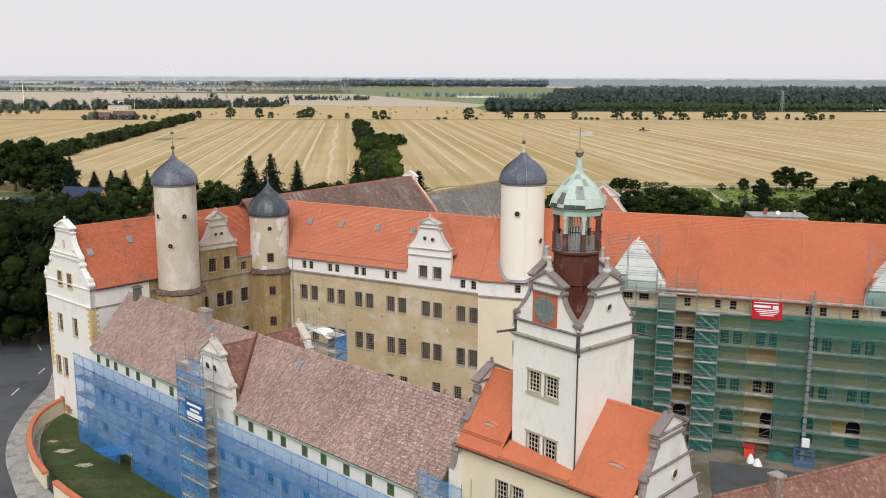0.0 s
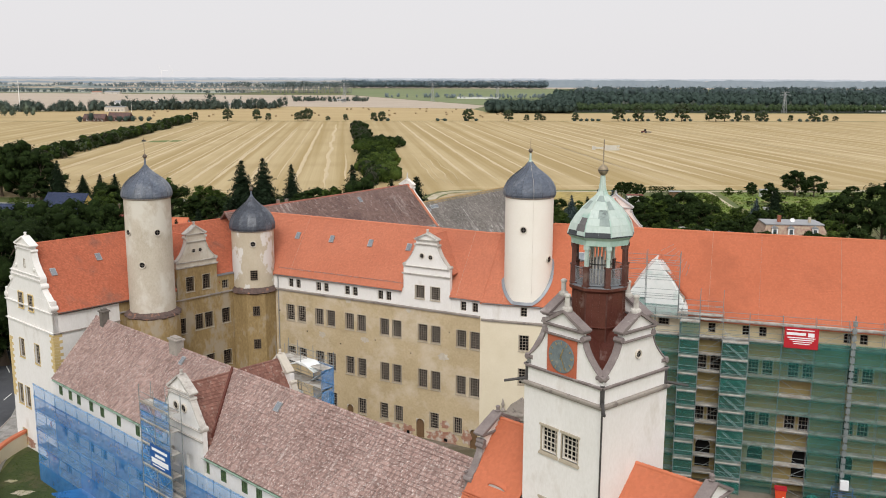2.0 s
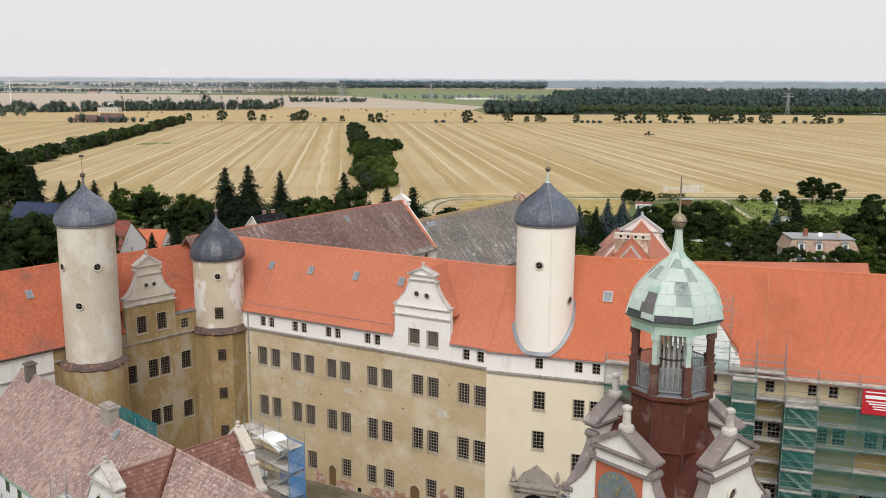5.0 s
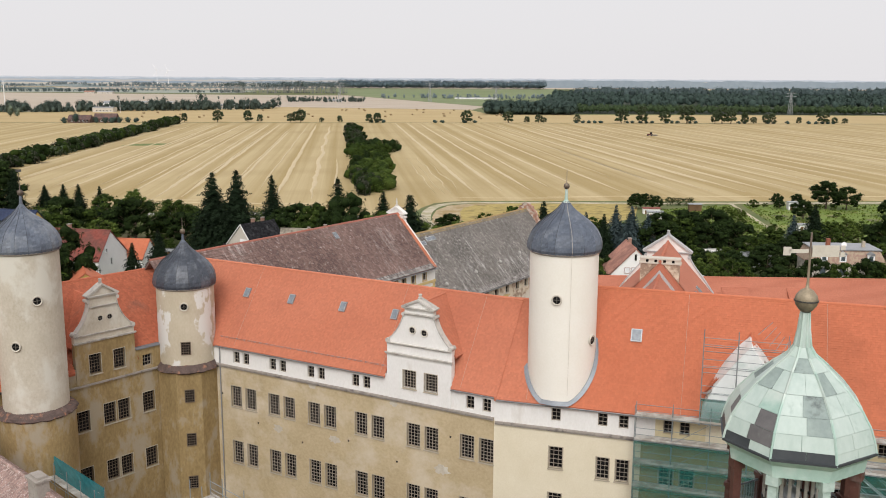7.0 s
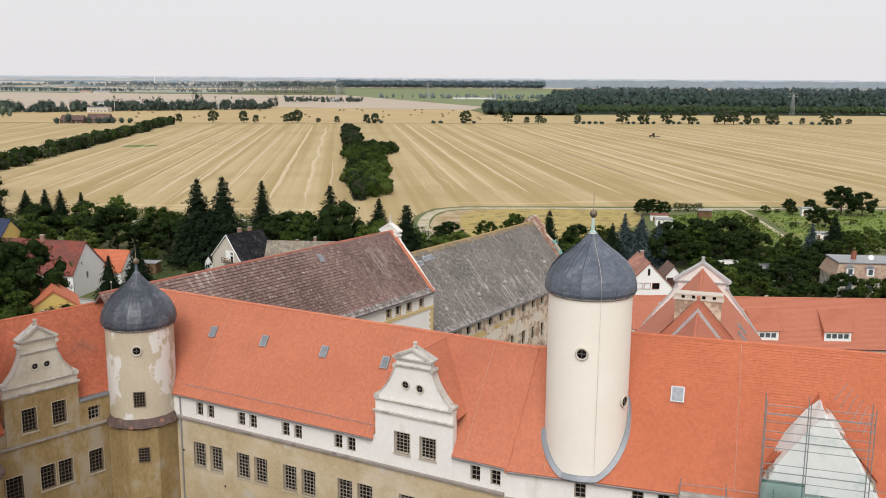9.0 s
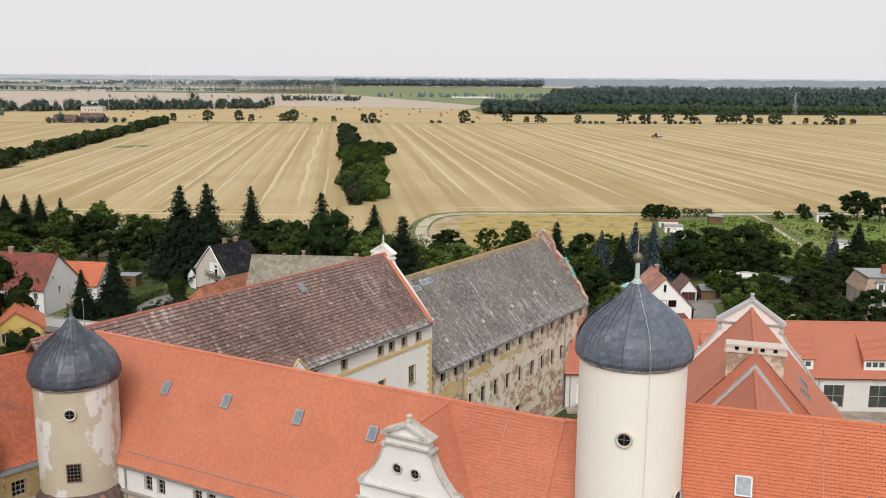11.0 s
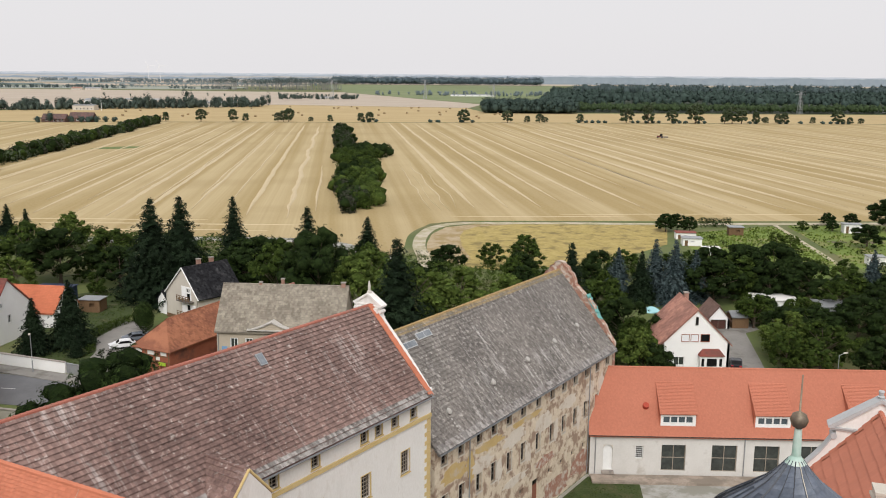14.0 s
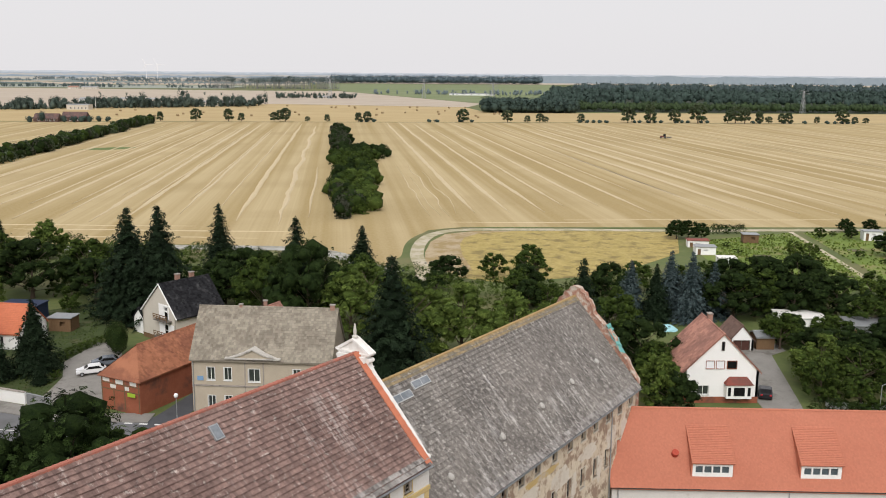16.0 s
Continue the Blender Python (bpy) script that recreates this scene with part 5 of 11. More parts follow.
for i in range(8):
    for j, (lo, hi) in enumerate(courses):
        (r0, z0), (r1, z1) = dome[lo], dome[hi]
        cols = 2 if j < 5 else 1
        for c in range(cols):
            f0 = c / cols + (0.04 * (-1) ** j if 0 < c else 0)
            f1 = (c + 1) / cols + (0.04 * (-1) ** j if c + 1 < cols else 0)
            pts = []
            for r, z, q in ((r0, z0, f0), (r0, z0, f1), (r1, z1, f1), (r1, z1, f0)):
                v = ring8(r, i).lerp(ring8(r, i + 1), q)
                pts.append((v.x, v.y, z))
            centre = Vector([sum(p[k] for p in pts) / 4 for k in range(3)])
            pts = [tuple(centre + (Vector(p) - centre) * 0.985) for p in pts]
            inner = [(x * 0.985, y * 0.985, z - 0.01) for x, y, z in pts]
            key = (i, j, c)
            material = COPPER_DARK if key in DARKEST else COPPER_SMOKED if key in BROWNED else COPPER_GREY if key in GREYED else COPPER_PALE if dr.random() < 0.8 else COPPER_GREEN
            part("panel", mesh_of("panel", pts + inner, [(0, 1, 2, 3), (7, 6, 5, 4), (0, 4, 5, 1), (1, 5, 6, 2), (2, 6, 7, 3), (3, 7, 4, 0)]), material, cap)
    bm = bmesh.new()
    for (r0, z0), (r1, z1) in zip(dome, dome[1:]):
        bar(bm, ring8(r0, i, z0), ring8(r1, i, z1), 0.035, 5)
    part("hip_seam", bm, COPPER_GREEN, cap)
part("drip_edge", lathe([(2.0, 33.8), (2.06, 33.82), (2.06, 33.88), (1.98, 33.9)], 8, turn8), COPPER_DARK, cap, "dark drip edge of the dome")
part("ball", lathe([(0.05, 37.24), (0.16, 37.3), (0.27, 37.45), (0.3, 37.57), (0.27, 37.7), (0.16, 37.84), (0.05, 37.9), (0.035, 38.05), (0.025, 39.35), (0, 39.37)], 18), BALL_DULL, clock, "weathered gilded ball", smooth=True)
part("ball_joint", lathe([(0.298, 37.55), (0.315, 37.555), (0.315, 37.585), (0.298, 37.59)], 18, caps=False), IRON, clock)
bm = bmesh.new()
box(bm, 0.05, 0.75, -0.012, 0.012, 38.72, 39.02)
box(bm, 0.78, 0.9, -0.012, 0.012, 38.72, 38.84)
box(bm, 0.78, 0.9, -0.012, 0.012, 38.9, 39.02)
box(bm, -0.55, -0.05, -0.012, 0.012, 38.82, 38.92)
box(bm, -0.7, -0.5, -0.012, 0.012, 38.76, 38.98)
part("weather_vane", bm, FRAME_LIGHT, clock, at=pose(0, 0, 0, 0, 0, 50))

LEAD_PALE = surface("pale_sheet_lead", (0.38, 0.385, 0.385), (0.48, 0.485, 0.485), None, 1, 8, rough=0.5)

# ---- wing running away behind the cream wing, with a chimney stack on its ridge ----
north = thing("castle_wing", frame_at(16.3, 109.8, 72.5), "castle wing with steep orange roof and curved end gable", "castle wing")
part("wall", wall_mesh(0, 24, 0, 19.4, 0.6, [(x, x + 1.1, z, z + 1.8) for x in (14, 17, 20) for z in (12, 7)], y=-6.6), PLASTER_WHITE, north)
for x in (14, 17, 20):
    for z in (12, 7):
        window(north, x, z, 1.1, 1.8, 3, 5, y=-6.6, surround=FRAME_LIGHT)
part("rear_wall", boxes((0, 24, 6.0, 6.6, 0, 19.4)), PLASTER_WHITE, north)
gable_roof(north, 12.6, 23.9, 6.6, 19.4, 26.8, TILE_PINK, seed=61, over=0.3, y=-6.6)
gable_roof(north, 4.0, 12.5, 7.0, 17.4, 25.6, TILE_PINK, seed=63, over=0.1, y=-7.0)
part("parapet", slab([(-7.0, 17.5), (7.0, 17.5), (0, 26.05)], 0, 0.45), LEAD_PALE, north, "pale coping of the lower roof", at=pose(12.6, 0, 0, 0, 0, 90))
scroll_gable(north, 0, [(6.5, 19.0), (6.5, 19.5), (5.6, 20.3), (4.6, 21.8), (3.7, 23.1), (2.7, 24.3), (2.1, 25.4), (2.4, 25.6), (2.4, 25.8), (0, 27.5)], 0, 0.55, PLASTER_WHITE, LEAD_PALE, (), (), [(19.0, 6.6, 0.12), (23.2, 3.7, 0.1)], at=pose(24.4, 0, 0, 0, 0, 90), name="end_gable")
part("gable_wall", slab([(-6.6, 15.0), (6.6, 15.0), (6.6, 19.3), (0, 26.75), (-6.6, 19.3)], 0, 0.3), TILE_PINK, north, at=pose(12.95, 0, 0, 0, 0, 90))
stack = part("chimney", boxes((12.7, 13.7, -1.75, 1.75, 22.6, 26.6)), PLASTER_RUIN, north, "broad plastered chimney stack with flue holes")
part("chimney_cap", boxes((12.6, 13.8, -1.9, 1.9, 26.6, 26.72), (12.65, 13.75, -1.85, 1.85, 27.0, 27.12), *((12.7, 13.7, y - 0.26, y + 0.26, 26.72, 27.0) for y in (-1.55, -0.78, 0, 0.78, 1.55))), FRAME_LIGHT, stack)
part("flue", boxes((12.8, 13.6, -1.6, 1.6, 26.7, 26.98)), GLASS_DARK, stack)
for x in (16, 18.5):
    skylight(north, x, 6.6, 19.4, 26.8, 0.45, y=-6.6)

# ---- rear building with white walls and lichened dark roof ----
rearb = thing("rear_building", frame_at(-23.56, 124.24, 55.0), "white rear building with yellow quoins and lichened brown roof", "building")
bw = [(x, x + 0.85, 17.55, 18.65) for x in (21.8, 25.8, 31.1, 32.8, 34.8, 37.2)] + [(36.0, 37.1, 13.3, 15.2), (31.1, 32.2, 13.1, 15.0), (25.8, 26.9, 13.1, 15.0), (20.6, 21.7, 13.1, 15.0), (36.1, 37.2, 7.8, 9.7), (31.1, 32.2, 7.8, 9.7), (25.8, 26.9, 7.8, 9.7)]
part("wall", wall_mesh(0, 39.9, 0, 19.3, 0.6, bw), PLASTER_WHITE, rearb)
part("rear_wall", boxes((0, 39.9, 11.2, 11.8, 0, 19.3)), PLASTER_WHITE, rearb)
part("string_course", boxes((0, 39.98, -0.12, 0, 17.0, 17.3)), QUOIN, rearb, "ochre painted string course")
for a, b, c, d in bw:
    window(rearb, a, c, b - a, d - c, 4 if d - c > 1.2 else 2, 6 if d - c > 1.2 else 4, surround=QUOIN)
for i in range(44):
    w_ = 0.75 if i % 2 else 0.45
    part("quoin", boxes((39.9 - w_, 39.94, -0.04, 0.1, 1.0 + i * 0.37, 1.34 + i * 0.37)), QUOIN, rearb)
broof = gable_roof(rearb, 0, 39.6, 5.9, 19.35, 25.5, TILE_DARK, 0.22, 0.35, seed=71, over=0.4, ridge_mat=surface("dull_red_ridge_tile", (0.33, 0.12, 0.085), (0.43, 0.165, 0.12), (0.27, 0.15, 0.12), 0.6, 6, cscale=0.5, cover=0.58), jut=0.09, under=0.1)
TILE_LIME = surface("limed_eaves_tile", (0.20, 0.18, 0.165), (0.36, 0.34, 0.32), (0.13, 0.11, 0.10), 0.9, 7, pieces=0.35, cscale=1.6, cover=0.56)
tagged(part("eaves_tiles", tile_field(0, 39.6, 0.55, 0.573, 0.22, 0.35, 73, lift=0.08, jut=0.09, under=0.08), TILE_LIME, broof, "lime-crusted eaves tiles", at=pose(0, -0.42, 18.93)), kind="stuff")
gutter(rearb, 0, 39.8, -0.5, 18.85)
bm = bmesh.new()
vk = math.degrees(math.atan2(6.15, 5.9))
for k in range(26):
    s = k / 26
    box(bm, -0.32, 0.22, 0, 0.36, 0.08, 0.15 + 0.02 * (k % 2), pose(39.48, -0.4 + 6.3 * s, 18.93 + 6.57 * s) @ pose(0, 0, 0, vk, 0, 0))
tagged(part("verge_tiles", bm, TILE_ORANGE, broof, "new orange verge tiles"), kind="stuff")
eg = scroll_gable(rearb, 6.3, [(6.2, 18.9), (6.2, 19.05), (5.5, 19.95), (4.3, 21.3), (2.8, 22.95), (1.75, 24.0), (1.3, 24.5), (1.22, 25.2), (1.42, 25.35), (1.42, 25.47), (0, 26.4)], 0, 0.4, PLASTER_WHITE, PLASTER_WHITE, (), (), [(24.4, 1.35, 0.1)], cope=0.06, at=pose(40.15, 0, 0, 0, 0, 90), name="end_gable", volute=0.2, ped_deep=0.12, finial=False)
part("block", boxes((-1.2, 1.2, 0.4, 0.75, 24.3, 25.32)), PLASTER_WHITE, eg)
part("finial", lathe([(0.2, 0), (0.22, 0.12), (0.1, 0.2), (0.12, 0.5), (0.05, 1.0), (0, 1.02)], 10), COPING_PALE, eg, at=pose(0, 0.2, 26.45))
skylight(rearb, 26.0, 5.9, 19.35, 25.5, 0.78, 0.5, 0.8)
annex = part("stair_annex", wall_mesh(16.25, 19.75, 0, 18.9, 0.5, [(17.6, 18.4, 15.0, 16.4)], y=-2.3), PLASTER_WHITE, rearb)
part("annex_side", boxes((19.25, 19.75, -1.8, 0, 0, 18.9), (16.25, 16.75, -1.8, 0, 0, 18.9)), PLASTER_WHITE, annex)
part("annex_gable", slab([(16.25, 18.9), (19.75, 18.9), (18.0, 20.9)], -2.3, -1.85), PLASTER_WHITE, annex)
window(annex, 17.6, 15.0, 0.8, 1.4, 3, 4, surround=QUOIN, y=-2.3)
cross_roof(rearb, 18.0, 1.75, 19.0, 21.0, -2.2, 1.9, TILE_DARK, 74, 0.22, 0.35)
bm = bmesh.new()
bar(bm, (16.1, -2.25, 18.95), (18.0, -2.25, 21.08), 0.09, 6)
bar(bm, (19.9, -2.25, 18.95), (18.0, -2.25, 21.08), 0.09, 6)
part("coping", bm, QUOIN, annex)

# ---- ruinous grey-roofed building ----
ruin = thing("rear_building", frame_at(-0.3, 158.0, 55.5), "derelict building with peeling ochre plaster and grey roof", "building")
top = [(x, x + 0.95, 11.7, 12.95) for x in (1.0, 3.65, 6.7, 9.3, 12.05, 14.8, 17.9, 20.9, 23.6, 26.3, 29.1, 31.9, 34.6)]
mid = [(x, x + 0.95, 7.0, 8.95) for x in (1.1, 3.8, 6.7, 9.3, 12.2, 14.95, 18.0, 21.0, 23.75, 26.5, 29.1, 31.9)]
bas = [(x, x + 0.9, 3.45, 4.1) for x in (6.6, 9.3, 12.0, 14.8, 20.9, 23.6, 26.3, 29.1)]
part("wall", wall_mesh(0.05, 36.7, 0, 13.6, 0.7, top + mid + bas + [(17.5, 18.9, 1.1, 4.05)]), PLASTER_RUIN, ruin)
part("rear_wall", boxes((0.05, 36.7, 13.7, 14.4, 0, 13.6)), PLASTER_RUIN, ruin)
for a, b, c, d in top + mid:
    window(ruin, a, c, b - a, d - c, 2, 3, frame=FRAME_DARK, surround=FRAME_LIGHT, deep=0.3)
for a, b, c, d in bas:
    window(ruin, a, c, b - a, d - c, 3, 1, deep=0.3)
part("door", boxes((17.5, 18.9, 0.25, 0.32, 1.1, 3.3)), surface("red_brown_door", (0.20, 0.075, 0.045), (0.27, 0.11, 0.07), None, 2, 15), ruin, "red-brown plank door")
part("transom", boxes((17.5, 18.9, 0.25, 0.3, 3.36, 4.05)), GLASS_DARK, ruin)
part("doorstep", boxes((17.0, 19.4, -1.2, 0.2, 0.0, 0.55), (17.2, 19.2, -0.7, 0.2, 0.55, 1.08)), STONE, ruin)
OCHRE_LEFT = surface("flaking_yellow_wash", (0.47, 0.33, 0.13), (0.56, 0.42, 0.2), (0.50, 0.42, 0.32), 0.8, 6, cscale=0.6, cover=0.6)
PALE_LIME = surface("pale_lime_render", (0.56, 0.50, 0.42), (0.66, 0.60, 0.52), (0.45, 0.36, 0.27), 0.8, 6, cscale=0.9, cover=0.6)
bare_patches(ruin, [(3.0, 10.4, 2.6, 1.0), (9.0, 11.0, 3.2, 0.6), (16.0, 11.2, 3.6, 0.4), (2.2, 6.2, 1.6, 0.7), (24.0, 13.2, 5.0, 0.35), (31.0, 13.2, 4.0, 0.35), (8.0, 13.2, 6.0, 0.35), (5.8, 9.9, 0.8, 1.8), (13.4, 13.1, 4, 0.4)], OCHRE_LEFT, 21)
bare_patches(ruin, [(7.8, 9.6, 2.2, 0.9), (13.6, 10.0, 2.4, 1.0), (19.6, 9.7, 2.2, 1.2), (25.2, 10.2, 2.4, 0.9), (30.5, 9.8, 1.4, 1.5), (10.8, 7.8, 0.7, 1.6), (16.4, 7.6, 0.8, 1.4), (5.2, 7.2, 0.8, 1.3), (22.4, 8.0, 0.6, 1.5), (27.9, 7.6, 0.6, 1.6), (14.0, 5.6, 3.0, 0.6), (33.6, 9.8, 1.1, 1.6)], PALE_LIME, 22, -0.018)
bare_patches(ruin, [(9, 1.6, 3.5, 1.3), (15, 1.4, 2.0, 1.0), (23, 1.5, 4.0, 1.4), (29, 1.8, 3.0, 1.6), (20.2, 5.4, 2.5, 0.7), (3, 3.4, 2.6, 1.6), (32.5, 5.2, 2.0, 1.6)], BRICK_BARE, 23, -0.015)
groof = gable_roof(ruin, 0.0, 36.4, 7.2, 13.7, 21.7, TILE_GREY, 0.22, 0.36, seed=81, over=0.45, jut=0.085, under=0.1, ridge_mat=surface("mossy_ridge", (0.33, 0.22, 0.10), (0.42, 0.30, 0.14), None, 1, 6))
tagged(part("eaves_tiles", tile_field(0, 36.4, 0.5, 0.556, 0.22, 0.35, 83, lift=0.08, jut=0.09, under=0.08), TILE_LIME, groof, "lime-crusted eaves tiles", at=pose(0, -0.47, 13.2)), kind="stuff")
MOSSY = surface("mossy_ochre_tile", (0.26, 0.19, 0.10), (0.35, 0.27, 0.16), (0.20, 0.17, 0.12), 0.5, 6, pieces=0.2, cscale=0.8)
tagged(part("mossy_tiles", tile_field(0.0, 36.4, 0.42, 0.44, 0.25, 0.3, 88, lift=0.07), MOSSY, groof, "ochre mossy tiles below the ridge", at=pose(0, 6.77, 21.26)), kind="stuff")
gutter(ruin, 0.2, 36.5, -0.55, 13.15)
downpipe(ruin, 5.4, -0.12, 0.2, 13.1)
downpipe(ruin, 30.3, -0.12, 0.2, 13.1)
VENT_LIME = surface("limed_vent", (0.36, 0.34, 0.31), (0.48, 0.46, 0.43), None, 2, 9)
for x, s in ((4.0, 0.2), (12.0, 0.24), (19.2, 0.28), (25.6, 0.32), (31.6, 0.36)):
    bm = bmesh.new()
    lathe([(0.14, 0.05), (0.14, 0.34), (0.2, 0.36), (0.12, 0.46), (0, 0.48)], 10, 0, bm)
    for k in range(5):
        box(bm, -0.07 + 0.02 * (k % 2), 0.06 + 0.03 * (k % 3), -0.5 - 0.3 * k, -0.24 - 0.3 * k, 0.08, 0.1)
    part("roof_vent", bm, VENT_LIME, groof, "whitish roof vent with lime streak", at=pose(x, 7.2 * s, 13.7 + 8 * s) @ pose(0, 0, 0, 48, 0, 0) @ Matrix.Diagonal((1.4, 1.6, 1.0, 1)))
for x, s, w in ((2.0, 0.9, 1.2), (4.3, 0.84, 2.6), (7.2, 0.88, 2.2)):
    hm_ = pose(x, 7.2 * s, 13.7 + 8 * s) @ pose(0, 0, 0, math.degrees(math.atan2(8, 7.2)), 0, 0)
    hatch = part("roof_hatch", boxes((-w / 2, w / 2, -0.34, 0.34, 0.0, 0.2)), LEAD_PALE, groof, "long grey roof hatch", at=hm_)
    part("hatch_pane", boxes((-w / 2 + 0.08, -0.04, -0.26, 0.26, 0.2, 0.215), (0.04, w / 2 - 0.08, -0.26, 0.26, 0.2, 0.215)), GLASS_SKY, hatch)
ragged = [(7.3, 13.4), (7.3, 13.9), (6.9, 14.4), (6.35, 15.2), (6.1, 15.8), (5.5, 16.4), (4.95, 17.1), (4.7, 17.8), (4.1, 18.5), (3.4, 19.1), (2.7, 19.7), (2.15, 20.2), (2.0, 20.8), (1.7, 21.4), (1.3, 21.6), (1.15, 22.1), (0.7, 22.3), (0.5, 22.65), (0, 22.75)]
gb = scroll_gable(ruin, 7.2, ragged, 0, 0.6, BRICK_BARE, BRICK_BARE, (), (), (), at=pose(37.0, 0, 0, 0, 0, 90), name="end_gable", volute=0.0, finial=False, cope=0.03)
NETTING = surface("turquoise_debris_net", (0.12, 0.33, 0.31), (0.18, 0.42, 0.39), None, 2, 10)
bm = bmesh.new()
nr = random.Random(2)
for i in range(10):
    k = i / 9
    x, z = -5.5 + 1.8 * k, 16.3 + 2.5 * k
    vs = [bm.verts.new((x + nr.uniform(-0.3, 0.3), y, z + nr.uniform(0.1, 0.5))) for y in (-0.15, 0.25, 0.75)]
    if i:
        for a in range(2):
            bm.faces.new((last[a], last[a + 1], vs[a + 1], vs[a]))
    last = vs
part("torn_net", bm, NETTING, gb)

# ---- low restored building with orange roof ----
PLASTER_LOW = surface("dull_white_plaster", (0.55, 0.53, 0.495), (0.645, 0.625, 0.59), (0.46, 0.43, 0.385), 0.5, 8, cscale=0.5, cover=0.66)
lowb = thing("restored_building", frame_at(17.2, 182.7, -2.2), "low white building with orange roof and shed dormers", "building")
lw = [(5.1, 5.95, 2.1, 3.6), (8.0, 10.7, 0.7, 3.8), (13.6, 16.4, 0.7, 3.85), (18.3, 21.1, 0.7, 3.85), (23.3, 26.0, 0.8, 3.9), (29.0, 31.7, 0.8, 3.9), (34.2, 36.9, 0.8, 3.9), (40.2, 42.9, 0.8, 3.9), (1.5, 2.55, 0.7, 3.7)]
part("wall", wall_mesh(0, 58, 0, 5.3, 0.5, lw), PLASTER_LOW, lowb)
part("rear_wall", boxes((0, 58, 8.7, 9.2, 0, 5.3)), PLASTER_LOW, lowb)
part("end_wall", slab([(0, 0), (9.2, 0), (9.2, 5.3), (4.6, 11.2), (0, 5.3)], 0, 0.5), PLASTER_LOW, lowb, at=pose(58, 0, 0, 0, 0, 90))
for a, b, c, d in lw[1:8]:
    window(lowb, a, c, b - a, d - c, 2, 2, frame=MUNTIN, glass=GLASS_DUSK, bars=0.07)
window(lowb, 5.1, 2.1, 0.85, 1.5, 4, 6, frame=FRAME_WHITE)
arched_door(lowb, 1.5, 2.55, 0.7, 3.7, wood=FRAME_WHITE)
gable_roof(lowb, -0.2, 58.2, 4.6, 5.35, 11.3, TILE_PINK, seed=91, over=0.35)
gutter(lowb, -0.2, 58, -0.42, 4.95, IRON)
for x in (0.6, 17.2, 33.5):
    downpipe(lowb, x, -0.08, 0.3, 4.9)
for x in (7.8, 18.3, 28.8, 39.3):
    d = part("dormer", wall_mesh(x, x + 3.9, 5.8, 7.35, 0.3, [(x + 0.3 + k * 0.85, x + 1.0 + k * 0.85, 6.3, 7.0) for k in range(4)], y=0.35), FRAME_WHITE, lowb, "white shed dormer with four small panes")
    for k in range(4):
        part("pane", boxes((x + 0.3 + k * 0.85, x + 1.0 + k * 0.85, 0.5, 0.53, 6.3, 7.0)), GLASS_BLUE, d)
    v = [(x - 0.15, 0.1, 7.3), (x + 4.05, 0.1, 7.3), (x + 4.05, 3.6, 9.95), (x - 0.15, 3.6, 9.95)]
    part("dormer_roof", mesh_of("dormer_roof", v + [(a, b, c + 0.14) for a, b, c in v], [(3, 2, 1, 0), (4, 5, 6, 7), (0, 1, 5, 4), (1, 2, 6, 5), (2, 3, 7, 6), (3, 0, 4, 7)]), TILE_PINK, d)
    tagged(part("tiles", tile_field(x - 0.15, x + 4.05, 3.5, 2.65, 0.18, 0.19, 95, lift=0.13), TILE_PINK, d, at=pose(0, 0.1, 7.3)), kind="stuff")
    part("cheek", slab([(0.35, 5.7), (3.5, 9.2), (3.5, 9.8), (0.35, 7.35)], 0, 0.12), TILE_PINK, d, at=pose(x, 0, 0, 0, 0, 90))
    part("cheek", slab([(0.35, 5.7), (3.5, 9.2), (3.5, 9.8), (0.35, 7.35)], 0, 0.12), TILE_PINK, d, at=pose(x + 4.02, 0, 0, 0, 0, 90))
part("roof_vent", lathe([(0.34, 0), (0.34, 0.5), (0.3, 0.52)], 16), surface("red_vent_cowl", (0.35, 0.05, 0.03), (0.42, 0.08, 0.05), None, 2, 9), lowb, "red round roof vent", at=pose(6.3, 1.7, 7.6) @ pose(0, 0, 0, 40, 0, 0))

# ---- short wing with the brown roof by the gate ----
short = thing("castle_wing", frame_at(17.6 + 4.5 * 0.42, 54.9 - 4.5 * 0.91, 25), "lower wing with weathered brown tiled roof", "castle wing")
part("wall", boxes((0, 40, 0.0, 0.5, 0, 11.4)), PLASTER_CREAM, short)
part("rear_wall", boxes((0, 40, 8.5, 9.0, 0, 11.4)), PLASTER_CREAM, short)
gable_roof(short, 0, 40, 4.5, 11.4, 16.0, TILE_RUST, 0.2, 0.34, seed=47)
ch = part("chimney", boxes((4.5, 5.2, 3.6, 4.3, 14.5, 16.8)), TILE_BROWN, short)
part("chimney_cap", boxes((4.4, 5.3, 3.5, 4.4, 16.8, 16.95)), STONE, ch)

# ---- scaffolding ----
STEEL = surface("galvanised_scaffold_tube", (0.23, 0.255, 0.255), (0.33, 0.36, 0.36), None, 2, 12, rough=0.5, metal=0.5)
PLANK = surface("grey_scaffold_deck", (0.42, 0.40, 0.36), (0.54, 0.52, 0.48), (0.32, 0.29, 0.25), 1, 10, cscale=0.8)
NET_BLUE = surface("blue_scaffold_net", (0.045, 0.25, 0.58), (0.085, 0.33, 0.68), (0.03, 0.20, 0.50), 0.25, 4, alpha=0.48, bump=0.5, cscale=0.3, cover=0.55, cwidth=0.1)
NET_BLUE_DEEP = surface("deep_blue_scaffold_net", (0.03, 0.19, 0.49), (0.06, 0.26, 0.59), (0.022, 0.15, 0.42), 0.25, 4, alpha=0.57, bump=0.5, cscale=0.3, cover=0.55, cwidth=0.1)
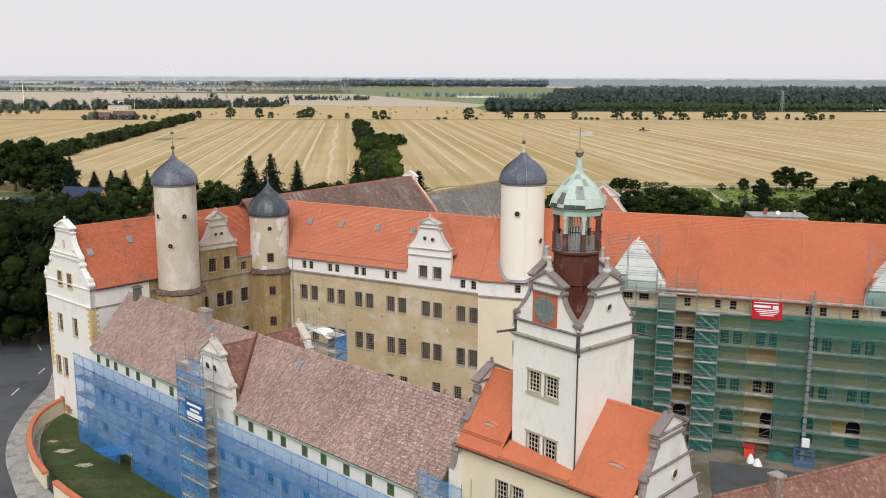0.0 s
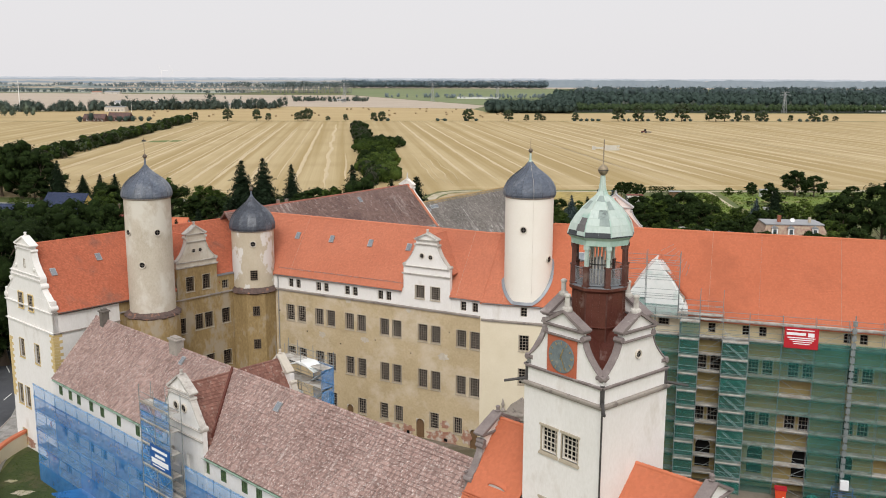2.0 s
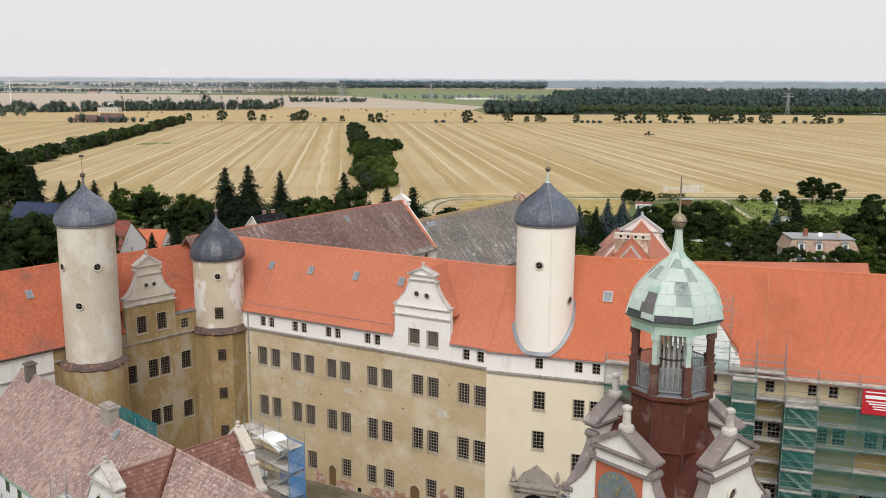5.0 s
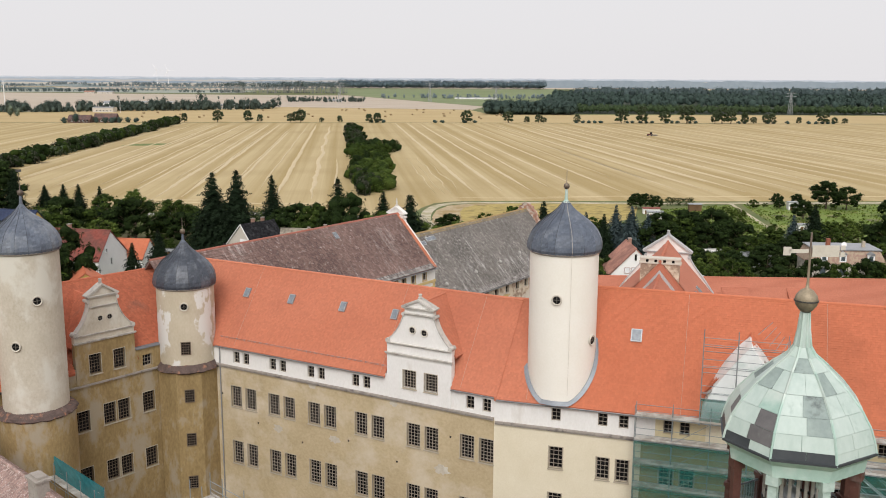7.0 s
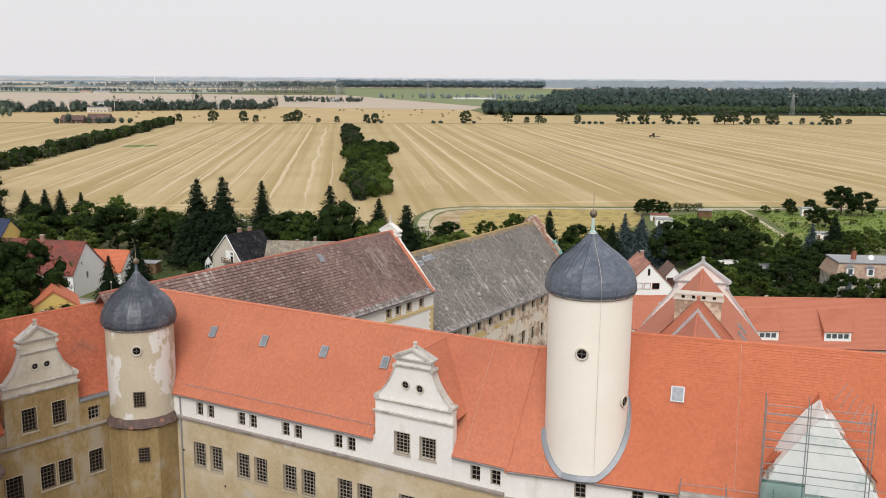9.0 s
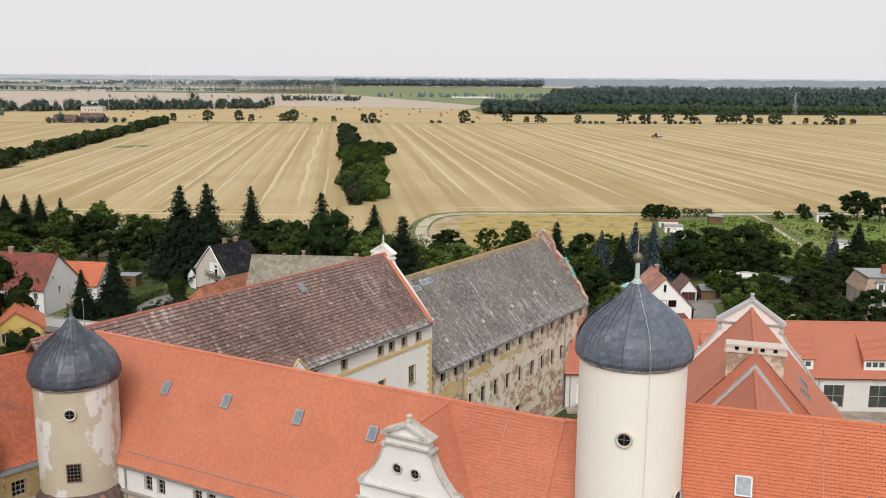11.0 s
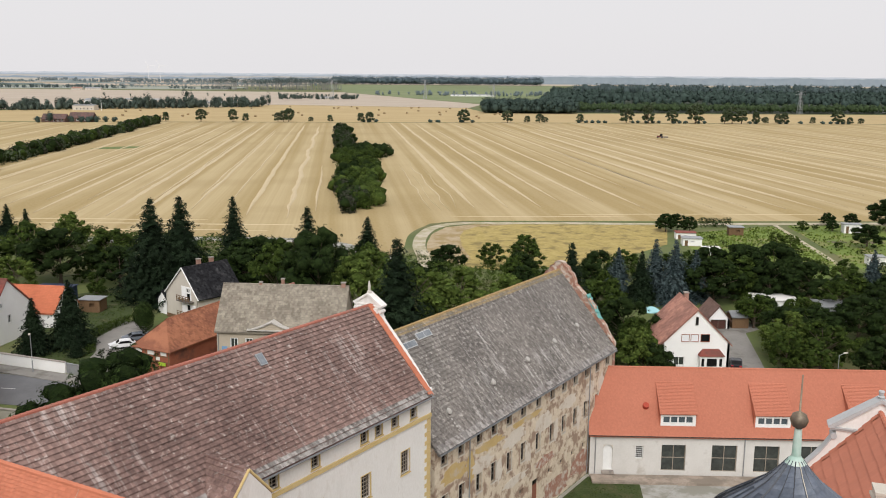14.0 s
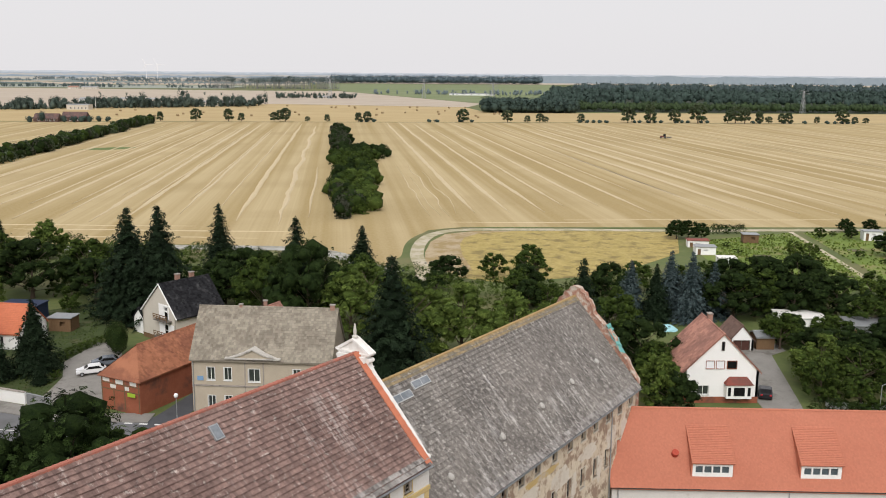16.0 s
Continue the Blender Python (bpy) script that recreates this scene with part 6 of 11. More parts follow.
NET_BLUE_THIN = surface("thin_blue_scaffold_net", (0.06, 0.28, 0.62), (0.10, 0.36, 0.70), None, 0.3, 4, alpha=0.42, bump=0.5)
NET_GREEN = surface("green_scaffold_net", (0.012, 0.115, 0.095), (0.032, 0.19, 0.155), (0.02, 0.14, 0.12), 0.4, 4, alpha=0.4, bump=0.5, cscale=0.3, cover=0.55, cwidth=0.1)
NET_GREEN_DEEP = surface("dense_green_scaffold_net", (0.012, 0.13, 0.105), (0.03, 0.20, 0.165), (0.01, 0.10, 0.085), 0.4, 4, alpha=0.58, bump=0.5, cscale=0.4, cover=0.55, cwidth=0.1)
NET_GREEN_THIN = surface("thin_green_scaffold_net", (0.02, 0.14, 0.115), (0.04, 0.21, 0.17), None, 0.4, 4, alpha=0.29, bump=0.5)
NET_TEAL = surface("teal_guard_net", (0.015, 0.17, 0.19), (0.04, 0.25, 0.28), None, 0.5, 4, alpha=0.78, bump=0.5)
SHEETING = surface("white_translucent_sheeting", (0.74, 0.77, 0.75), (0.84, 0.86, 0.84), (0.62, 0.70, 0.67), 0.6, 3, alpha=0.93, cscale=0.5, cover=0.58, rough=0.4)


def tube(length, r=0.03):
    bm = bmesh.new()
    bar(bm, (0, 0, 0), (0, 0, length), r, 6)
    return take(bm, "tube")


def net_sheet(w, h, seed, sag=0.06, nx=6, nz=5):
    r = random.Random(seed)
    verts, faces = [], []
    for j in range(nz + 1):
        for i in range(nx + 1):
            edge = i in (0, nx) or j in (0, nz)
            verts.append((w * i / nx, (0 if edge else r.uniform(-sag, sag)) - 0.04, h * j / nz - (0 if i in (0, nx) else r.uniform(0, 0.08)) * (j == nz)))
    for j in range(nz):
        for i in range(nx):
            a = j * (nx + 1) + i
            faces.append((a, a + 1, a + nx + 2, a + nx + 1))
    return mesh_of("net", verts, faces)


def scaffold(name, m, xs, ys, levels, label, nets=(), extra=1.0, diagonals=True, out=-0.1, decks=True):
    """Standards at every (x, y), ledgers, decks and guard rails at every level; nets: (bay, level, material) on the outer face."""
    t = thing(name, m, label, "scaffold")
    top = levels[-1] + extra
    post = tube(top - levels[0], 0.03)
    for x in xs:
        for y in ys:
            part("standard", post, STEEL, t, at=pose(x, y, levels[0]))
            part("base_plate", PLATE, STEEL, t, at=pose(x, y, levels[0] - 0.02))
    span = xs[-1] - xs[0]
    rail = tube(span, 0.024)
    turn_x = pose(0, 0, 0, 0, 90, 0)
    for z in levels[1:]:
        for y in ys:
            part("ledger", rail, STEEL, t, at=pose(xs[0], y, z) @ turn_x)
        for h in (0.5, 1.0):
            part("guard_rail", rail, STEEL, t, at=pose(xs[0], ys[0], z + h) @ turn_x)
    for i, (a, b) in enumerate(zip(xs, xs[1:])):
        key = round(b - a, 3)
        deck = boxes(*((0.04, b - a - 0.04, ys[0] + 0.05 + k * 0.31, ys[0] + 0.34 + k * 0.31, 0.03, 0.08) for k in range(max(1, int((ys[-1] - ys[0] - 0.05) / 0.31)))), (0, b - a, ys[0] - 0.02, ys[0] + 0.01, 0.08, 0.23))
        deck = take(deck, "deck")
        for z in levels[1:] if decks else ():
            part("deck", deck, PLANK, t, at=pose(a, 0, z))
        if diagonals and i % 4 == 1:
            for z0, z1 in zip(levels, levels[1:]):
                bm = bmesh.new()
                bar(bm, (a, ys[0] - 0.03, z0), (b, ys[0] - 0.03, z1), 0.022, 5)
                part("brace", bm, STEEL, t)
    for k, (x0, x1, z0, z1, material) in enumerate(nets):
        sheet = part("net", net_sheet(x1 - x0, z1 - z0, 100 + k), material, t, at=pose(x0, ys[0] - out, z0))
        part("hem", mesh_of("hem", [(0, -0.06, z1 - z0 - 0.2), (x1 - x0, -0.06, z1 - z0 - 0.2), (x1 - x0, -0.06, z1 - z0 + 0.02), (0, -0.06, z1 - z0 + 0.02)], [(0, 1, 2, 3)]), material, sheet)
    return t


STAIR_PALE = surface("pale_aluminium_stair", (0.36, 0.39, 0.385), (0.46, 0.49, 0.485), None, 2, 12, rough=0.5)
PLATE = take(boxes((-0.08, 0.08, -0.08, 0.08, 0, 0.02)), "base_plate")


def stair(t, x0, x1, y0, y1, levels):
    for k, (z0, z1) in enumerate(zip(levels, levels[1:])):
        bm = bmesh.new()
        d = Vector((x1 - x0, 0, z1 - z0))
        for y in (y0, y1):
            bar(bm, (x0, y, z1), (x1, y, z0), 0.035, 5)
            bar(bm, (x0, y, z1 + 1.0), (x1, y, z0 + 1.0), 0.022, 5)
        for i in range(1, 9):
            f = i / 9
            box(bm, x0 + (x1 - x0) * f - 0.08, x0 + (x1 - x0) * f + 0.08, y0 + 0.03, y1 - 0.03, z1 + (z0 - z1) * f - 0.02, z1 + (z0 - z1) * f + 0.02)
        part("stair_flight", bm, STAIR_PALE, t, "grey metal scaffold stair")


# blue scaffold along the street side
lv = [0.0, 2.0, 4.0, 6.0, 8.0]
bx = [round(-0.6 + 2.5 * i, 2) for i in range(23)]
nr = random.Random(9)
bn = []
for i in range(22):
    if i == 11:
        continue
    for z0, z1 in ((0.0, 2.1), (2.1, 4.1), (4.1, 6.1), (6.1, 8.1), (8.1, 9.7), (9.7, 11.0)):
        q = nr.random()
        if i == 4 and z0 < 2:
            continue
        bn.append((bx[i], bx[i + 1], z0, z1, NET_BLUE_THIN if z0 > 9 else NET_BLUE_DEEP if (q < 0.3 or z0 < 2 or 8 < z0 < 9) else NET_BLUE))
bm_street = frame_at(-41.5, 103.0, -43.3)
scaffold("street_scaffold", bm_street, bx, [-1.75, -0.75], lv, "steel scaffold hung with bright blue netting", bn, 2.1, out=0.07)
tl = [0.0, 2.0, 4.0, 6.0, 8.0, 10.0, 12.0, 14.0, 15.6]
tn = [(24.5, 26.9, z, z + 2.0, NET_BLUE if z % 4 == 1 else NET_BLUE_DEEP) for z in (1, 3, 5, 7, 9, 11, 13)] + [(26.9, 29.3, z, z + 2.0, NET_BLUE) for z in (1, 3, 5, 7, 9, 11, 13)] + [(26.9, 29.3, 15, 16.6, NET_BLUE_THIN)]
tower_b = scaffold("scaffold_tower", bm_street, [24.5, 26.9, 29.3], [-3.0, -1.9], tl, "scaffold tower with blue netting before a white gable", tn, 1.6)
stair(tower_b, 24.6, 26.8, -2.9, -2.3, tl[:-1])
for z in tl[2:]:
    part("net", net_sheet(1.1, 1.9, int(z)), NET_BLUE, tower_b, at=pose(24.5, -1.9, z - 2) @ pose(0, 0, 0, 0, 0, -90))
scaffold("end_scaffold", bm_street, [56.2, 58.4, 60.6], [-1.75, -0.75], [0.0, 2.0, 4.0, 6.0, 8.0, 10.0, 12.0], "short scaffold in pale blue net beside the gatehouse", [(a, b, z, z + 2.0, NET_BLUE_THIN) for a, b in ((56.2, 58.4), (58.4, 60.6)) for z in (2, 4, 6, 8, 10, 12)], 2.4, False)
SIGN_BLUE = surface("blue_sign_board", (0.012, 0.075, 0.26), (0.02, 0.10, 0.32), None, 2, 8, rough=0.5)
WHITE_PRINT = surface("white_print", (0.75, 0.76, 0.78), (0.82, 0.82, 0.83), None, 2, 8)
sg = solo("site_sign", boxes((26.1, 29.3, -3.12, -3.08, 10.4, 12.4)), SIGN_BLUE, bm_street, "dark blue site sign with white lines", "sign")
for x0, x1, z0, z1 in ((26.4, 28.9, 11.9, 12.15), (26.9, 28.5, 11.4, 11.65), (26.3, 29.0, 10.8, 11.25), (26.4, 28.4, 10.56, 10.66)):
    part("print", boxes((x0, x1, -3.13, -3.12, z0, z1)), WHITE_PRINT, sg)
can = solo("entrance_canopy", slab([(0, 0), (3.0, 0.5), (3.0, 0.56), (0, 0.06)], 0, 3.0), NET_BLUE_DEEP, bm_street @ pose(9.4, -1.9, 2.3, 0, 0, -90), "blue sheeted entrance canopy on the scaffold", "canopy")
part("valance", boxes((0.0, 0.05, 0, 3.0, -0.3, 0.05)), WHITE_PRINT, can)
for y in (0.1, 2.9):
    bm = bmesh.new()
    bar(bm, (0.1, y, -2.2), (0.1, y, 0.05), 0.03)
    part("prop", bm, STEEL, can)
# scaffold at the rear gable in the courtyard
cl = [0.4, 2.4, 4.4, 6.4, 8.4, 10.4, 12.4, 14.4, 16.2]
rear_m = bm_street @ pose(52.4, 10.8, 0, 0, 0, 180)
rear_sc = scaffold("scaffold_tower", rear_m, [21.6, 24.6, 27.0, 28.4], [-2.4, -0.9], cl, "scaffold with blue net and white sheet in the courtyard", [(21.6, 24.6, z, z + 2, NET_BLUE) for z in cl[:-1]] + [(24.6, 27.0, z, z + 2, NET_BLUE_DEEP) for z in cl[:3]], 1.6)
stair(rear_sc, 21.8, 24.4, -2.3, -1.7, cl)
part("sheet", slab([(22.6, 15.9), (23.6, 16.2), (25.0, 16.3), (26.6, 15.8), (26.6, 15.86), (25.2, 16.42), (24.1, 16.5), (22.6, 15.98)], -2.3, -0.8), SHEETING, rear_sc, "white tarpaulin over the deck")
part("sheet", slab([(25.2, 13.0), (27.4, 12.5), (27.4, 12.56), (26.2, 13.3), (25.2, 13.3)], -1.6, -0.6), SHEETING, rear_sc, "slumped white plastic sheet")
for z in cl[:-1]:
    part("net", net_sheet(1.5, 1.9, int(z * 3)), NET_BLUE, rear_sc, at=pose(21.6, -0.9, z) @ pose(0, 0, 0, 0, 0, -90))
scaffold("eaves_scaffold", rear_m, [round(41.2 + 2.3 * i, 2) for i in range(5)], [-1.3, -0.5], [0.4, 4.0, 7.6, 11.2], "scaffold at the rear eaves with teal guard net", [(round(41.2 + 2.3 * i, 2), round(43.5 + 2.3 * i, 2), 11.3, 12.9, NET_TEAL) for i in range(4)], 1.8, False)

# green scaffold along the cream wing
gm_ = frame_at(4.4, 109.7, -17.5)
lv = [0.4] + [round(1.72 + 1.86 * i, 2) for i in range(10)]
gx = [11.2, 13.9, 16.6, 19.3, 22.0, 23.85, 26.2, 28.75, 31.95, 35.05, 38.15, 41.3, 44.45, 47.5, 50.6, 53.7, 56.8]
gn = []
for i in range(16):
    xm = (gx[i] + gx[i + 1]) / 2
    for j in range(10):
        q = nr.random()
        if j >= 9 or q < 0.03 or 23.9 < xm < 26 or (32 < xm < 35 and j > 0 and q < 0.8):
            continue
        if 22 < xm < 24 or 26 < xm < 28.7:
            net_ = NET_GREEN_DEEP
        elif 35 < xm < 38 or j == 8 and xm > 38:
            net_ = NET_GREEN_DEEP if q > 0.45 else NET_GREEN
        else:
            net_ = NET_GREEN_THIN if q < 0.62 and xm > 22 else NET_GREEN
        z1 = lv[j + 1] + (0.45 if j == 8 and xm > 35 else 0.0)
        gn.append((gx[i], gx[i + 1], lv[j], z1, net_))
green = scaffold("courtyard_scaffold", gm_, gx, [-1.6, -0.6], lv, "tall steel scaffold with green netting on the facade", gn, 0.9, out=0.07)
for i in range(9):
    bm = bmesh.new()
    bar(bm, (31.95, -1.64, lv[i + 1]), (35.05, -1.64, lv[i]), 0.024, 5)
    if i % 2:
        bar(bm, (35.05, -1.64, lv[i + 1]), (33.5, -1.64, (lv[i + 1] + lv[i]) / 2), 0.024, 5)
    part("brace", bm, STEEL, green)
stl = scaffold("stair_tower", gm_, [26.2, 28.75], [-2.95, -1.75], lv[:-1], "scaffold stair tower beside green netting", [(26.2, 28.75, a, b, NET_GREEN_DEEP if k % 3 == 0 else NET_GREEN) for k, (a, b) in enumerate(zip(lv[:9], lv[1:10]))], 1.1)
stair(stl, 26.35, 28.6, -2.85, -2.2, lv[:-1])
for i in range(9):
    part("net", net_sheet(1.2, lv[i + 1] - lv[i], 300 + i), NET_GREEN_DEEP, stl, at=pose(26.2, -1.75, lv[i]) @ pose(0, 0, 0, 0, 0, -90))
pier = scaffold("scaffold_pier", gm_, [21.95, 23.9], [-3.0, -1.75], lv, "narrow scaffold pier wrapped in dense green net", [(21.95, 23.9, a, b, NET_GREEN) for a, b in zip(lv[:10], lv[1:11])], 0.4, False)
for i in range(10):
    for x in (21.95, 23.9):
        part("net", net_sheet(1.25, lv[i + 1] - lv[i], 330 + i), NET_GREEN_DEEP, pier, at=pose(x, -1.72, lv[i]) @ pose(0, 0, 0, 0, 0, -90))
for cx, w in ((19.2, 3.4), (47.0, 3.4)):
    dl = [18.4, 20.4, 22.4, 24.0]
    ds = scaffold("gable_scaffold", gm_, [cx - w, cx - 1.0, cx + 2.4], [-1.6, -0.35], dl, "scaffold round a sheeted dormer gable", [(cx - w, cx - 1.0, 18.4, 20.4, NET_GREEN_DEEP), (cx - 1.0, cx + 2.4, 18.4, 19.8, NET_GREEN)], 1.3, False, decks=False)
    gr = scaffold("eaves_guard", gm_, [cx + 2.4, cx + 4.6, cx + 6.9], [-1.6, -0.35], [18.4, 18.9], "open scaffold deck with guard rails above the eaves", (), 2.6, False)
    for h in (1.6, 2.1):
        for x0, x1 in ((cx + 2.4, cx + 4.6), (cx + 4.6, cx + 6.9)):
            part("guard_rail", tube(x1 - x0, 0.024), STEEL, gr, at=pose(x0, -1.6, 18.4 + h) @ pose(0, 0, 0, 0, 90, 0))
    fan = bmesh.new()
    for k in range(7):
        bar(fan, (cx + 0.3 + 0.42 * k, -0.3 + 0.5 * k, 25.2 - 0.55 * k), (cx + 1.4 + 0.3 * k, 2.8, 25.4 - 0.35 * k), 0.02, 5)
    part("roof_rail", fan, STEEL, ds)
    tent = bmesh.new()
    prof = [(-3.4, 18.0), (-3.2, 19.2), (-2.6, 20.8), (-1.7, 22.2), (-0.8, 23.4), (-0.1, 24.2), (0.8, 23.2), (1.8, 21.8), (2.7, 20.4), (3.3, 19.2), (3.4, 18.0)]
    rowsv = []
    tr = random.Random(int(cx))
    for y in (-0.34, -0.15, 1.2, 2.6):
        k = 1.0 if y > -0.3 else 0.97
        rowsv.append([tent.verts.new((cx + x * k + tr.uniform(-0.08, 0.08), y, z + (0 if y < 0 else 0.1) + tr.uniform(-0.08, 0.08))) for x, z in prof])
    for u, v in zip(rowsv, rowsv[1:]):
        for a in range(len(prof) - 1):
            tent.faces.new((u[a], u[a + 1], v[a + 1], v[a]))
    tent.faces.new(rowsv[0][::-1])
    solo("gable_sheeting", tent, SHEETING, gm_, "white plastic sheeting wrapped over a dormer gable", "sheeting")
BANNER_RED = surface("red_banner_cloth", (0.38, 0.012, 0.02), (0.48, 0.02, 0.03), None, 1, 6, rough=0.7)
bann = solo("site_banner", boxes((32.1, 35.3, -1.82, -1.78, 16.35, 18.5)), BANNER_RED, gm_, "red site banner with white printed lines", "banner")
for x0, x1, z0, z1 in ((32.3, 34.9, 18.2, 18.3), (32.3, 34.1, 17.7, 17.98), (34.3, 34.9, 17.6, 18.0), (32.4, 35.0, 17.4, 17.5), (32.6, 34.9, 17.2, 17.3), (32.9, 34.7, 17.0, 17.08), (33.0, 34.5, 16.8, 16.88)):
    part("print", boxes((x0, x1, -1.83, -1.82, z0, z1)), WHITE_PRINT, bann)
lift = thing("material_hoist", gm_, "upright hoist mast with a blue cage at its foot", "hoist")
rung = take(boxes((38.3, 38.7, -2.2, -1.85, 0, 0.5)), "mast_section")
for z in np.arange(0.4, 19.6, 0.75):
    part("mast_section", rung, STEEL, lift, at=pose(0, 0, z))
part("mast_rail", boxes((38.45, 38.55, -2.1, -2.0, 0.4, 20.2)), STEEL, lift)
CAGE = surface("blue_painted_steel", (0.06, 0.12, 0.24), (0.10, 0.17, 0.3), None, 2, 9, rough=0.5)
for x in (37.6, 39.6):
    for y in (-4.0, -2.4):
        part("cage_post", tube(2.0, 0.05), CAGE, lift, at=pose(x, y, 0.4))
for z in (0.5, 1.0, 1.4, 1.9, 2.4):
    for y in (-4.0, -2.4):
        part("cage_rail", tube(2.0, 0.035), CAGE, lift, at=pose(37.6, y, z) @ pose(0, 0, 0, 0, 90, 0))
part("cage_floor", boxes((37.6, 39.6, -4.0, -2.4, 0.42, 0.5)), CAGE, lift)
part("control_box", boxes((38.3, 39.1, -3.0, -2.5, 2.4, 3.3)), WHITE_PRINT, lift)
bin_ = solo("waste_bin", slab([(-0.45, 0), (0.45, 0), (0.55, 1.15), (-0.55, 1.15)], -0.45, 0.45), surface("orange_red_plastic", (0.62, 0.06, 0.02), (0.7, 0.09, 0.03), None, 2, 8, rough=0.5), gm_ @ pose(32.8, -2.6, 0.4), "orange-red plastic container on the gravel", "container")
part("lid", boxes((-0.6, 0.6, -0.52, 0.52, 1.15, 1.27)), BANNER_RED, bin_)


def heap(name, m, w, d, h, material, label, category, seed):
    r = random.Random(seed)
    bm = bmesh.new()
    n, k = 14, 5
    rings = []
    for j in range(k):
        s = 1 - j / k
        rings.append([bm.verts.new((w * s * math.cos(6.2832 * i / n) * r.uniform(0.8, 1.1), d * s * math.sin(6.2832 * i / n) * r.uniform(0.8, 1.1), h * (1 - s ** 2) * r.uniform(0.85, 1.1))) for i in range(n)])
    for u, v in zip(rings, rings[1:]):
        for i in range(n):
            bm.faces.new((u[i], u[(i + 1) % n], v[(i + 1) % n], v[i]))
    bm.faces.new(rings[-1])
    return solo(name, bm, material, m, label, category)


heap("rubble_bag", gm_ @ pose(33.0, -4.3, 0.4), 0.5, 0.45, 1.0, WHITE_PRINT, "full white rubble bag on the ground", "bag", 3)
heap("rubble_bag", gm_ @ pose(33.7, -4.9, 0.4), 0.55, 0.45, 0.8, WHITE_PRINT, "slumped white rubble bag on the ground", "bag", 5)
heap("tarpaulin", gm_ @ pose(36.0, -2.6, 0.4), 1.6, 0.7, 0.9, NET_GREEN_DEEP, "green tarpaulin heaped at the scaffold foot", "tarpaulin", 4)

# ---- the stone portal in the corner of the courtyard ----
portal = thing("stone_portal", gm_, "carved grey stone portal with an arched doorway", "portal")
part("jamb", boxes((3.0, 3.6, -0.7, 0.0, 0.4, 4.6)), STONE, portal)
part("jamb", boxes((6.4, 7.0, -0.7, 0.0, 0.4, 4.6)), STONE, portal)
arcp = [(5.0 + 1.4 * math.cos(a), 3.2 + 1.4 * math.sin(a)) for a in np.linspace(0, math.pi, 15)]
part("arch", slab([(6.4, 3.2), (6.4, 4.9), (3.6, 4.9), (3.6, 3.2)] + arcp[::-1], -0.6, 0.0), STONE, portal)
part("door", boxes((3.6, 6.4, -0.06, -0.02, 0.4, 4.6)), GLASS_DARK, portal)
part("entablature", boxes((2.8, 7.2, -0.9, 0.0, 4.9, 5.4), (2.6, 7.4, -1.05, 0.0, 5.4, 5.6)), STONE, portal)
part("pediment", slab([(3.2, 5.6), (6.8, 5.6), (6.3, 6.4), (5.6, 6.9), (5.0, 7.4), (4.4, 6.9), (3.7, 6.4)], -0.5, 0.0), STONE, portal)
for x in (2.9, 7.1):
    part("finial", lathe([(0.2, 5.6), (0.3, 5.8), (0.12, 6.1), (0.2, 6.5), (0.03, 7.2)], 10), STONE, portal, at=pose(x, -0.5, 0))

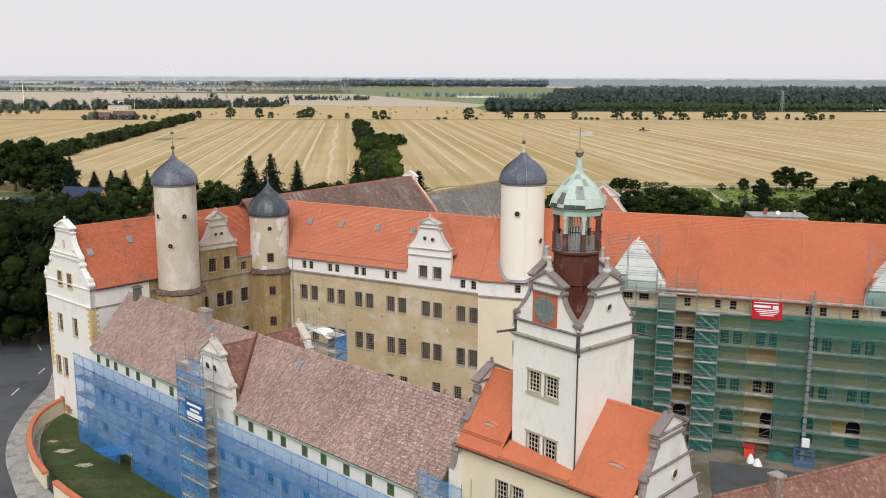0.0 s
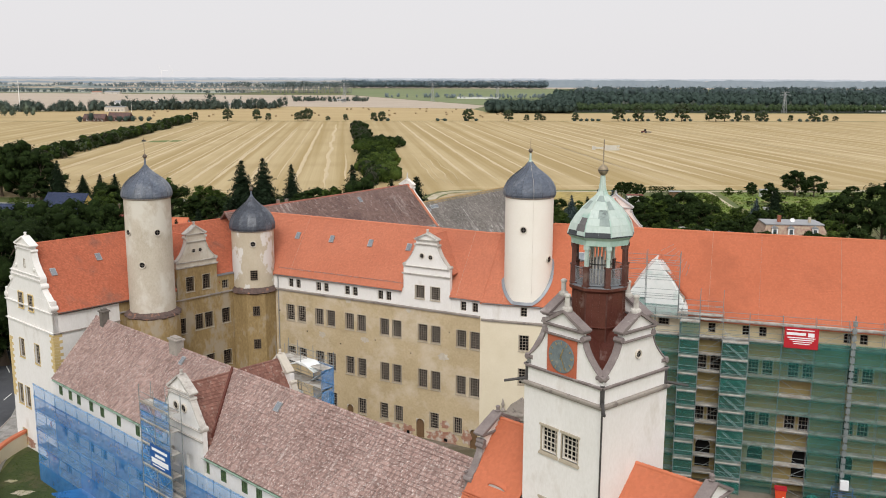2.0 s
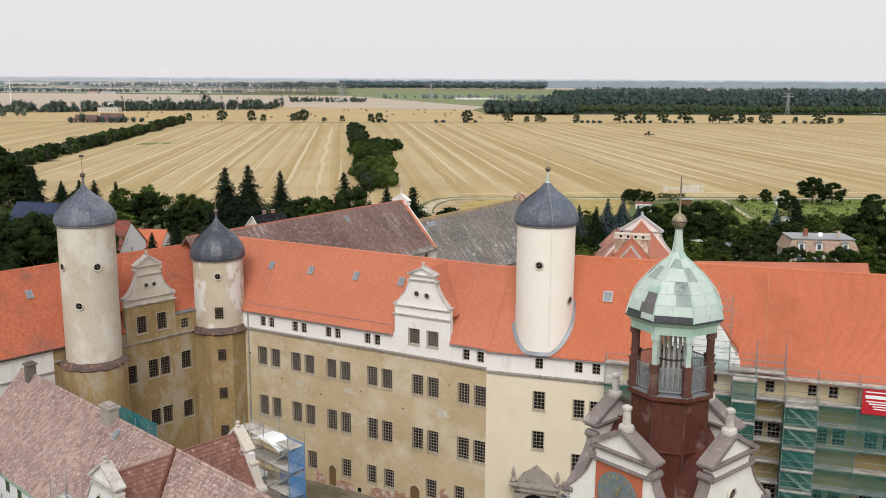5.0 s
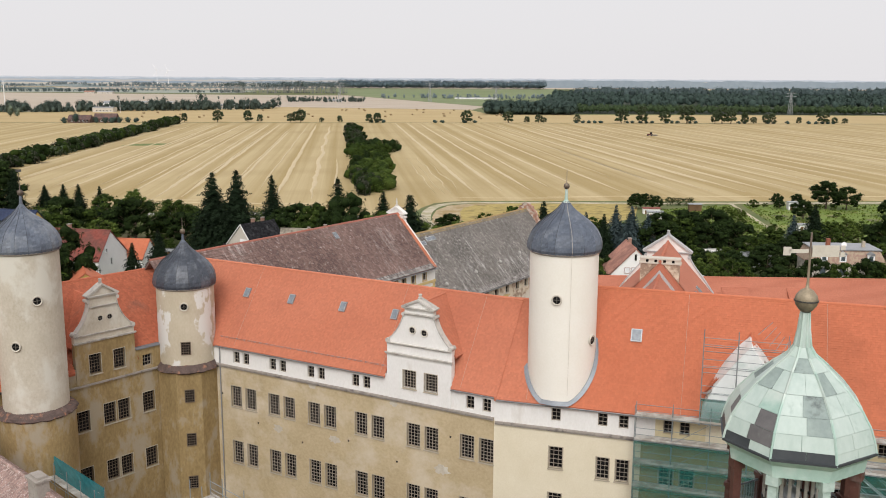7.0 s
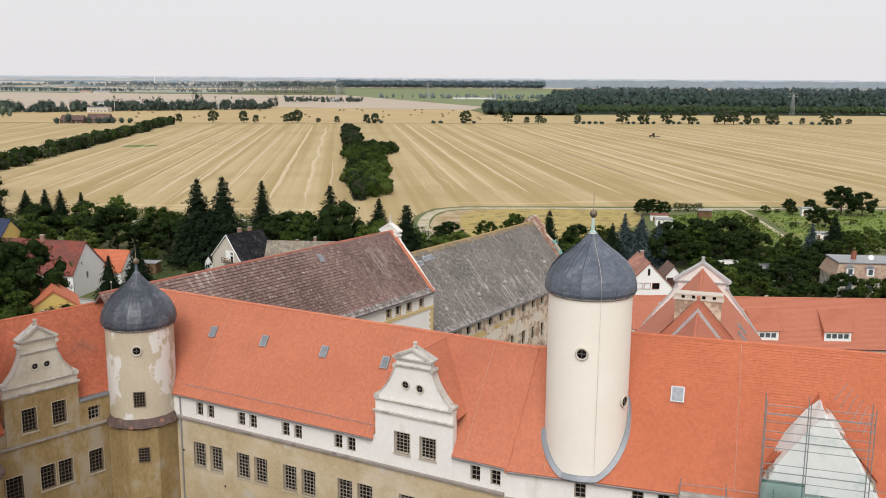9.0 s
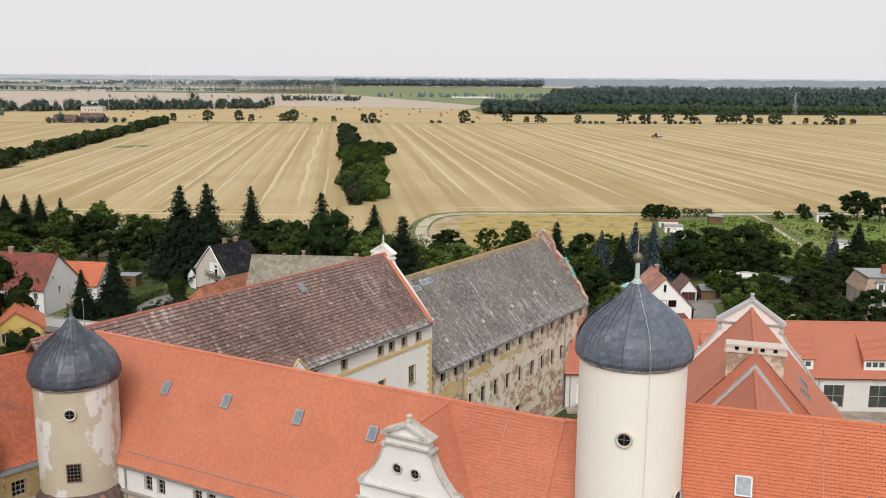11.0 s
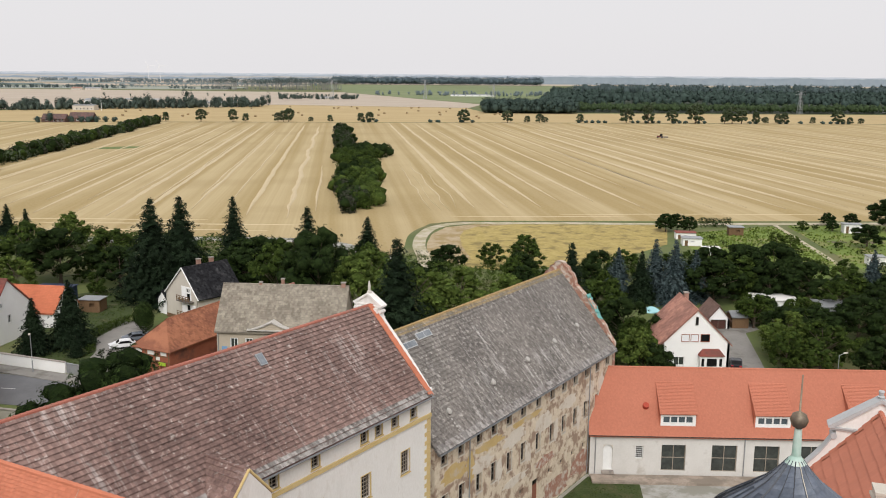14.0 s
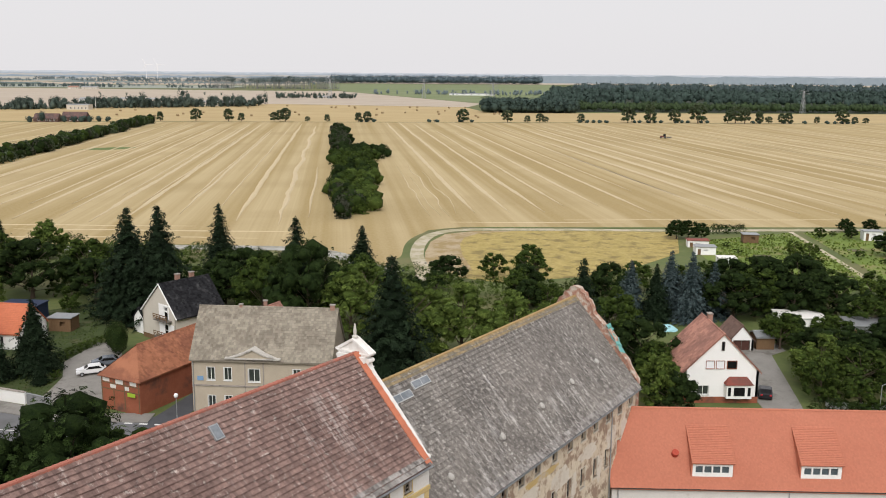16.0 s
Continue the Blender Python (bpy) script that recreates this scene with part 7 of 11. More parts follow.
# ---- ground, fields, roads ----
def striped(name, a, b, dark, yaw=6.0, width=8.0, rough=0.95):
    """Mown stubble: broad swathes along one direction, fine rows inside them, worn and damp patches."""
    m = bpy.data.materials.new(name)
    m.use_nodes = True
    n, l = m.node_tree.nodes, m.node_tree.links
    p = n["Principled BSDF"]
    p.inputs["Roughness"].default_value, p.inputs["Specular IOR Level"].default_value = rough, 0.1
    geo = n.new("ShaderNodeNewGeometry")
    rot = n.new("ShaderNodeMapping")
    rot.inputs["Rotation"].default_value = (0, 0, radians(-yaw))
    l.new(geo.outputs["Position"], rot.inputs["Vector"])

    def field_noise(sx, sy, detail=3):
        mp = n.new("ShaderNodeMapping")
        mp.inputs["Scale"].default_value = (sx, sy, 0.0)
        l.new(rot.outputs["Vector"], mp.inputs["Vector"])
        t = n.new("ShaderNodeTexNoise")
        t.inputs["Scale"].default_value, t.inputs["Detail"].default_value = 1.0, detail
        l.new(mp.outputs["Vector"], t.inputs["Vector"])
        return t.outputs["Fac"]

    def ramp(v, lo, hi):
        r = n.new("ShaderNodeMapRange")
        r.inputs["From Min"].default_value, r.inputs["From Max"].default_value = lo, hi
        l.new(v, r.inputs["Value"])
        return r.outputs["Result"]

    def mix(f, x, y):
        k = n.new("ShaderNodeMix")
        k.data_type = "RGBA"
        l.new(f, k.inputs["Factor"])
        for v, s in ((x, "A"), (y, "B")):
            if isinstance(v, tuple):
                k.inputs[s].default_value = (*v, 1)
            else:
                l.new(v, k.inputs[s])
        return k.outputs["Result"]

    rows = ramp(field_noise(1 / width, 0.0012, 2), 0.41, 0.59)
    fine = ramp(field_noise(1.6, 0.012, 3), 0.3, 0.7)
    blot = ramp(field_noise(0.012, 0.02, 5), 0.45, 0.75)
    speck = ramp(field_noise(1.2, 0.9, 4), 0.3, 0.7)
    c1 = mix(rows, a, b)
    c2 = mix(fine, dark, c1)
    half = n.new("ShaderNodeMix")
    half.data_type = "RGBA"
    half.inputs["Factor"].default_value = 0.28
    l.new(c1, half.inputs["A"])
    l.new(c2, half.inputs["B"])
    sc = n.new("ShaderNodeMath")
    sc.operation = "MULTIPLY"
    sc.inputs[1].default_value = 0.55
    l.new(blot, sc.inputs[0])
    c3 = mix(sc.outputs[0], half.outputs["Result"], dark)
    sp = n.new("ShaderNodeMath")
    sp.operation = "MULTIPLY"
    sp.inputs[1].default_value = 0.35
    l.new(speck, sp.inputs[0])
    l.new(mix(sp.outputs[0], c3, b), p.inputs["Base Color"])
    return m


MEADOW = surface("rough_meadow", (0.075, 0.105, 0.03), (0.13, 0.15, 0.05), (0.17, 0.15, 0.07), 0.05, 0.8, cscale=0.03, cover=0.56, cwidth=0.1)
STUBBLE = striped("golden_stubble", (0.335, 0.25, 0.112), (0.47, 0.375, 0.215), (0.28, 0.205, 0.092))
STUBBLE_FAR = striped("pale_gold_stubble", (0.41, 0.31, 0.16), (0.47, 0.365, 0.20), (0.36, 0.265, 0.13), 84, 9)
FALLOW = striped("pale_fallow_field", (0.41, 0.345, 0.275), (0.47, 0.40, 0.325), (0.35, 0.295, 0.235), 70, 14)
CROP_GREEN = striped("green_crop_field", (0.14, 0.185, 0.085), (0.20, 0.235, 0.12), (0.22, 0.22, 0.14), 80, 60)
DRY_GRASS = surface("dry_yellow_meadow", (0.28, 0.215, 0.055), (0.47, 0.365, 0.14), (0.19, 0.145, 0.05), 0.45, 1.6, cscale=0.22, cover=0.57, cwidth=0.08)
STRAW = surface("straw_swath", (0.47, 0.375, 0.225), (0.55, 0.45, 0.29), None, 0.5, 4)
# Haze over the far fields is put into this grey-green.
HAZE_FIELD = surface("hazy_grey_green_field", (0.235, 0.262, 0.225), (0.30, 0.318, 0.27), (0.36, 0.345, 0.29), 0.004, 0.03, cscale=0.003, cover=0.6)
SANDY = surface("pale_dry_soil", (0.36, 0.28, 0.17), (0.45, 0.36, 0.24), (0.30, 0.22, 0.10), 0.3, 3, cscale=0.2)
DIRT = surface("sandy_track", (0.44, 0.38, 0.28), (0.52, 0.46, 0.36), (0.33, 0.30, 0.18), 0.4, 3, cscale=0.2)
ASPHALT = surface("grey_asphalt", (0.062, 0.065, 0.072), (0.092, 0.095, 0.102), (0.052, 0.054, 0.058), 0.3, 6, cscale=0.12, cover=0.6)
ASPHALT_PALE = surface("pale_worn_asphalt", (0.125, 0.125, 0.13), (0.165, 0.165, 0.17), (0.12, 0.12, 0.12), 0.3, 6, cscale=0.12, cover=0.6)
PAVING = surface("concrete_paving", (0.34, 0.33, 0.30), (0.42, 0.41, 0.38), (0.26, 0.25, 0.21), 0.5, 5, cscale=0.3)
DRIVE = surface("worn_grey_drive", (0.20, 0.187, 0.17), (0.27, 0.255, 0.232), (0.15, 0.14, 0.12), 0.4, 4, cscale=0.3, cover=0.6)
LANE_WHITE = surface("worn_lane_paint", (0.6, 0.6, 0.58), (0.7, 0.7, 0.68), None, 2, 9)


LAWN = surface("green_lawn", (0.085, 0.13, 0.030), (0.14, 0.185, 0.052), (0.17, 0.175, 0.075), 0.35, 4, cscale=0.3, cover=0.57, bump=0.6, bumpdist=0.1)


def patch(name, outline, z, material, label, kind="structure", category="ground"):
    """A flat sheet of ground with a shallow edge."""
    n = len(outline)
    v = [(x, y, z) for x, y in outline] + [(x, y, z - 0.3) for x, y in outline]
    f = [tuple(range(n))] + [(i, i + n, (i + 1) % n + n, (i + 1) % n) for i in range(n)]
    ob = solo(name, mesh_of(name, v, f), material, Matrix(), label, category, kind=kind)
    return ob


def strip(name, line, width, z, material, label, category="road", thick=0.3, kind="structure"):
    """A ribbon of ground along a line of points."""
    pts = [Vector((x, y, 0)) for x, y in line]
    l, r = [], []
    for i, p in enumerate(pts):
        d = (pts[min(i + 1, len(pts) - 1)] - pts[max(i - 1, 0)]).normalized()
        nrm = Vector((-d.y, d.x, 0)) * width / 2
        l.append(p + nrm)
        r.append(p - nrm)
    v = [(p.x, p.y, z) for p in l + r] + [(p.x, p.y, z - thick) for p in l + r]
    n = len(pts)
    f = []
    for i in range(n - 1):
        f += [(i, n + i, n + i + 1, i + 1), (i, i + 1, 2 * n + i + 1, 2 * n + i), (n + i, 3 * n + i, 3 * n + i + 1, n + i + 1)]
    return solo(name, mesh_of(name, v, f), material, Matrix(), label, category, kind=kind)


def curve(pts, n=8):
    """A smooth line through the points."""
    out = []
    P = [Vector((*p, 0)) for p in pts]
    P = [P[0] * 2 - P[1]] + P + [P[-1] * 2 - P[-2]]
    for i in range(1, len(P) - 2):
        for k in range(n):
            t = k / n
            a, b, c, d = P[i - 1], P[i], P[i + 1], P[i + 2]
            q = 0.5 * ((2 * b) + (c - a) * t + (2 * a - 5 * b + 4 * c - d) * t * t + (3 * b - a - 3 * c + d) * t ** 3)
            out.append((q.x, q.y))
    out.append((P[-2].x, P[-2].y))
    return out


solo("ground", boxes((-5200, 5200, -400, 5600, -1, 0)), MEADOW, Matrix(), "flat green and brown farmland to the horizon", "ground", kind="structure")
patch("stubble_field", [(-700, 420), (-300, 372), (-160, 336), (-95, 333.5), (-60, 334), (-30, 330), (-12, 308), (-8.5, 320), (-7, 342), (-2, 358), (8, 364), (140, 368), (420, 385), (900, 430), (1100, 985), (430, 968), (20, 945), (-162, 928), (-420, 905), (-800, 880)], 0.03, STUBBLE, "harvested golden stubble field with straw rows", category="field")
patch("stubble_field", [(-900, 892), (-420, 912), (-162, 934), (20, 951), (430, 974), (1100, 990), (1300, 1230), (540, 1195), (150, 1172), (62, 1160), (40, 1330), (-230, 1400), (-500, 1150), (-900, 1080)], 0.05, STUBBLE_FAR, "distant stubble field with round bales", category="field")
patch("fallow_field", [(-900, 1150), (-500, 1180), (-230, 1405), (45, 1335), (70, 1480), (-30, 1760), (-230, 2330), (-500, 2330), (-1100, 2470), (-2200, 2470), (-2200, 1250)], 0.08, FALLOW, "pale harvested field in the distance", category="field")
patch("green_field", [(75, 1490), (110, 1560), (300, 2050), (480, 3900), (-480, 3900), (-225, 2340), (-25, 1765)], 0.1, CROP_GREEN, "distant green crop field", category="field")
patch("far_field", [(-3200, 2640), (-560, 2560), (-600, 3080), (-3200, 3150)], 0.1, HAZE_FIELD, "far fields with haze in their grey-green colour", category="field")
patch("fallow_field", [(-3600, 3260), (-500, 3210), (-450, 3480), (-600, 3880), (-3600, 3800)], 0.15, FALLOW, "far pale fields near the horizon", category="field")
# Pale sheet laid below the horizon to imitate blue-white haze.
patch("fallow_field", [(-5100, 4020), (5100, 4020), (5100, 4812), (-5100, 4812)], 0.2, FALLOW, "farthest pale fields standing in for haze", category="field")
patch("dry_meadow", [(-0.8, 309), (6, 296), (14, 292), (40, 300), (62, 326), (68, 350), (66, 357.6), (36, 358.2), (11.5, 357.2), (2.8, 351.6), (-1.2, 340), (-2.6, 325)], 0.04, DRY_GRASS, "dry yellow meadow inside the track's bend", category="field")
patch("bare_soil", [(-2.4, 311), (-2.55, 325), (-1.15, 340), (2.9, 351.5), (11.6, 357.1), (24, 357.9), (12, 353), (8, 346), (6.5, 336), (6.8, 322), (8.5, 305), (6, 297)], 0.05, SANDY, "pale sandy soil along the track")
strip("farm_track", curve([(-3.2, 285), (-3, 305), (-4.6, 322), (-3.6, 340), (0.5, 353), (10, 359.3), (38, 360.3), (67, 359.8), (104, 361.5), (180, 366), (400, 380)]), 3.4, 0.06, DIRT, "pale sandy farm track round a bend")
strip("grass_verge", curve([(-6.2, 305), (-7.6, 322), (-6.6, 341), (-1, 356), (9, 362.5), (38, 363.2), (104, 364)]), 1.3, 0.045, MEADOW, "green grass verge beside the track", "verge")
strip("country_road", curve([(-160, 318), (-95, 328), (-60, 330), (-30, 326), (-10, 300)]), 5.5, 0.05, PAVING, "grey country road between trees")
strip("hedge_strip", [(-420, 906), (-162, 930.5), (20, 947), (430, 970.5), (1000, 986)], 5, 0.07, MEADOW, "green field margin between two fields", "verge")
strip("street", curve([(-34, 60), (-47, 84), (-55.5, 104), (-58.6, 118), (-59.2, 128), (-66, 142), (-80, 158), (-105, 185), (-140, 215)]), 8.6, 0.05, ASPHALT, "grey asphalt street beside the castle")
strip("street", curve([(-190, 258), (-110, 227), (-75, 214), (-52, 208.5), (-32, 206.5), (-10, 199), (20, 200)]), 11.0, 0.055, ASPHALT_PALE, "asphalt village street behind the castle")
patch("street_junction", [(-57, 112), (-75, 112), (-92, 150), (-70, 150), (-60, 134)], 0.045, ASPHALT, "asphalt street junction below trees")
strip("side_street", curve([(-36.5, 208), (-34.5, 214), (-31.5, 224), (-25, 238)]), 3.6, 0.06, ASPHALT, "narrow asphalt lane between two houses")
pavement = strip("pavement", curve([(-37, 80), (-43.8, 90.6), (-47.8, 97.4), (-50.4, 104), (-52.0, 111.7), (-53.0, 120), (-56, 130)]), 3.6, 0.17, PAVING, "cobbled pavement beside the street", "pavement")
strip("pavement", curve([(-112, 235), (-75, 222), (-63, 218.0), (-56, 215.2), (-50, 213.2), (-44, 212.4), (-37, 212.2)]), 3.0, 0.17, DRIVE, "pale pavement along a garden wall", "pavement")
strip("kerb", curve([(-38.6, 80.6), (-45.4, 91.4), (-49.5, 98.2), (-52.1, 104.4), (-53.8, 111.7), (-54.8, 120)]), 0.15, 0.2, STONE, "stone kerb at the street edge", "kerb")
for (xa, ya), (xb, yb) in (((-58.55, 117.5), (-58.75, 120.2)), ((-58.85, 126.6), (-59.0, 129.2)), ((-56.2, 106.4), (-57.0, 109.2)), ((-51.8, 94.2), (-53.0, 97.0)), ((-63.5, 138.2), (-65.4, 141.2)), ((-72.4, 149.6), (-74.4, 152.0))):
    strip("lane_mark", [(xa, ya), (xb, yb)], 0.16, 0.056, LANE_WHITE, "white lane mark on the street", "lane mark", 0.01)
for x, y in ((-62, 210.5), (-55, 208.3), (-48, 206.8), (-41, 206.3)):
    strip("lane_mark", [(x, y), (x + 2.2, y - 0.35)], 0.15, 0.062, LANE_WHITE, "white lane mark on the village street", "lane mark", 0.01)
for k in range(4):
    strip("crossing_mark", [(-40 + k * 2.0, 210.6 - k * 0.25), (-38.9 + k * 2.0, 210.45 - k * 0.25)], 0.4, 0.062, LANE_WHITE, "white give-way block on the street", "lane mark", 0.01)
patch("parking_yard", [(-54.4, 217.6), (-45.8, 213.6), (-44.8, 222), (-44.5, 232), (-49.3, 238), (-53.2, 246.5), (-56, 246.2), (-57.6, 235.5), (-55, 228.3), (-54.6, 223.5)], 0.06, DRIVE, "grey paved yard beside a brick barn")
patch("traffic_island", [(-72.6, 146.5), (-70.2, 143), (-68.6, 149.6), (-69.8, 153)], 0.18, PAVING, "pale paved island at the street junction", category="pavement")
patch("courtyard", [(-41, 104), (-22, 124), (4.4, 109.7), (62, 91.5), (52, 62), (20, 58), (10, 66), (2, 72)], 0.4, GRAVEL, "worn gravel and earth castle courtyard")
patch("courtyard_drive", [(30, 96), (62, 86), (54, 66), (30, 70), (26, 80)], 0.42, ASPHALT, "asphalt drive across the courtyard")
patch("rear_court", [(-14, 128), (6, 112), (50, 100), (66, 150), (66, 182), (17, 183), (-1, 157)], 0.03, PAVING, "paved rear court of the castle")
patch("lawn", [(17.0, 182.2), (22.6, 182.0), (22.0, 176.4), (14.2, 166.4), (2.5, 150), (-2.5, 153.6)], 0.07, GRASS, "mown lawn beside a derelict building", category="lawn")
strip("path", [(27, 182), (22.9, 176.2), (15.2, 166), (4, 150)], 1.6, 0.08, PAVING, "grey paved path along the lawn", "path")
patch("terrace", [(17.2, 180.4), (60, 178.8), (60, 181), (17.2, 182.4)], 0.3, surface("stone_terrace", (0.30, 0.24, 0.19), (0.42, 0.35, 0.29), (0.24, 0.2, 0.16), 1.5, 6), "rough stone terrace along a white building")
patch("driveway", [(44.5, 216), (49.8, 216), (50.6, 220), (54.4, 240.6), (57.6, 243), (57.6, 247), (48.6, 247), (45, 232)], 0.06, DRIVE, "grey concrete driveway beside a white house")
ALLOTMENT = surface("patchy_allotment_grass", (0.090, 0.142, 0.022), (0.175, 0.232, 0.045), (0.24, 0.215, 0.09), 0.12, 1.2, cscale=0.11, cover=0.58, cwidth=0.06, bump=0.6, bumpdist=0.1)
patch("garden_lawn", [(68, 342), (102, 357), (97, 292), (84, 282), (66, 306)], 0.04, ALLOTMENT, "allotment garden lawns with beds", category="garden")
patch("garden_lawn", [(106, 357), (190, 360), (190, 288), (99, 284)], 0.04, ALLOTMENT, "allotment lawns behind shrubs", category="garden")
patch("house_lawn", [(-68, 222.4), (-54.7, 218.3), (-54.9, 228.3), (-57.4, 235), (-55.9, 246.4), (-57, 252), (-64, 274), (-76, 264), (-70, 248)], 0.04, GRASS, "green garden lawn beside houses", category="garden")
strip("garden_path", [(103, 358.5), (99.3, 322), (96.3, 296)], 1.4, 0.07, DIRT, "straight pale garden path", "path")
patch("castle_lawn", [(-47, 116), (-49, 109), (-48, 100), (-44.5, 93), (-39, 86.5), (-30, 80), (-8, 60), (-3, 65), (-41, 101.5)], 0.05, GRASS, "rough lawn between wall and scaffold", category="lawn")
for x, y, a in ((-46.2, 101.7, 0.7), (-43.7, 98.9, 1.2), (-39.9, 95.0, 1.1)):
    patch("bare_soil", [(x + a * math.cos(k) * 0.9 * (0.7 + 0.5 * math.sin(3.1 * k + x) ** 2), y + a * math.sin(k) * 0.5 * (0.7 + 0.5 * math.cos(2.3 * k + y) ** 2)) for k in np.linspace(0, 6.0, 17)], 0.07, DIRT, "bare pale soil in the lawn")

patch("green_patch", [(-203, 620), (-200, 634), (-186, 642), (-176, 640), (-180, 628), (-188, 621)], 0.06, LAWN, "small green weedy patch in the stubble")

# straw rows left by the harvester
sr = random.Random(31)


def straw_row(x0, y0, y1, width, wob, yaw=6.0):
    dx = -math.tan(radians(yaw))
    pts, y = [], y0
    while y < y1:
        pts.append((x0 + dx * (y - 394) + wob * (noise.noise(Vector((x0, y * 0.02, 0))) * 2 + noise.noise(Vector((x0, y * 0.06, 5)))), y))
        y += 9
    n = len(pts)
    v, f = [], []
    for x, yy in pts:
        w = width * (0.8 + 0.4 * noise.noise(Vector((x0, yy * 0.15, 9)))) * min(1.0, 0.12 + (yy - y0) / 50, 0.2 + (y1 - yy) / 90)
        v += [(x - w / 2, yy, 0.03), (x - w / 4, yy, 0.2), (x + w / 4, yy, 0.2), (x + w / 2, yy, 0.03)]
    for i in range(n - 1):
        for k in range(3):
            a = i * 4 + k
            f.append((a, a + 1, a + 5, a + 4))
    solo("straw_swath", mesh_of("straw_swath", v, f), STRAW, Matrix(), "pale row of cut straw on stubble", "straw", group="straw rows on the field")


def headland(x0, x1, y0, slope, width):
    """A straw row laid crosswise along the near edge of the field."""
    v, f = [], []
    n = int((x1 - x0) / 6)
    for i in range(n + 1):
        x = x0 + (x1 - x0) * i / n
        y = y0 + slope * (x - x0) + 1.2 * noise.noise(Vector((x * 0.05, y0, 2)))
        w = width * (0.6 + 0.8 * abs(noise.noise(Vector((x * 0.09, y0, 7))))) * min(1.0, 0.15 + min(i, n - i) / 4)
        v += [(x, y - w / 2, 0.03), (x, y - w / 4, 0.16), (x, y + w / 4, 0.16), (x, y + w / 2, 0.03)]
        if i:
            for k in range(3):
                a = 4 * i - 4 + k
                f.append((a, a + 4, a + 5, a + 1))
    solo("straw_swath", mesh_of("straw_swath", v, f), STRAW, Matrix(), "pale row of cut straw across the field's near edge", "straw", group="straw rows on the field")


for x0, x1, y0, slope, w in ((-150, -48, 344, 0.0, 1.1), (-120, -36, 356, -0.03, 1.5), (-160, -70, 364, -0.02, 0.9), (4, 60, 372, 0.03, 0.9), (40, 130, 378, 0.04, 0.8), (150, 260, 382, 0.05, 0.9)):
    headland(x0, x1, y0, slope, w)
for x0, y0, y1, w, wob in ((12.5, 392, 935, 2.3, 0.2), (24.2, 393, 935, 2.3, 0.2), (35.8, 394, 910, 2.2, 0.2), (70.8, 394, 915, 2.0, 0.2), (95, 396, 640, 1.6, 0.2), (107, 396, 700, 1.7, 0.2), (119.7, 394, 872, 2.0, 0.2), (131.6, 392, 874, 1.9, 0.2), (143.5, 398, 900, 1.8, 0.2), (155.5, 400, 890, 1.8, 0.2), (167, 430, 900, 1.6, 0.2), (190, 400, 900, 1.6, 0.2), (214, 410, 880, 1.6, 0.2), (238, 420, 880, 1.6, 0.2), (262, 430, 900, 1.5, 0.2), (290, 440, 900, 1.5, 0.2),
                           (-62.9, 372, 897, 2.4, 0.4), (-50.2, 366, 875, 2.4, 0.9), (-97.0, 370, 892, 2.4, 0.3), (-106.6, 369, 890, 2.4, 0.3), (-131.0, 374, 888, 2.2, 0.3), (-145.5, 395, 872, 2.2, 0.3), (-153, 400, 880, 2.0, 0.3), (-175, 420, 870, 1.6, 0.3), (-118, 380, 860, 1.6, 0.25), (-82, 385, 800, 1.6, 0.25), (3, 385, 560, 0.8, 1.4), (-3, 385, 540, 0.7, 1.2), (7, 390, 520, 0.7, 1.0), (0, 385, 500, 0.5, 1.3), (-41, 380, 540, 1.2, 0.3), (-230, 520, 880, 1.6, 0.3), (-260, 560, 880, 1.6, 0.3)):
    straw_row(x0, y0, y1, w, wob)
for k in range(46):
    x0 = 47 + 12.0 * k
    if abs(x0 - 71) < 8:
        continue
    straw_row(x0 + sr.uniform(-1.5, 1.5), 398 + 0.08 * x0 + sr.uniform(0, 60), sr.uniform(760, 930), sr.uniform(0.8, 2.2), 0.25)
for k in range(14):
    x0 = -71 - 13.0 * k
    straw_row(x0 + sr.uniform(-2, 2), 380 + 0.25 * abs(x0 + 70) + sr.uniform(0, 40), sr.uniform(780, 890), sr.uniform(0.7, 1.5), 0.3)
BALE = surface("weathered_straw_bale", (0.24, 0.17, 0.09), (0.34, 0.26, 0.15), None, 0.8, 4)
for i in range(60):
    x, y = sr.uniform(-420, 120), sr.uniform(1010, 1330)
    if y > 1150 and x > 40:
        continue
    bm = bmesh.new()
    bar(bm, (-1.2, 0, 1.0), (1.2, 0, 1.0), 1.0, 12)
    solo("straw_bale", bm, BALE, pose(x, y, 0, 0, 0, sr.uniform(0, 180)), "round straw bale on a far stubble field", "straw bale", group="straw bales")

# ---- plants ----
def leaf_material(name, a, b, val=0.35, holes=0.0):
    """Leaf sprays; holes: the fineness of the gaps between leaves within a spray."""
    m = surface(name, a, b, None, 0.4, 2.0, rough=0.8, bump=0.0, pieces=val, spec=0.06)
    if holes:
        n, l = m.node_tree.nodes, m.node_tree.links
        geo, t, r = n.new("ShaderNodeNewGeometry"), n.new("ShaderNodeTexNoise"), n.new("ShaderNodeMapRange")
        t.inputs["Scale"].default_value, t.inputs["Detail"].default_value = holes, 2.0
        r.inputs["From Min"].default_value, r.inputs["From Max"].default_value = 0.46, 0.50
        l.new(geo.outputs["Position"], t.inputs["Vector"])
        l.new(t.outputs["Fac"], r.inputs["Value"])
        l.new(r.outputs["Result"], n["Principled BSDF"].inputs["Alpha"])
    return m


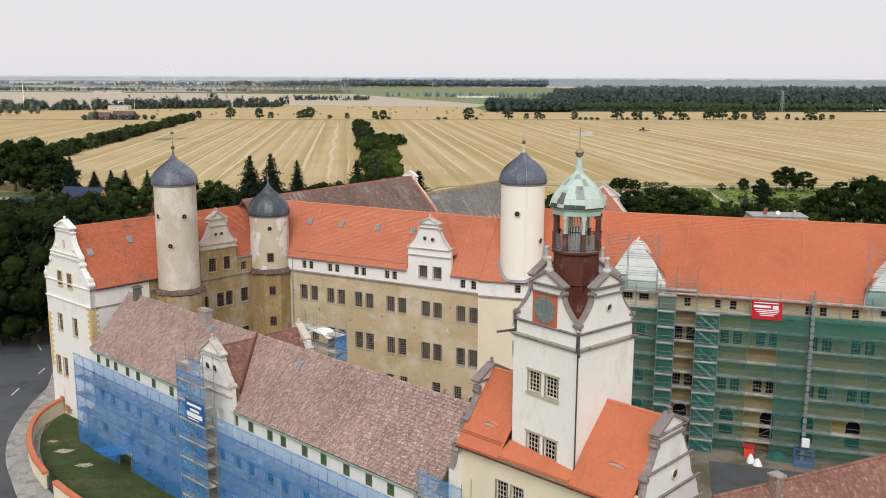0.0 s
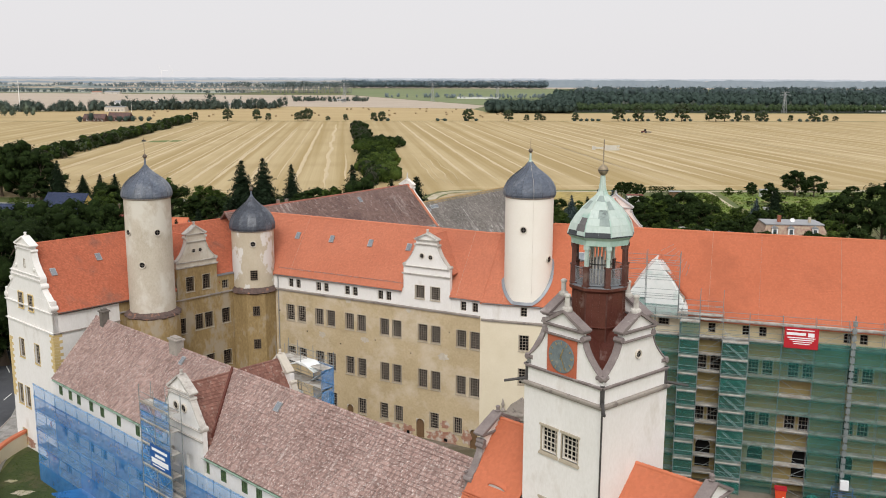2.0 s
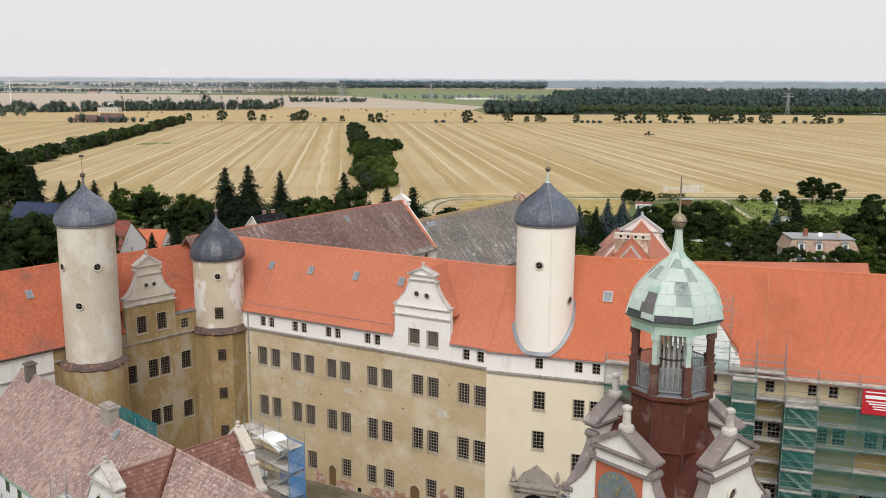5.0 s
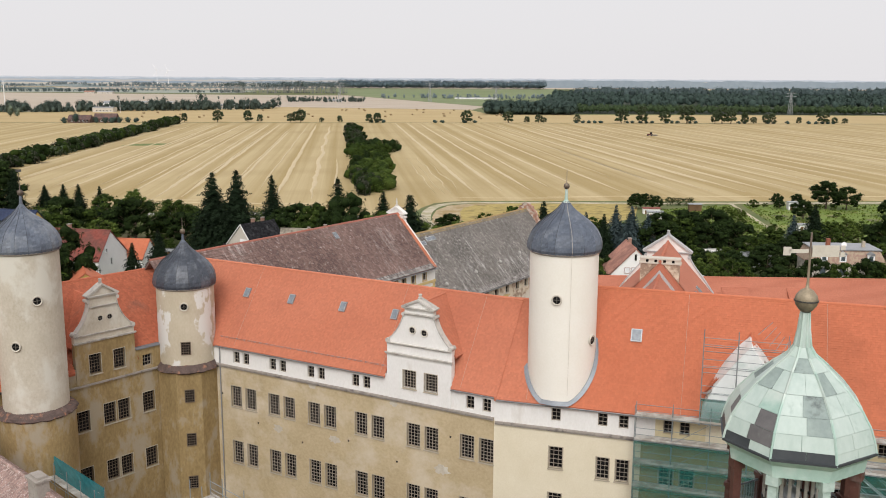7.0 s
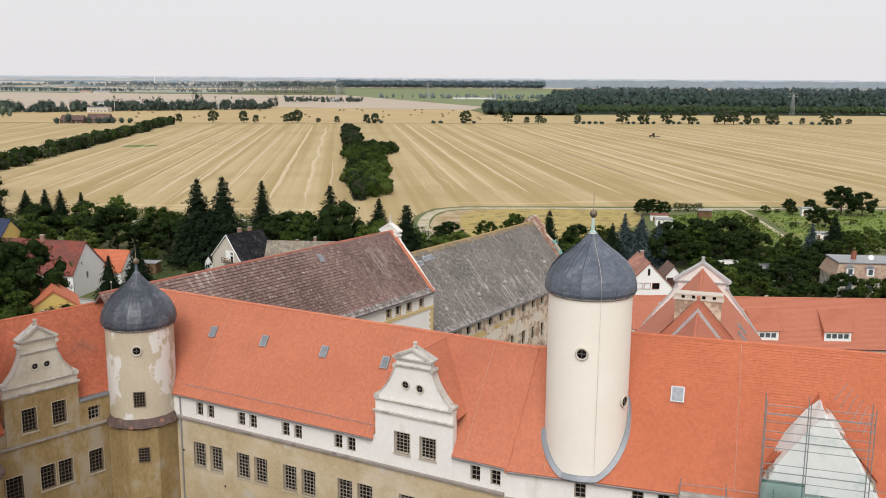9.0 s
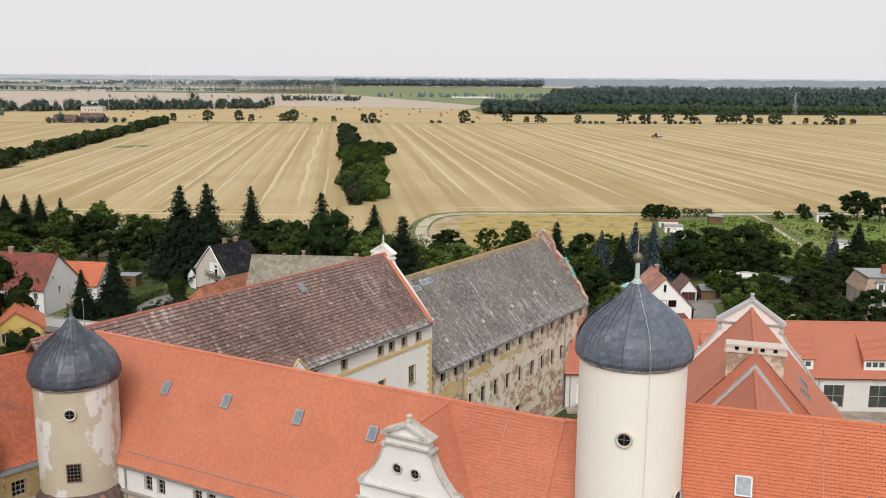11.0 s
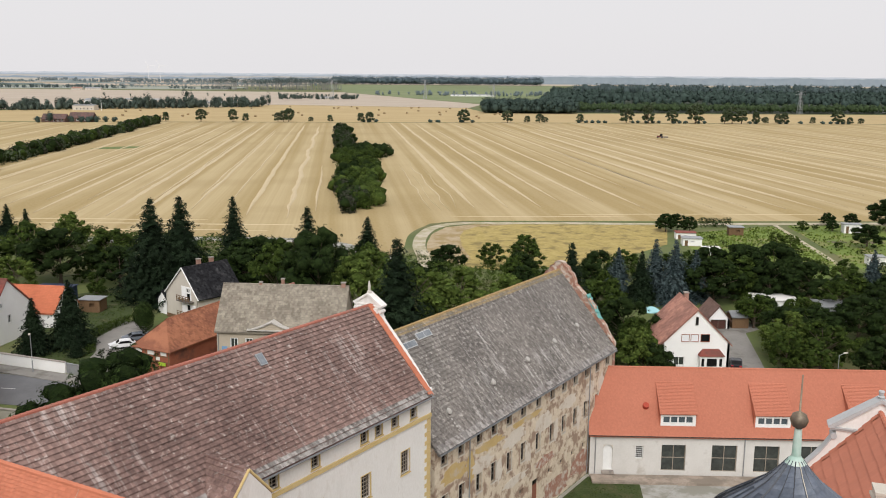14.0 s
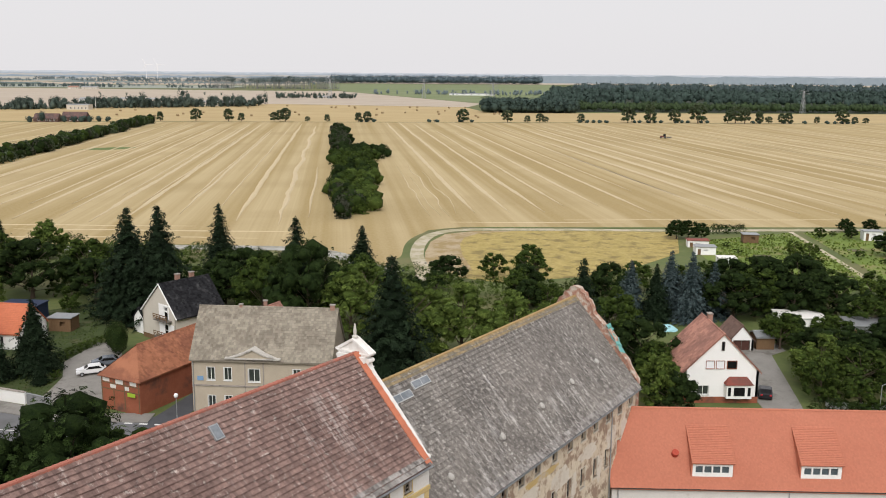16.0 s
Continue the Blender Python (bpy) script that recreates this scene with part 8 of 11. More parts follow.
LEAF_DARK = leaf_material("dark_broad_leaves", (0.009, 0.018, 0.005), (0.030, 0.048, 0.012), 0.45, 7.5)
# Near-black copy of LEAF_DARK; the great trees' shade is in its colour.
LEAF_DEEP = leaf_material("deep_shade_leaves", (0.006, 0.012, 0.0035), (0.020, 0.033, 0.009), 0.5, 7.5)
LEAF_MID = leaf_material("green_broad_leaves", (0.017, 0.032, 0.006), (0.068, 0.098, 0.019), 0.4, 7.5)
LEAF_LIGHT = leaf_material("light_green_leaves", (0.045, 0.075, 0.014), (0.115, 0.15, 0.034), 0.35, 7.5)
NEEDLE = leaf_material("dark_spruce_needles", (0.008, 0.015, 0.008), (0.018, 0.030, 0.014), 0.4, 5.0)
NEEDLE_BLUE = leaf_material("blue_spruce_needles", (0.034, 0.052, 0.054), (0.075, 0.10, 0.10), 0.35, 5.0)
BARK = surface("grey_brown_bark", (0.07, 0.05, 0.035), (0.12, 0.09, 0.065), None, 1, 12, stretch=(3, 3, 0.6), bump=0.6)
# FAR, VILLAGE, BACK and STRIP leaves are blue-greyed: haze put into their colour.
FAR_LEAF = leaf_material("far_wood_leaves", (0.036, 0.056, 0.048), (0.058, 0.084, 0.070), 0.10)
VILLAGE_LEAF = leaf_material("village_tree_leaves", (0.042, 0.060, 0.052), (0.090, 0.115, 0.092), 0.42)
BACK_LEAF = leaf_material("haze_blued_wood_leaves", (0.054, 0.076, 0.076), (0.078, 0.104, 0.100), 0.08)
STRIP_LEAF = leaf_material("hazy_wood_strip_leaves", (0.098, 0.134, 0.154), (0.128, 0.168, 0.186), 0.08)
# Field trees: mid green lightened slightly with haze put into the colour.
ROW_LEAF = leaf_material("field_tree_leaves", (0.046, 0.062, 0.036), (0.082, 0.102, 0.056), 0.35)
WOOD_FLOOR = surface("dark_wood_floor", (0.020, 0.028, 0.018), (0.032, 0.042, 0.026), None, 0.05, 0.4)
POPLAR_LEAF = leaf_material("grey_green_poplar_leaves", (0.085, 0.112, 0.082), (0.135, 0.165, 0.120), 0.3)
# Farthest leaves and stems: haze painted in, greyer and paler.
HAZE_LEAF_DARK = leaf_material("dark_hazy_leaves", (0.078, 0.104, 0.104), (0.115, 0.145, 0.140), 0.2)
BARK_HAZE = surface("haze_grey_far_stems", (0.20, 0.20, 0.19), (0.27, 0.265, 0.25), None, 1, 3)
HAZE_LEAF = leaf_material("haze_grey_far_leaves", (0.135, 0.172, 0.184), (0.185, 0.226, 0.234), 0.12)
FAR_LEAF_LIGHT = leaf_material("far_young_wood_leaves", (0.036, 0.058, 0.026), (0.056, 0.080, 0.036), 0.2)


def quads(centres, sizes, normals, seed):
    """Small leaf sprays: one bent quad at each centre, facing about its normal."""
    r = np.random.RandomState(seed)
    n = len(centres)
    nn = normals + r.normal(0, 0.55, (n, 3))
    nn /= np.linalg.norm(nn, axis=1)[:, None] + 1e-9
    t = np.cross(nn, r.normal(0, 1, (n, 3)))
    t /= np.linalg.norm(t, axis=1)[:, None] + 1e-9
    b = np.cross(nn, t)
    s = sizes[:, None]
    k = r.uniform(0.6, 1.25, (n, 1))
    v = np.empty((n, 4, 3))
    v[:, 0], v[:, 1], v[:, 2], v[:, 3] = centres - t * s * k, centres - b * s * 0.7 + nn * s * 0.2, centres + t * s * k, centres + b * s * 0.7 + nn * s * 0.2
    me = bpy.data.meshes.new("leaves")
    me.vertices.add(4 * n)
    me.vertices.foreach_set("co", v.reshape(-1))
    me.loops.add(4 * n)
    me.loops.foreach_set("vertex_index", np.arange(4 * n, dtype=np.int32))
    me.polygons.add(n)
    me.polygons.foreach_set("loop_start", np.arange(0, 4 * n, 4, dtype=np.int32))
    me.polygons.foreach_set("loop_total", np.full(n, 4, dtype=np.int32))
    me.update(calc_edges=True)
    return me


ICO_V = np.array([(0, 0, 1.0)] + [(0.894 * math.cos(1.2566 * k), 0.894 * math.sin(1.2566 * k), 0.447) for k in range(5)] + [(0.894 * math.cos(1.2566 * k + 0.628), 0.894 * math.sin(1.2566 * k + 0.628), -0.447) for k in range(5)] + [(0, 0, -1.0)])
ICO_F = [(0, 1 + k, 1 + (k + 1) % 5) for k in range(5)] + [(1 + k, 6 + k, 1 + (k + 1) % 5) for k in range(5)] + [(1 + (k + 1) % 5, 6 + k, 6 + (k + 1) % 5) for k in range(5)] + [(11, 6 + (k + 1) % 5, 6 + k) for k in range(5)]


def cores(centres, radii, seed, squash=0.85):
    """Light-blocking lumps standing for inner foliage: one uneven lump inside each clump of leaves, which keeps the sky
    from shining through.
    """
    r = np.random.RandomState(seed)
    c, k = np.asarray(centres, float), np.asarray(radii, float)
    n = len(c)
    v = ICO_V[None] * r.uniform(0.75, 1.15, (n, 12, 1)) * np.array([1, 1, squash]) * k[:, None, None] + c[:, None]
    f = (np.array(ICO_F)[None] + 12 * np.arange(n)[:, None, None]).reshape(-1, 3)
    me = bpy.data.meshes.new("inner_foliage")
    me.vertices.add(12 * n)
    me.vertices.foreach_set("co", v.reshape(-1))
    me.loops.add(60 * n)
    me.loops.foreach_set("vertex_index", f.reshape(-1).astype(np.int32))
    me.polygons.add(20 * n)
    me.polygons.foreach_set("loop_start", np.arange(0, 60 * n, 3, dtype=np.int32))
    me.polygons.foreach_set("loop_total", np.full(20 * n, 3, dtype=np.int32))
    me.polygons.foreach_set("use_smooth", np.ones(20 * n, bool))
    me.update(calc_edges=True)
    return me


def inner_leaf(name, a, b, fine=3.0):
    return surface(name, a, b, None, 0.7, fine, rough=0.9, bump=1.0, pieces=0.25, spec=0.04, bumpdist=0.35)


# Darker copies of the leaf colours; shade inside crowns is put into them.
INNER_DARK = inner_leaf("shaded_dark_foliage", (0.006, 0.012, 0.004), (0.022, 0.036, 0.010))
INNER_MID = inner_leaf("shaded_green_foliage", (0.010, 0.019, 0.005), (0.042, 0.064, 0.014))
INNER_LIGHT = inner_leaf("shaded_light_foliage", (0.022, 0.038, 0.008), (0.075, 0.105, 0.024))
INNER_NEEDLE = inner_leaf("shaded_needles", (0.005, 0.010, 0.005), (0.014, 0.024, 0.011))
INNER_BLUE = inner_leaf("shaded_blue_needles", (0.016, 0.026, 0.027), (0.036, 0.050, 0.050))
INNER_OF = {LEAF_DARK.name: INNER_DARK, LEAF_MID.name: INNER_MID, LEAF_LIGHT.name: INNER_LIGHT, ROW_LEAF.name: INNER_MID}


def broadleaf(name, label, seed, leaf, height=10.0, spread=4.2, clumps=60, per=36, low=0.12, leafsize=0.31):
    """Tapered trunk, forking limbs, and a crown of many leaf clumps with gaps, about 10 m high."""
    r = np.random.RandomState(seed)
    t = new(name)
    tagged(t, label, "tree")
    bm = bmesh.new()
    n = 8
    rings = []
    for k in range(7):
        s = k / 6
        rad = 0.28 * (1 - 0.75 * s) + (0.12 if k == 0 else 0)
        rings.append([bm.verts.new((rad * math.cos(6.2832 * i / n) + 0.15 * math.sin(3 * s), rad * math.sin(6.2832 * i / n) + 0.1 * s, height * 0.62 * s)) for i in range(n)])
    for u, v in zip(rings, rings[1:]):
        for i in range(n):
            bm.faces.new((u[i], u[(i + 1) % n], v[(i + 1) % n], v[i]))
    part("trunk", bm, BARK, t)
    cs, limbs = [], bmesh.new()
    for i in range(clumps):
        a = r.uniform(0, 6.2832)
        z = r.beta(1.6, 1.5)
        prof = math.sin(math.pi * min(1, (z * 0.86 + 0.12))) ** 0.65
        rad = spread * prof * (0.45 + 0.55 * r.uniform(0, 1) ** 0.4) * (1 + 0.22 * math.sin(2 * a + seed) + 0.12 * math.sin(5 * a + 2 * seed))
        c = Vector((rad * math.cos(a), rad * math.sin(a), height * (low + (0.96 - low) * z)))
        cs.append(c)
        if i % 3 == 0:
            bar(limbs, (0.1, 0.05, max(0.12, c.z / height - 0.3) * height), c, 0.045, 5)
    part("branchwork", limbs, BARK, t)
    cen, siz, nor, lump = [], [], [], []
    for c in cs:
        rr = r.uniform(0.7, 1.25) * spread * 0.27
        lump.append(rr * 0.72)
        d = r.normal(0, 1, (per, 3))
        d /= np.linalg.norm(d, axis=1)[:, None]
        p = np.array(c) + d * rr * r.uniform(0.55, 1.0, (per, 1)) * np.array([1.1, 1.1, 0.8])
        cen.append(p)
        nor.append(d + np.array([0, 0, 0.5]))
        siz.append(np.full(per, leafsize) * r.uniform(0.7, 1.3, per))
    crown = part("crown", quads(np.concatenate(cen), np.concatenate(siz), np.concatenate(nor), seed), leaf, t)
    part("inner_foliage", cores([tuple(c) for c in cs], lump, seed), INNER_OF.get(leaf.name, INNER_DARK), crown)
    return t


def conifer(name, label, seed, leaf, height=10.0, spread=3.5, tiers=38, droop=0.3):
    """Straight trunk with tiers of drooping boughs of needle sprays, about 10 m high."""
    r = np.random.RandomState(seed)
    t = new(name)
    tagged(t, label, "tree")
    bm = bmesh.new()
    bar(bm, (0, 0, 0), (0, 0, height * 0.5), 0.16, 8)
    bar(bm, (0, 0, height * 0.48), (0, 0, height), 0.06, 6)
    part("trunk", bm, BARK, t)
    cen, siz, nor = [], [], []
    for k in range(tiers):
        s = k / (tiers - 1)
        z = height * (0.06 + 0.92 * s)
        rad = spread * (1 - s) ** 0.82 * r.uniform(0.74, 1.18) + 0.1
        nb = max(5, int(17 * (1 - s) + 5))
        off = r.uniform(0, 6.28)
        for i in range(nb):
            a = off + 6.2832 * i / nb + r.uniform(-0.25, 0.25)
            L = rad * r.uniform(0.7, 1.12)
            m = max(3, int(L / 0.2))
            for j in range(m):
                f = (j + 0.6) / m
                cen.append((L * f * math.cos(a) + r.normal(0, 0.07), L * f * math.sin(a) + r.normal(0, 0.07), z - droop * L * f * f + 0.16 * f + r.normal(0, 0.05)))
                siz.append(r.uniform(0.2, 0.36))
                nor.append((0.7 * math.cos(a), 0.7 * math.sin(a), 0.8))
    needles = part("needles", quads(np.array(cen), np.array(siz), np.array(nor), seed), leaf, t)
    inner = [(0.3 * r.normal() * (1 - k / 14), 0.3 * r.normal() * (1 - k / 14), height * (0.1 + 0.06 * k)) for k in range(14)]
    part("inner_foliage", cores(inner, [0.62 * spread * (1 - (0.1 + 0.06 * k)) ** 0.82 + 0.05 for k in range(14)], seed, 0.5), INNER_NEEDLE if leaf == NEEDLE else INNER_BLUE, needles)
    return t


KINDS = {
    "oak": broadleaf("broadleaf_tree", "dense dark green broadleaf tree", 1, LEAF_DARK, spread=4.4, clumps=66, per=26, leafsize=0.355),
    "lime": broadleaf("broadleaf_tree", "rounded mid green broadleaf tree", 2, LEAF_MID, spread=4.0, clumps=60, per=26, leafsize=0.355),
    "ash": broadleaf("broadleaf_tree", "loose light green broadleaf tree", 3, LEAF_LIGHT, spread=3.6, clumps=58, per=36),
    "elm": broadleaf("broadleaf_tree", "tall uneven green broadleaf tree", 4, LEAF_MID, spread=3.4, clumps=62, low=0.12, per=26, leafsize=0.355),
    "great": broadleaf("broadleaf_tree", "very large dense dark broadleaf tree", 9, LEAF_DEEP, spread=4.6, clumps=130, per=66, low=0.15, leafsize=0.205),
    "round": broadleaf("field_tree", "rounded dark tree on a field margin", 10, ROW_LEAF, spread=3.7, clumps=44, per=30, low=0.06, leafsize=0.42),
    "shrub": broadleaf("shrub", "low bushy green garden shrub", 5, LEAF_MID, spread=5.2, clumps=26, per=24, low=0.05, leafsize=0.5),
    "spruce": conifer("spruce_tree", "tall dark green spruce tree", 6, NEEDLE, spread=3.8),
    "slim": conifer("spruce_tree", "slender dark spruce with open boughs", 7, NEEDLE, spread=2.6, tiers=32),
    "blue": conifer("blue_spruce", "blue-grey garden spruce tree", 8, NEEDLE_BLUE, spread=3.8, tiers=32),
}
for i, k in enumerate(KINDS.values()):
    k.matrix_world = pose(-340 + 14 * i, 600, 0)
used = set()
pr = random.Random(77)


def plant(kind, x, y, h, wide=1.0, z=0.0):
    m = pose(x, y, z - 0.05, 0, 0, pr.uniform(0, 360)) @ Matrix.Diagonal((h / 10 * wide, h / 10 * wide, h / 10, 1))
    if kind not in used:
        used.add(kind)
        KINDS[kind].matrix_world = m
    else:
        src = KINDS[kind]
        made = copy_thing(src, Matrix())
        made.matrix_world = m
    return None


for kind, x, y, h, w in (("spruce", -56, 262.6, 20.1, 1.15), ("spruce", -49.2, 259, 21, 1.1), ("slim", -48.6, 301.6, 15.4, 1.25), ("slim", -24.4, 256, 19.5, 1.2), ("spruce", -5.9, 217.5, 20.5, 1.15), ("slim", -16.2, 297, 11.4, 1.5), ("spruce", 22, 232, 17.5, 0.9), ("blue", 36.5, 265, 10.6, 1.0), ("blue", 44.2, 266, 12.2, 1.0), ("blue", 48.2, 266, 12.0, 1.1), ("blue", 51.8, 264, 10.4, 1.1), ("spruce", 40.5, 262, 10.5, 1.0), ("blue", 46.3, 260, 11.2, 1.0),
                         ("slim", -115, 328, 9.5, 1.5), ("slim", -124, 338, 8.3, 1.6), ("spruce", -131, 340, 7.8, 1.3), ("spruce", -132, 321, 14.6, 1.0), ("ash", -92.6, 314, 10.2, 1.1), ("oak", -21.5, 248, 17.0, 0.95), ("lime", -30, 254, 14, 1.0), ("oak", -36, 268, 12, 1.1), ("ash", -14, 244, 14, 1.1), ("ash", -4, 240, 13, 1.1), ("ash", 4, 236, 13, 1.15), ("ash", 11, 226, 13.5, 1.0), ("lime", 17, 219, 12.5, 1.0), ("ash", 12, 244, 10, 1.2), ("ash", 19, 236, 11, 1.1), ("ash", -12, 262, 11, 1.2), ("lime", -28, 280, 9, 1.2), ("oak", -42, 282, 9, 1.2), ("lime", -58, 286, 10, 1.2),
                         ("oak", 30, 228, 9.5, 1.1), ("lime", 27, 240, 10, 1.1), ("ash", 30, 216, 8.5, 1.0), ("elm", 31, 250, 9.5, 1.1), ("oak", 34, 273, 8.5, 1.1), ("lime", 42, 284, 6.5, 1.2), ("oak", 57, 272, 9.6, 1.2), ("oak", 62.5, 268, 10.8, 1.2), ("oak", 69.5, 269, 11.0, 1.2), ("oak", 66, 277, 9.0, 1.2), ("elm", 75, 272, 7.2, 1.3), ("lime", 70, 262, 7, 1.1), ("elm", 57, 244, 6.5, 1.2), ("ash", 56, 226, 8, 1.2), ("oak", 55, 262, 9, 1.2), ("lime", 60, 264.5, 9.5, 1.2), ("oak", 66, 262, 8.6, 1.1), ("oak", 73, 260, 9, 1.2), ("elm", 80, 256.5, 8.5, 1.2), ("oak", 86, 252, 8.5, 1.2), ("oak", 59.6, 247.2, 5.2, 1.2), ("lime", 64, 243, 6, 1.1), ("oak", 31.6, 214, 6, 1.0), ("lime", 30.8, 222.5, 8, 1.0), ("oak", 58, 232, 7, 1.2), ("oak", 63, 233, 7, 1.2), ("lime", 56.6, 214.5, 5.5, 1.2), ("lime", 53.4, 219.6, 6.6, 0.95), ("lime", 60, 222, 7.5, 1.2), ("oak", 72, 236, 8, 1.3), ("oak", 80, 244, 7.5, 1.2), ("oak", 66, 214, 7.5, 1.2), ("ash", 92, 222, 8, 1.2), ("oak", 75.5, 219, 8.2, 1.0), ("lime", 80.5, 217.6, 7.8, 1.0), ("oak", 85.5, 217.5, 8.4, 1.0), ("elm", 90, 216.5, 8.4, 1.2), ("oak", 96, 218, 9, 1.1), ("lime", 98, 236, 8.5, 1.2), ("elm", 104, 250, 9, 1.3), ("oak", 112, 238, 17.5, 0.9), ("oak", 119, 231, 17, 0.9), ("oak", 106, 248, 13, 1.0), ("oak", 126, 246, 18, 0.9), ("lime", 134, 262, 13, 1.0), ("blue", 90.5, 270, 9.4, 1.1), ("spruce", 95, 268, 12, 1.2), ("ash", 106, 276, 8, 1.3), ("elm", 114, 284, 6, 1.3), ("oak", 113.8, 322, 6.4, 1.3), ("oak", 132.3, 349, 9.5, 1.2), ("oak", 138, 346, 8, 1.2), ("oak", 145, 330, 6, 1.3), ("oak", 66.5, 346, 5.4, 1.2), ("oak", 70, 347, 5.2, 1.2), ("oak", 73.4, 346, 4.6, 1.2), ("ash", 90.2, 323, 4.4, 1.2), ("ash", 93, 320.4, 4.2, 1.2), ("lime", 107.4, 349, 3.2, 1.3), ("oak", 116.3, 349, 3.4, 1.3), ("oak", 119, 359, 4.0, 1.2), ("oak", 126, 358, 4.0, 1.2), ("lime", 60, 296, 4.4, 1.3), ("elm", 52, 288, 5.2, 1.3), ("lime", 57.5, 246.5, 5.8, 1.2), ("elm", 66, 243, 6.2, 1.2), ("elm", 90, 282, 5.5, 1.2), ("lime", 80, 277, 6.5, 1.2), ("ash", 86, 274, 5.5, 1.2), ("lime", 100, 270, 8, 1.2), ("elm", 82, 262, 7, 1.2), ("elm", 90, 256, 8, 1.2), ("lime", 76, 254, 6.5, 1.2),
                         ("oak", -32.6, 176, 16.3, 1.0), ("oak", -36.0, 172, 14.2, 1.0), ("lime", -29, 180, 12, 1.0),
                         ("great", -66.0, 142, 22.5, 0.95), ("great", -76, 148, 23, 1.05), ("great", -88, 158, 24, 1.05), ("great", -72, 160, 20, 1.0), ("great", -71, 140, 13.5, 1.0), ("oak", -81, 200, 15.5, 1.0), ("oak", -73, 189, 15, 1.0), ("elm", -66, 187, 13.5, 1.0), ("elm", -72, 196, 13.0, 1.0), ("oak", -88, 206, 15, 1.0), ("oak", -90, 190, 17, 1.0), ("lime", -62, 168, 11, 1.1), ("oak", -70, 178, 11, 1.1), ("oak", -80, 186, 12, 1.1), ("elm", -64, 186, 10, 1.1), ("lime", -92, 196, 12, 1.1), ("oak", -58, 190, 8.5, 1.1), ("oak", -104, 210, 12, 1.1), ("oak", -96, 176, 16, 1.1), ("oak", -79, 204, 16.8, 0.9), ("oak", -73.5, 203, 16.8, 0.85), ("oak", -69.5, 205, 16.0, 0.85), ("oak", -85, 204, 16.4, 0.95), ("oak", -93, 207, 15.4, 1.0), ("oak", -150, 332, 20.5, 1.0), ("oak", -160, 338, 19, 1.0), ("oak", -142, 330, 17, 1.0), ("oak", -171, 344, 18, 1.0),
                         ("spruce", -59.9, 230.8, 11.2, 1.1), ("spruce", -64.2, 226.8, 9.2, 1.0), ("spruce", -57, 225.3, 3.6, 1.2), ("shrub", -55.7, 227.6, 1.6, 1.0), ("lime", -72, 284, 11, 1.2), ("oak", -80, 276, 12, 1.2), ("lime", -90, 284, 12, 1.2), ("oak", -100, 278, 12, 1.2), ("elm", -96, 264, 12, 1.2), ("ash", -84, 264, 9, 1.1), ("spruce", -100, 306, 11.5, 0.9), ("slim", -116, 312, 7, 1.3), ("oak", -66, 272, 9, 1.2), ("lime", -70, 296, 7, 1.3), ("lime", -78, 300, 7, 1.3),
                         ("oak", -166, 380, 11, 1.3), ("oak", -176, 396, 11, 1.3), ("oak", -188, 410, 11, 1.3), ("oak", -196, 430, 10, 1.3), ("oak", -152, 340, 10, 1.3), ("oak", -162, 350, 10, 1.3), ("oak", -177, 360, 11, 1.3), ("oak", -140, 320, 10, 1.3), ("oak", -206, 452, 9, 1.3)):
    plant(kind, x, y, h, w)
for i in range(40):
    x, y = pr.uniform(74, 190), pr.uniform(284, 354)
    if abs(x - (96 + (y - 296) * 0.11)) < 4:
        continue
    plant("shrub", x, y, pr.uniform(0.8, 2.2), pr.uniform(0.9, 1.5))
for i in range(44):
    x, y = pr.uniform(-84, -48), pr.uniform(240, 300)
    if (x > -72 and y < 264) or (-78 < x < -62 and 240 < y < 256):
        continue
    plant("shrub", x, y, pr.uniform(1.8, 4.5), pr.uniform(0.9, 1.3))
for i in range(34):
    x, y = pr.uniform(50, 84), pr.uniform(216, 262)
    if x < 53 + (y - 216) * 0.19 or (x < 60 and y > 240):
        continue
    plant("shrub", x, y, pr.uniform(2.0, 4.5), pr.uniform(0.9, 1.3))
for i in range(30):
    plant(pr.choice(("oak", "lime", "elm")), pr.uniform(-44, 24), pr.uniform(262, 298), pr.uniform(4.5, 8.0), pr.uniform(1.0, 1.3))


